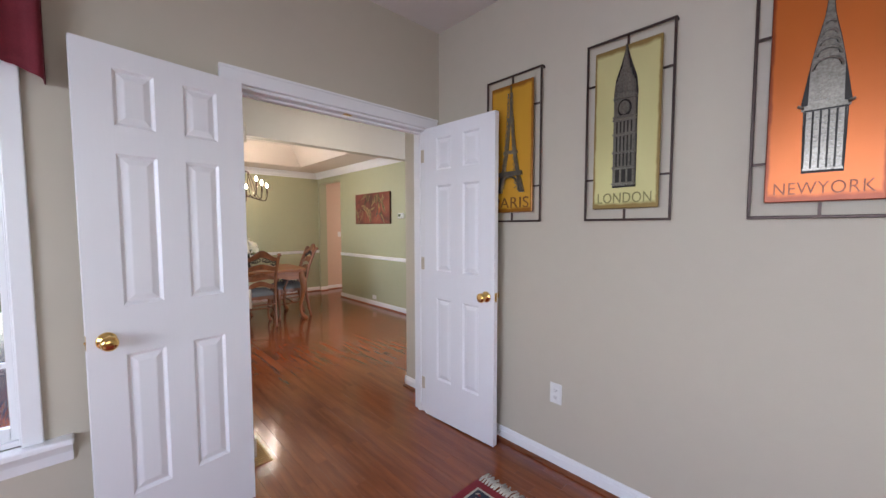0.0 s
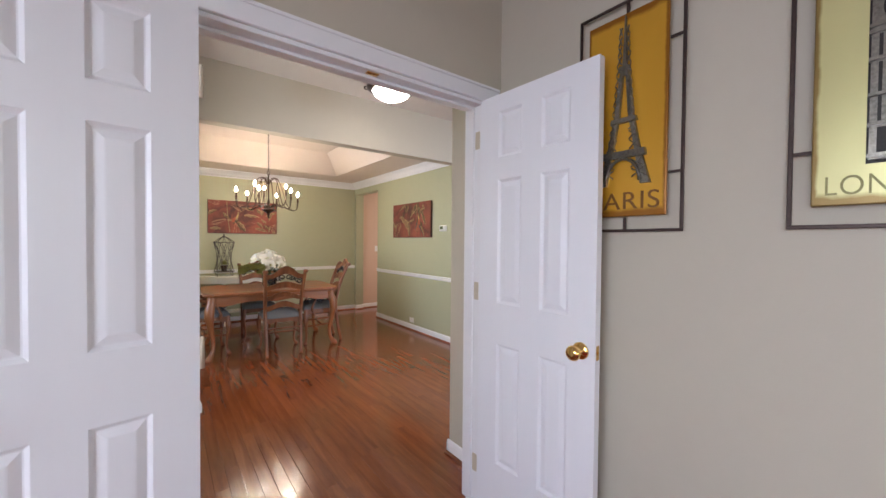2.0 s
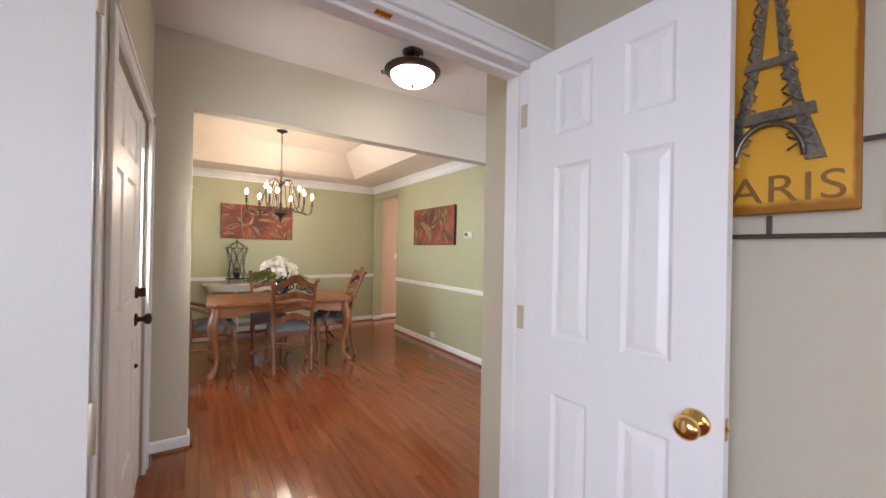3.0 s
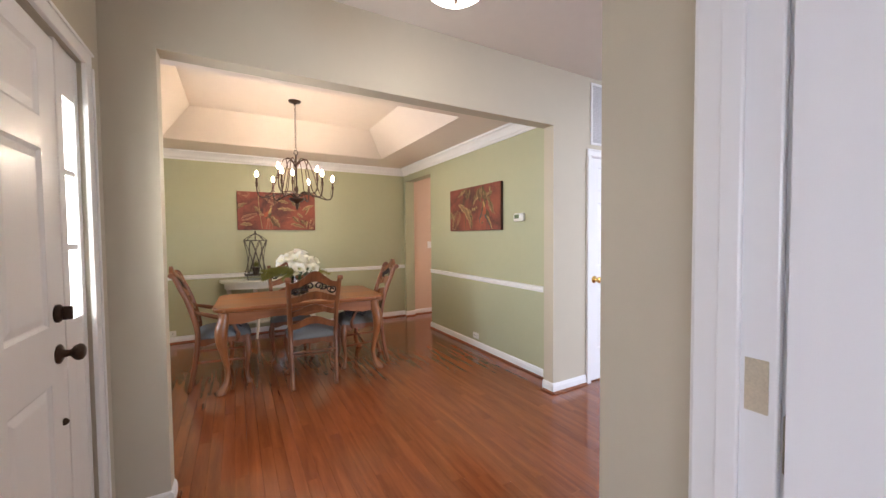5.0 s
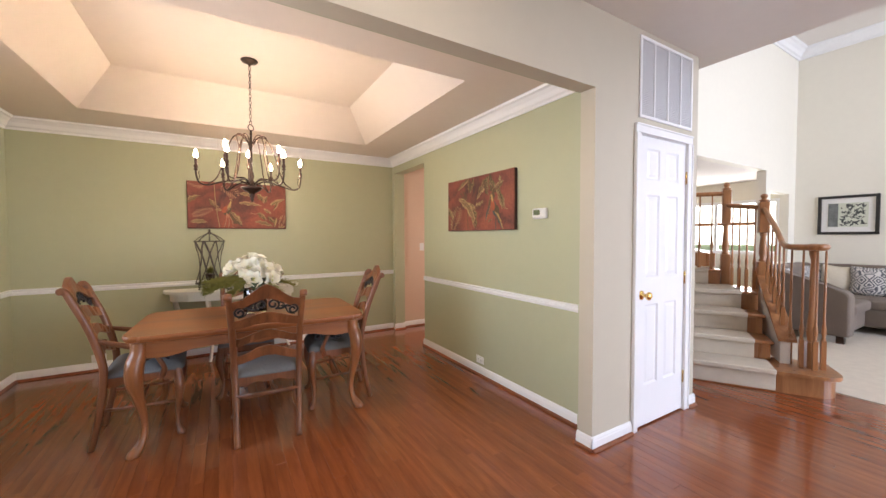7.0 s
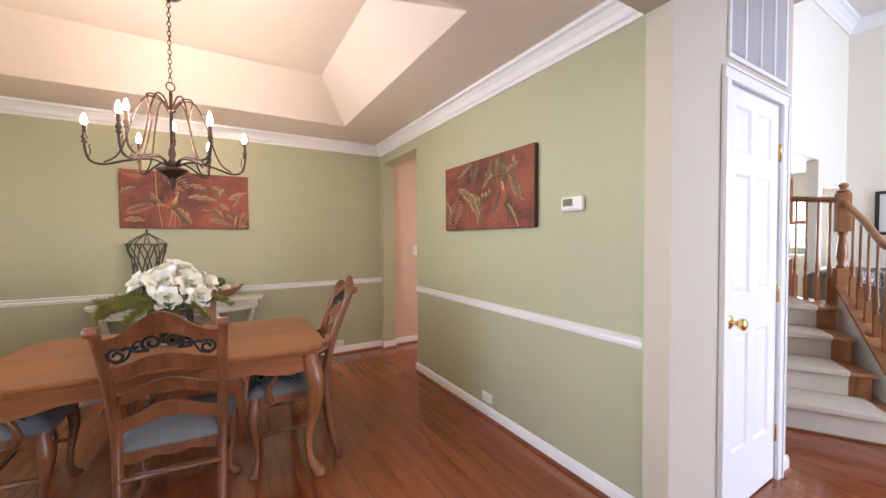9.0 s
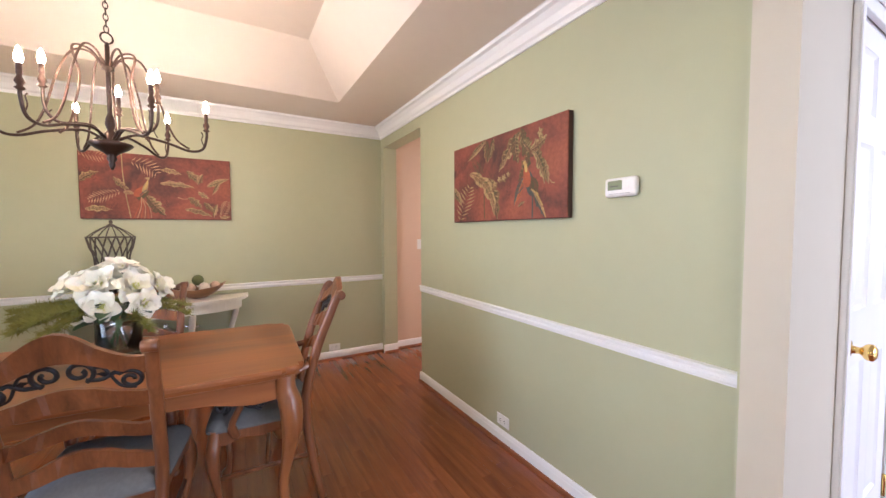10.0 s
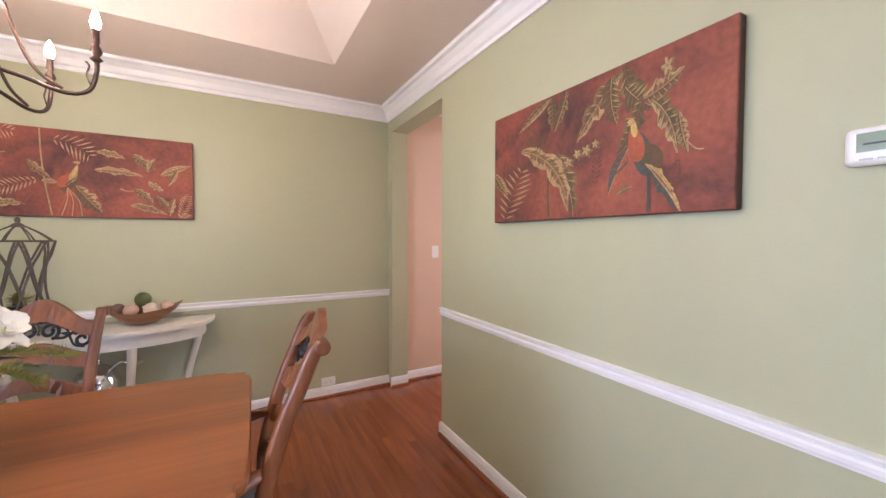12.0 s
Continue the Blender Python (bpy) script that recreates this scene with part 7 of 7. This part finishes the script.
sw = thing("light_switch", pose(4.0, 7.66, 1.2), "white light switch plate in the back passage", "light switch")
part("cover_plate", boxes([(-0.036, 0.036, -0.006, 0, -0.058, 0.058)], 0.003), PLATE, sw)
part("toggle", boxes([(-0.005, 0.005, -0.014, -0.006, -0.010, 0.012)]), PLATE, sw)

# ---- oak strip floor ----
OAKS = wood("red_oak_floor_far", (0.15, 0.035, 0.011), (0.31, 0.084, 0.026), rough=0.14, coat=0.30, along=1, per_piece=0.10)
n, l = OAKS.node_tree.nodes, OAKS.node_tree.links
gi = n.new("ShaderNodeNewGeometry")
for q in list(l):
    if q.from_node.bl_idname == "ShaderNodeObjectInfo":
        l.new(gi.outputs["Random Per Island"], q.to_socket)
rf = random.Random(3)
PWD, LENGTHS = 0.0695, (0.45, 0.62, 0.80, 1.0, 1.25, 1.5)


def plank_mesh(length):
    bm = bmesh.new()
    c, w, e = 0.0007, PWD - 0.0004, length - 0.0006
    lo = [bm.verts.new(p) for p in ((0, 0, -0.0119), (w, 0, -0.0119), (w, e, -0.0119), (0, e, -0.0119))]
    md = [bm.verts.new(p) for p in ((0, 0, -c), (w, 0, -c), (w, e, -c), (0, e, -c))]
    hi = [bm.verts.new(p) for p in ((c, c, 0), (w - c, c, 0), (w - c, e - c, 0), (c, e - c, 0))]
    for a, b in ((lo, md), (md, hi)):
        for i in range(4):
            bm.faces.new((a[i], a[(i + 1) % 4], b[(i + 1) % 4], b[i]))
    bm.faces.new(hi)
    me = bpy.data.meshes.new("plank")
    bm.to_mesh(me)
    bm.free()
    me.materials.append(OAK)
    return me


MESH = {q: plank_mesh(q) for q in LENGTHS}
verts, faces = [], []
x = -2.2
while x < XCP - PWD:
    y = -3.2 + rf.uniform(-0.9, 0)
    while y < 8.5:
        q = rf.choice(LENGTHS)
        if 0.52 < x < 3.5 and 1.75 < y and y + q < 6.1:
            ob = new("plank", MESH[q])
            ob.parent = floor
            ob.location = (x, y, rf.uniform(-0.0003, 0.0))
            ob.rotation_euler = (0, rf.uniform(-0.003, 0.003), 0)
        else:
            k, c, w, e = len(verts), 0.0007, PWD - 0.0004, q - 0.0006
            verts += [(x + a, y + b, z) for a, b, z in ((0, 0, -c), (w, 0, -c), (w, e, -c), (0, e, -c), (c, c, 0), (w - c, c, 0), (w - c, e - c, 0), (c, e - c, 0))]
            faces += [(k + 4, k + 5, k + 6, k + 7)] + [(k + i, k + (i + 1) % 4, k + 4 + (i + 1) % 4, k + 4 + i) for i in range(4)]
        y += q
    x += PWD
me = bpy.data.meshes.new("far_planks")
me.from_pydata(verts, [], faces)
me.materials.append(OAKS)
far = new("far_planks", me)
far.parent = floor
tagged(far, kind="stuff")
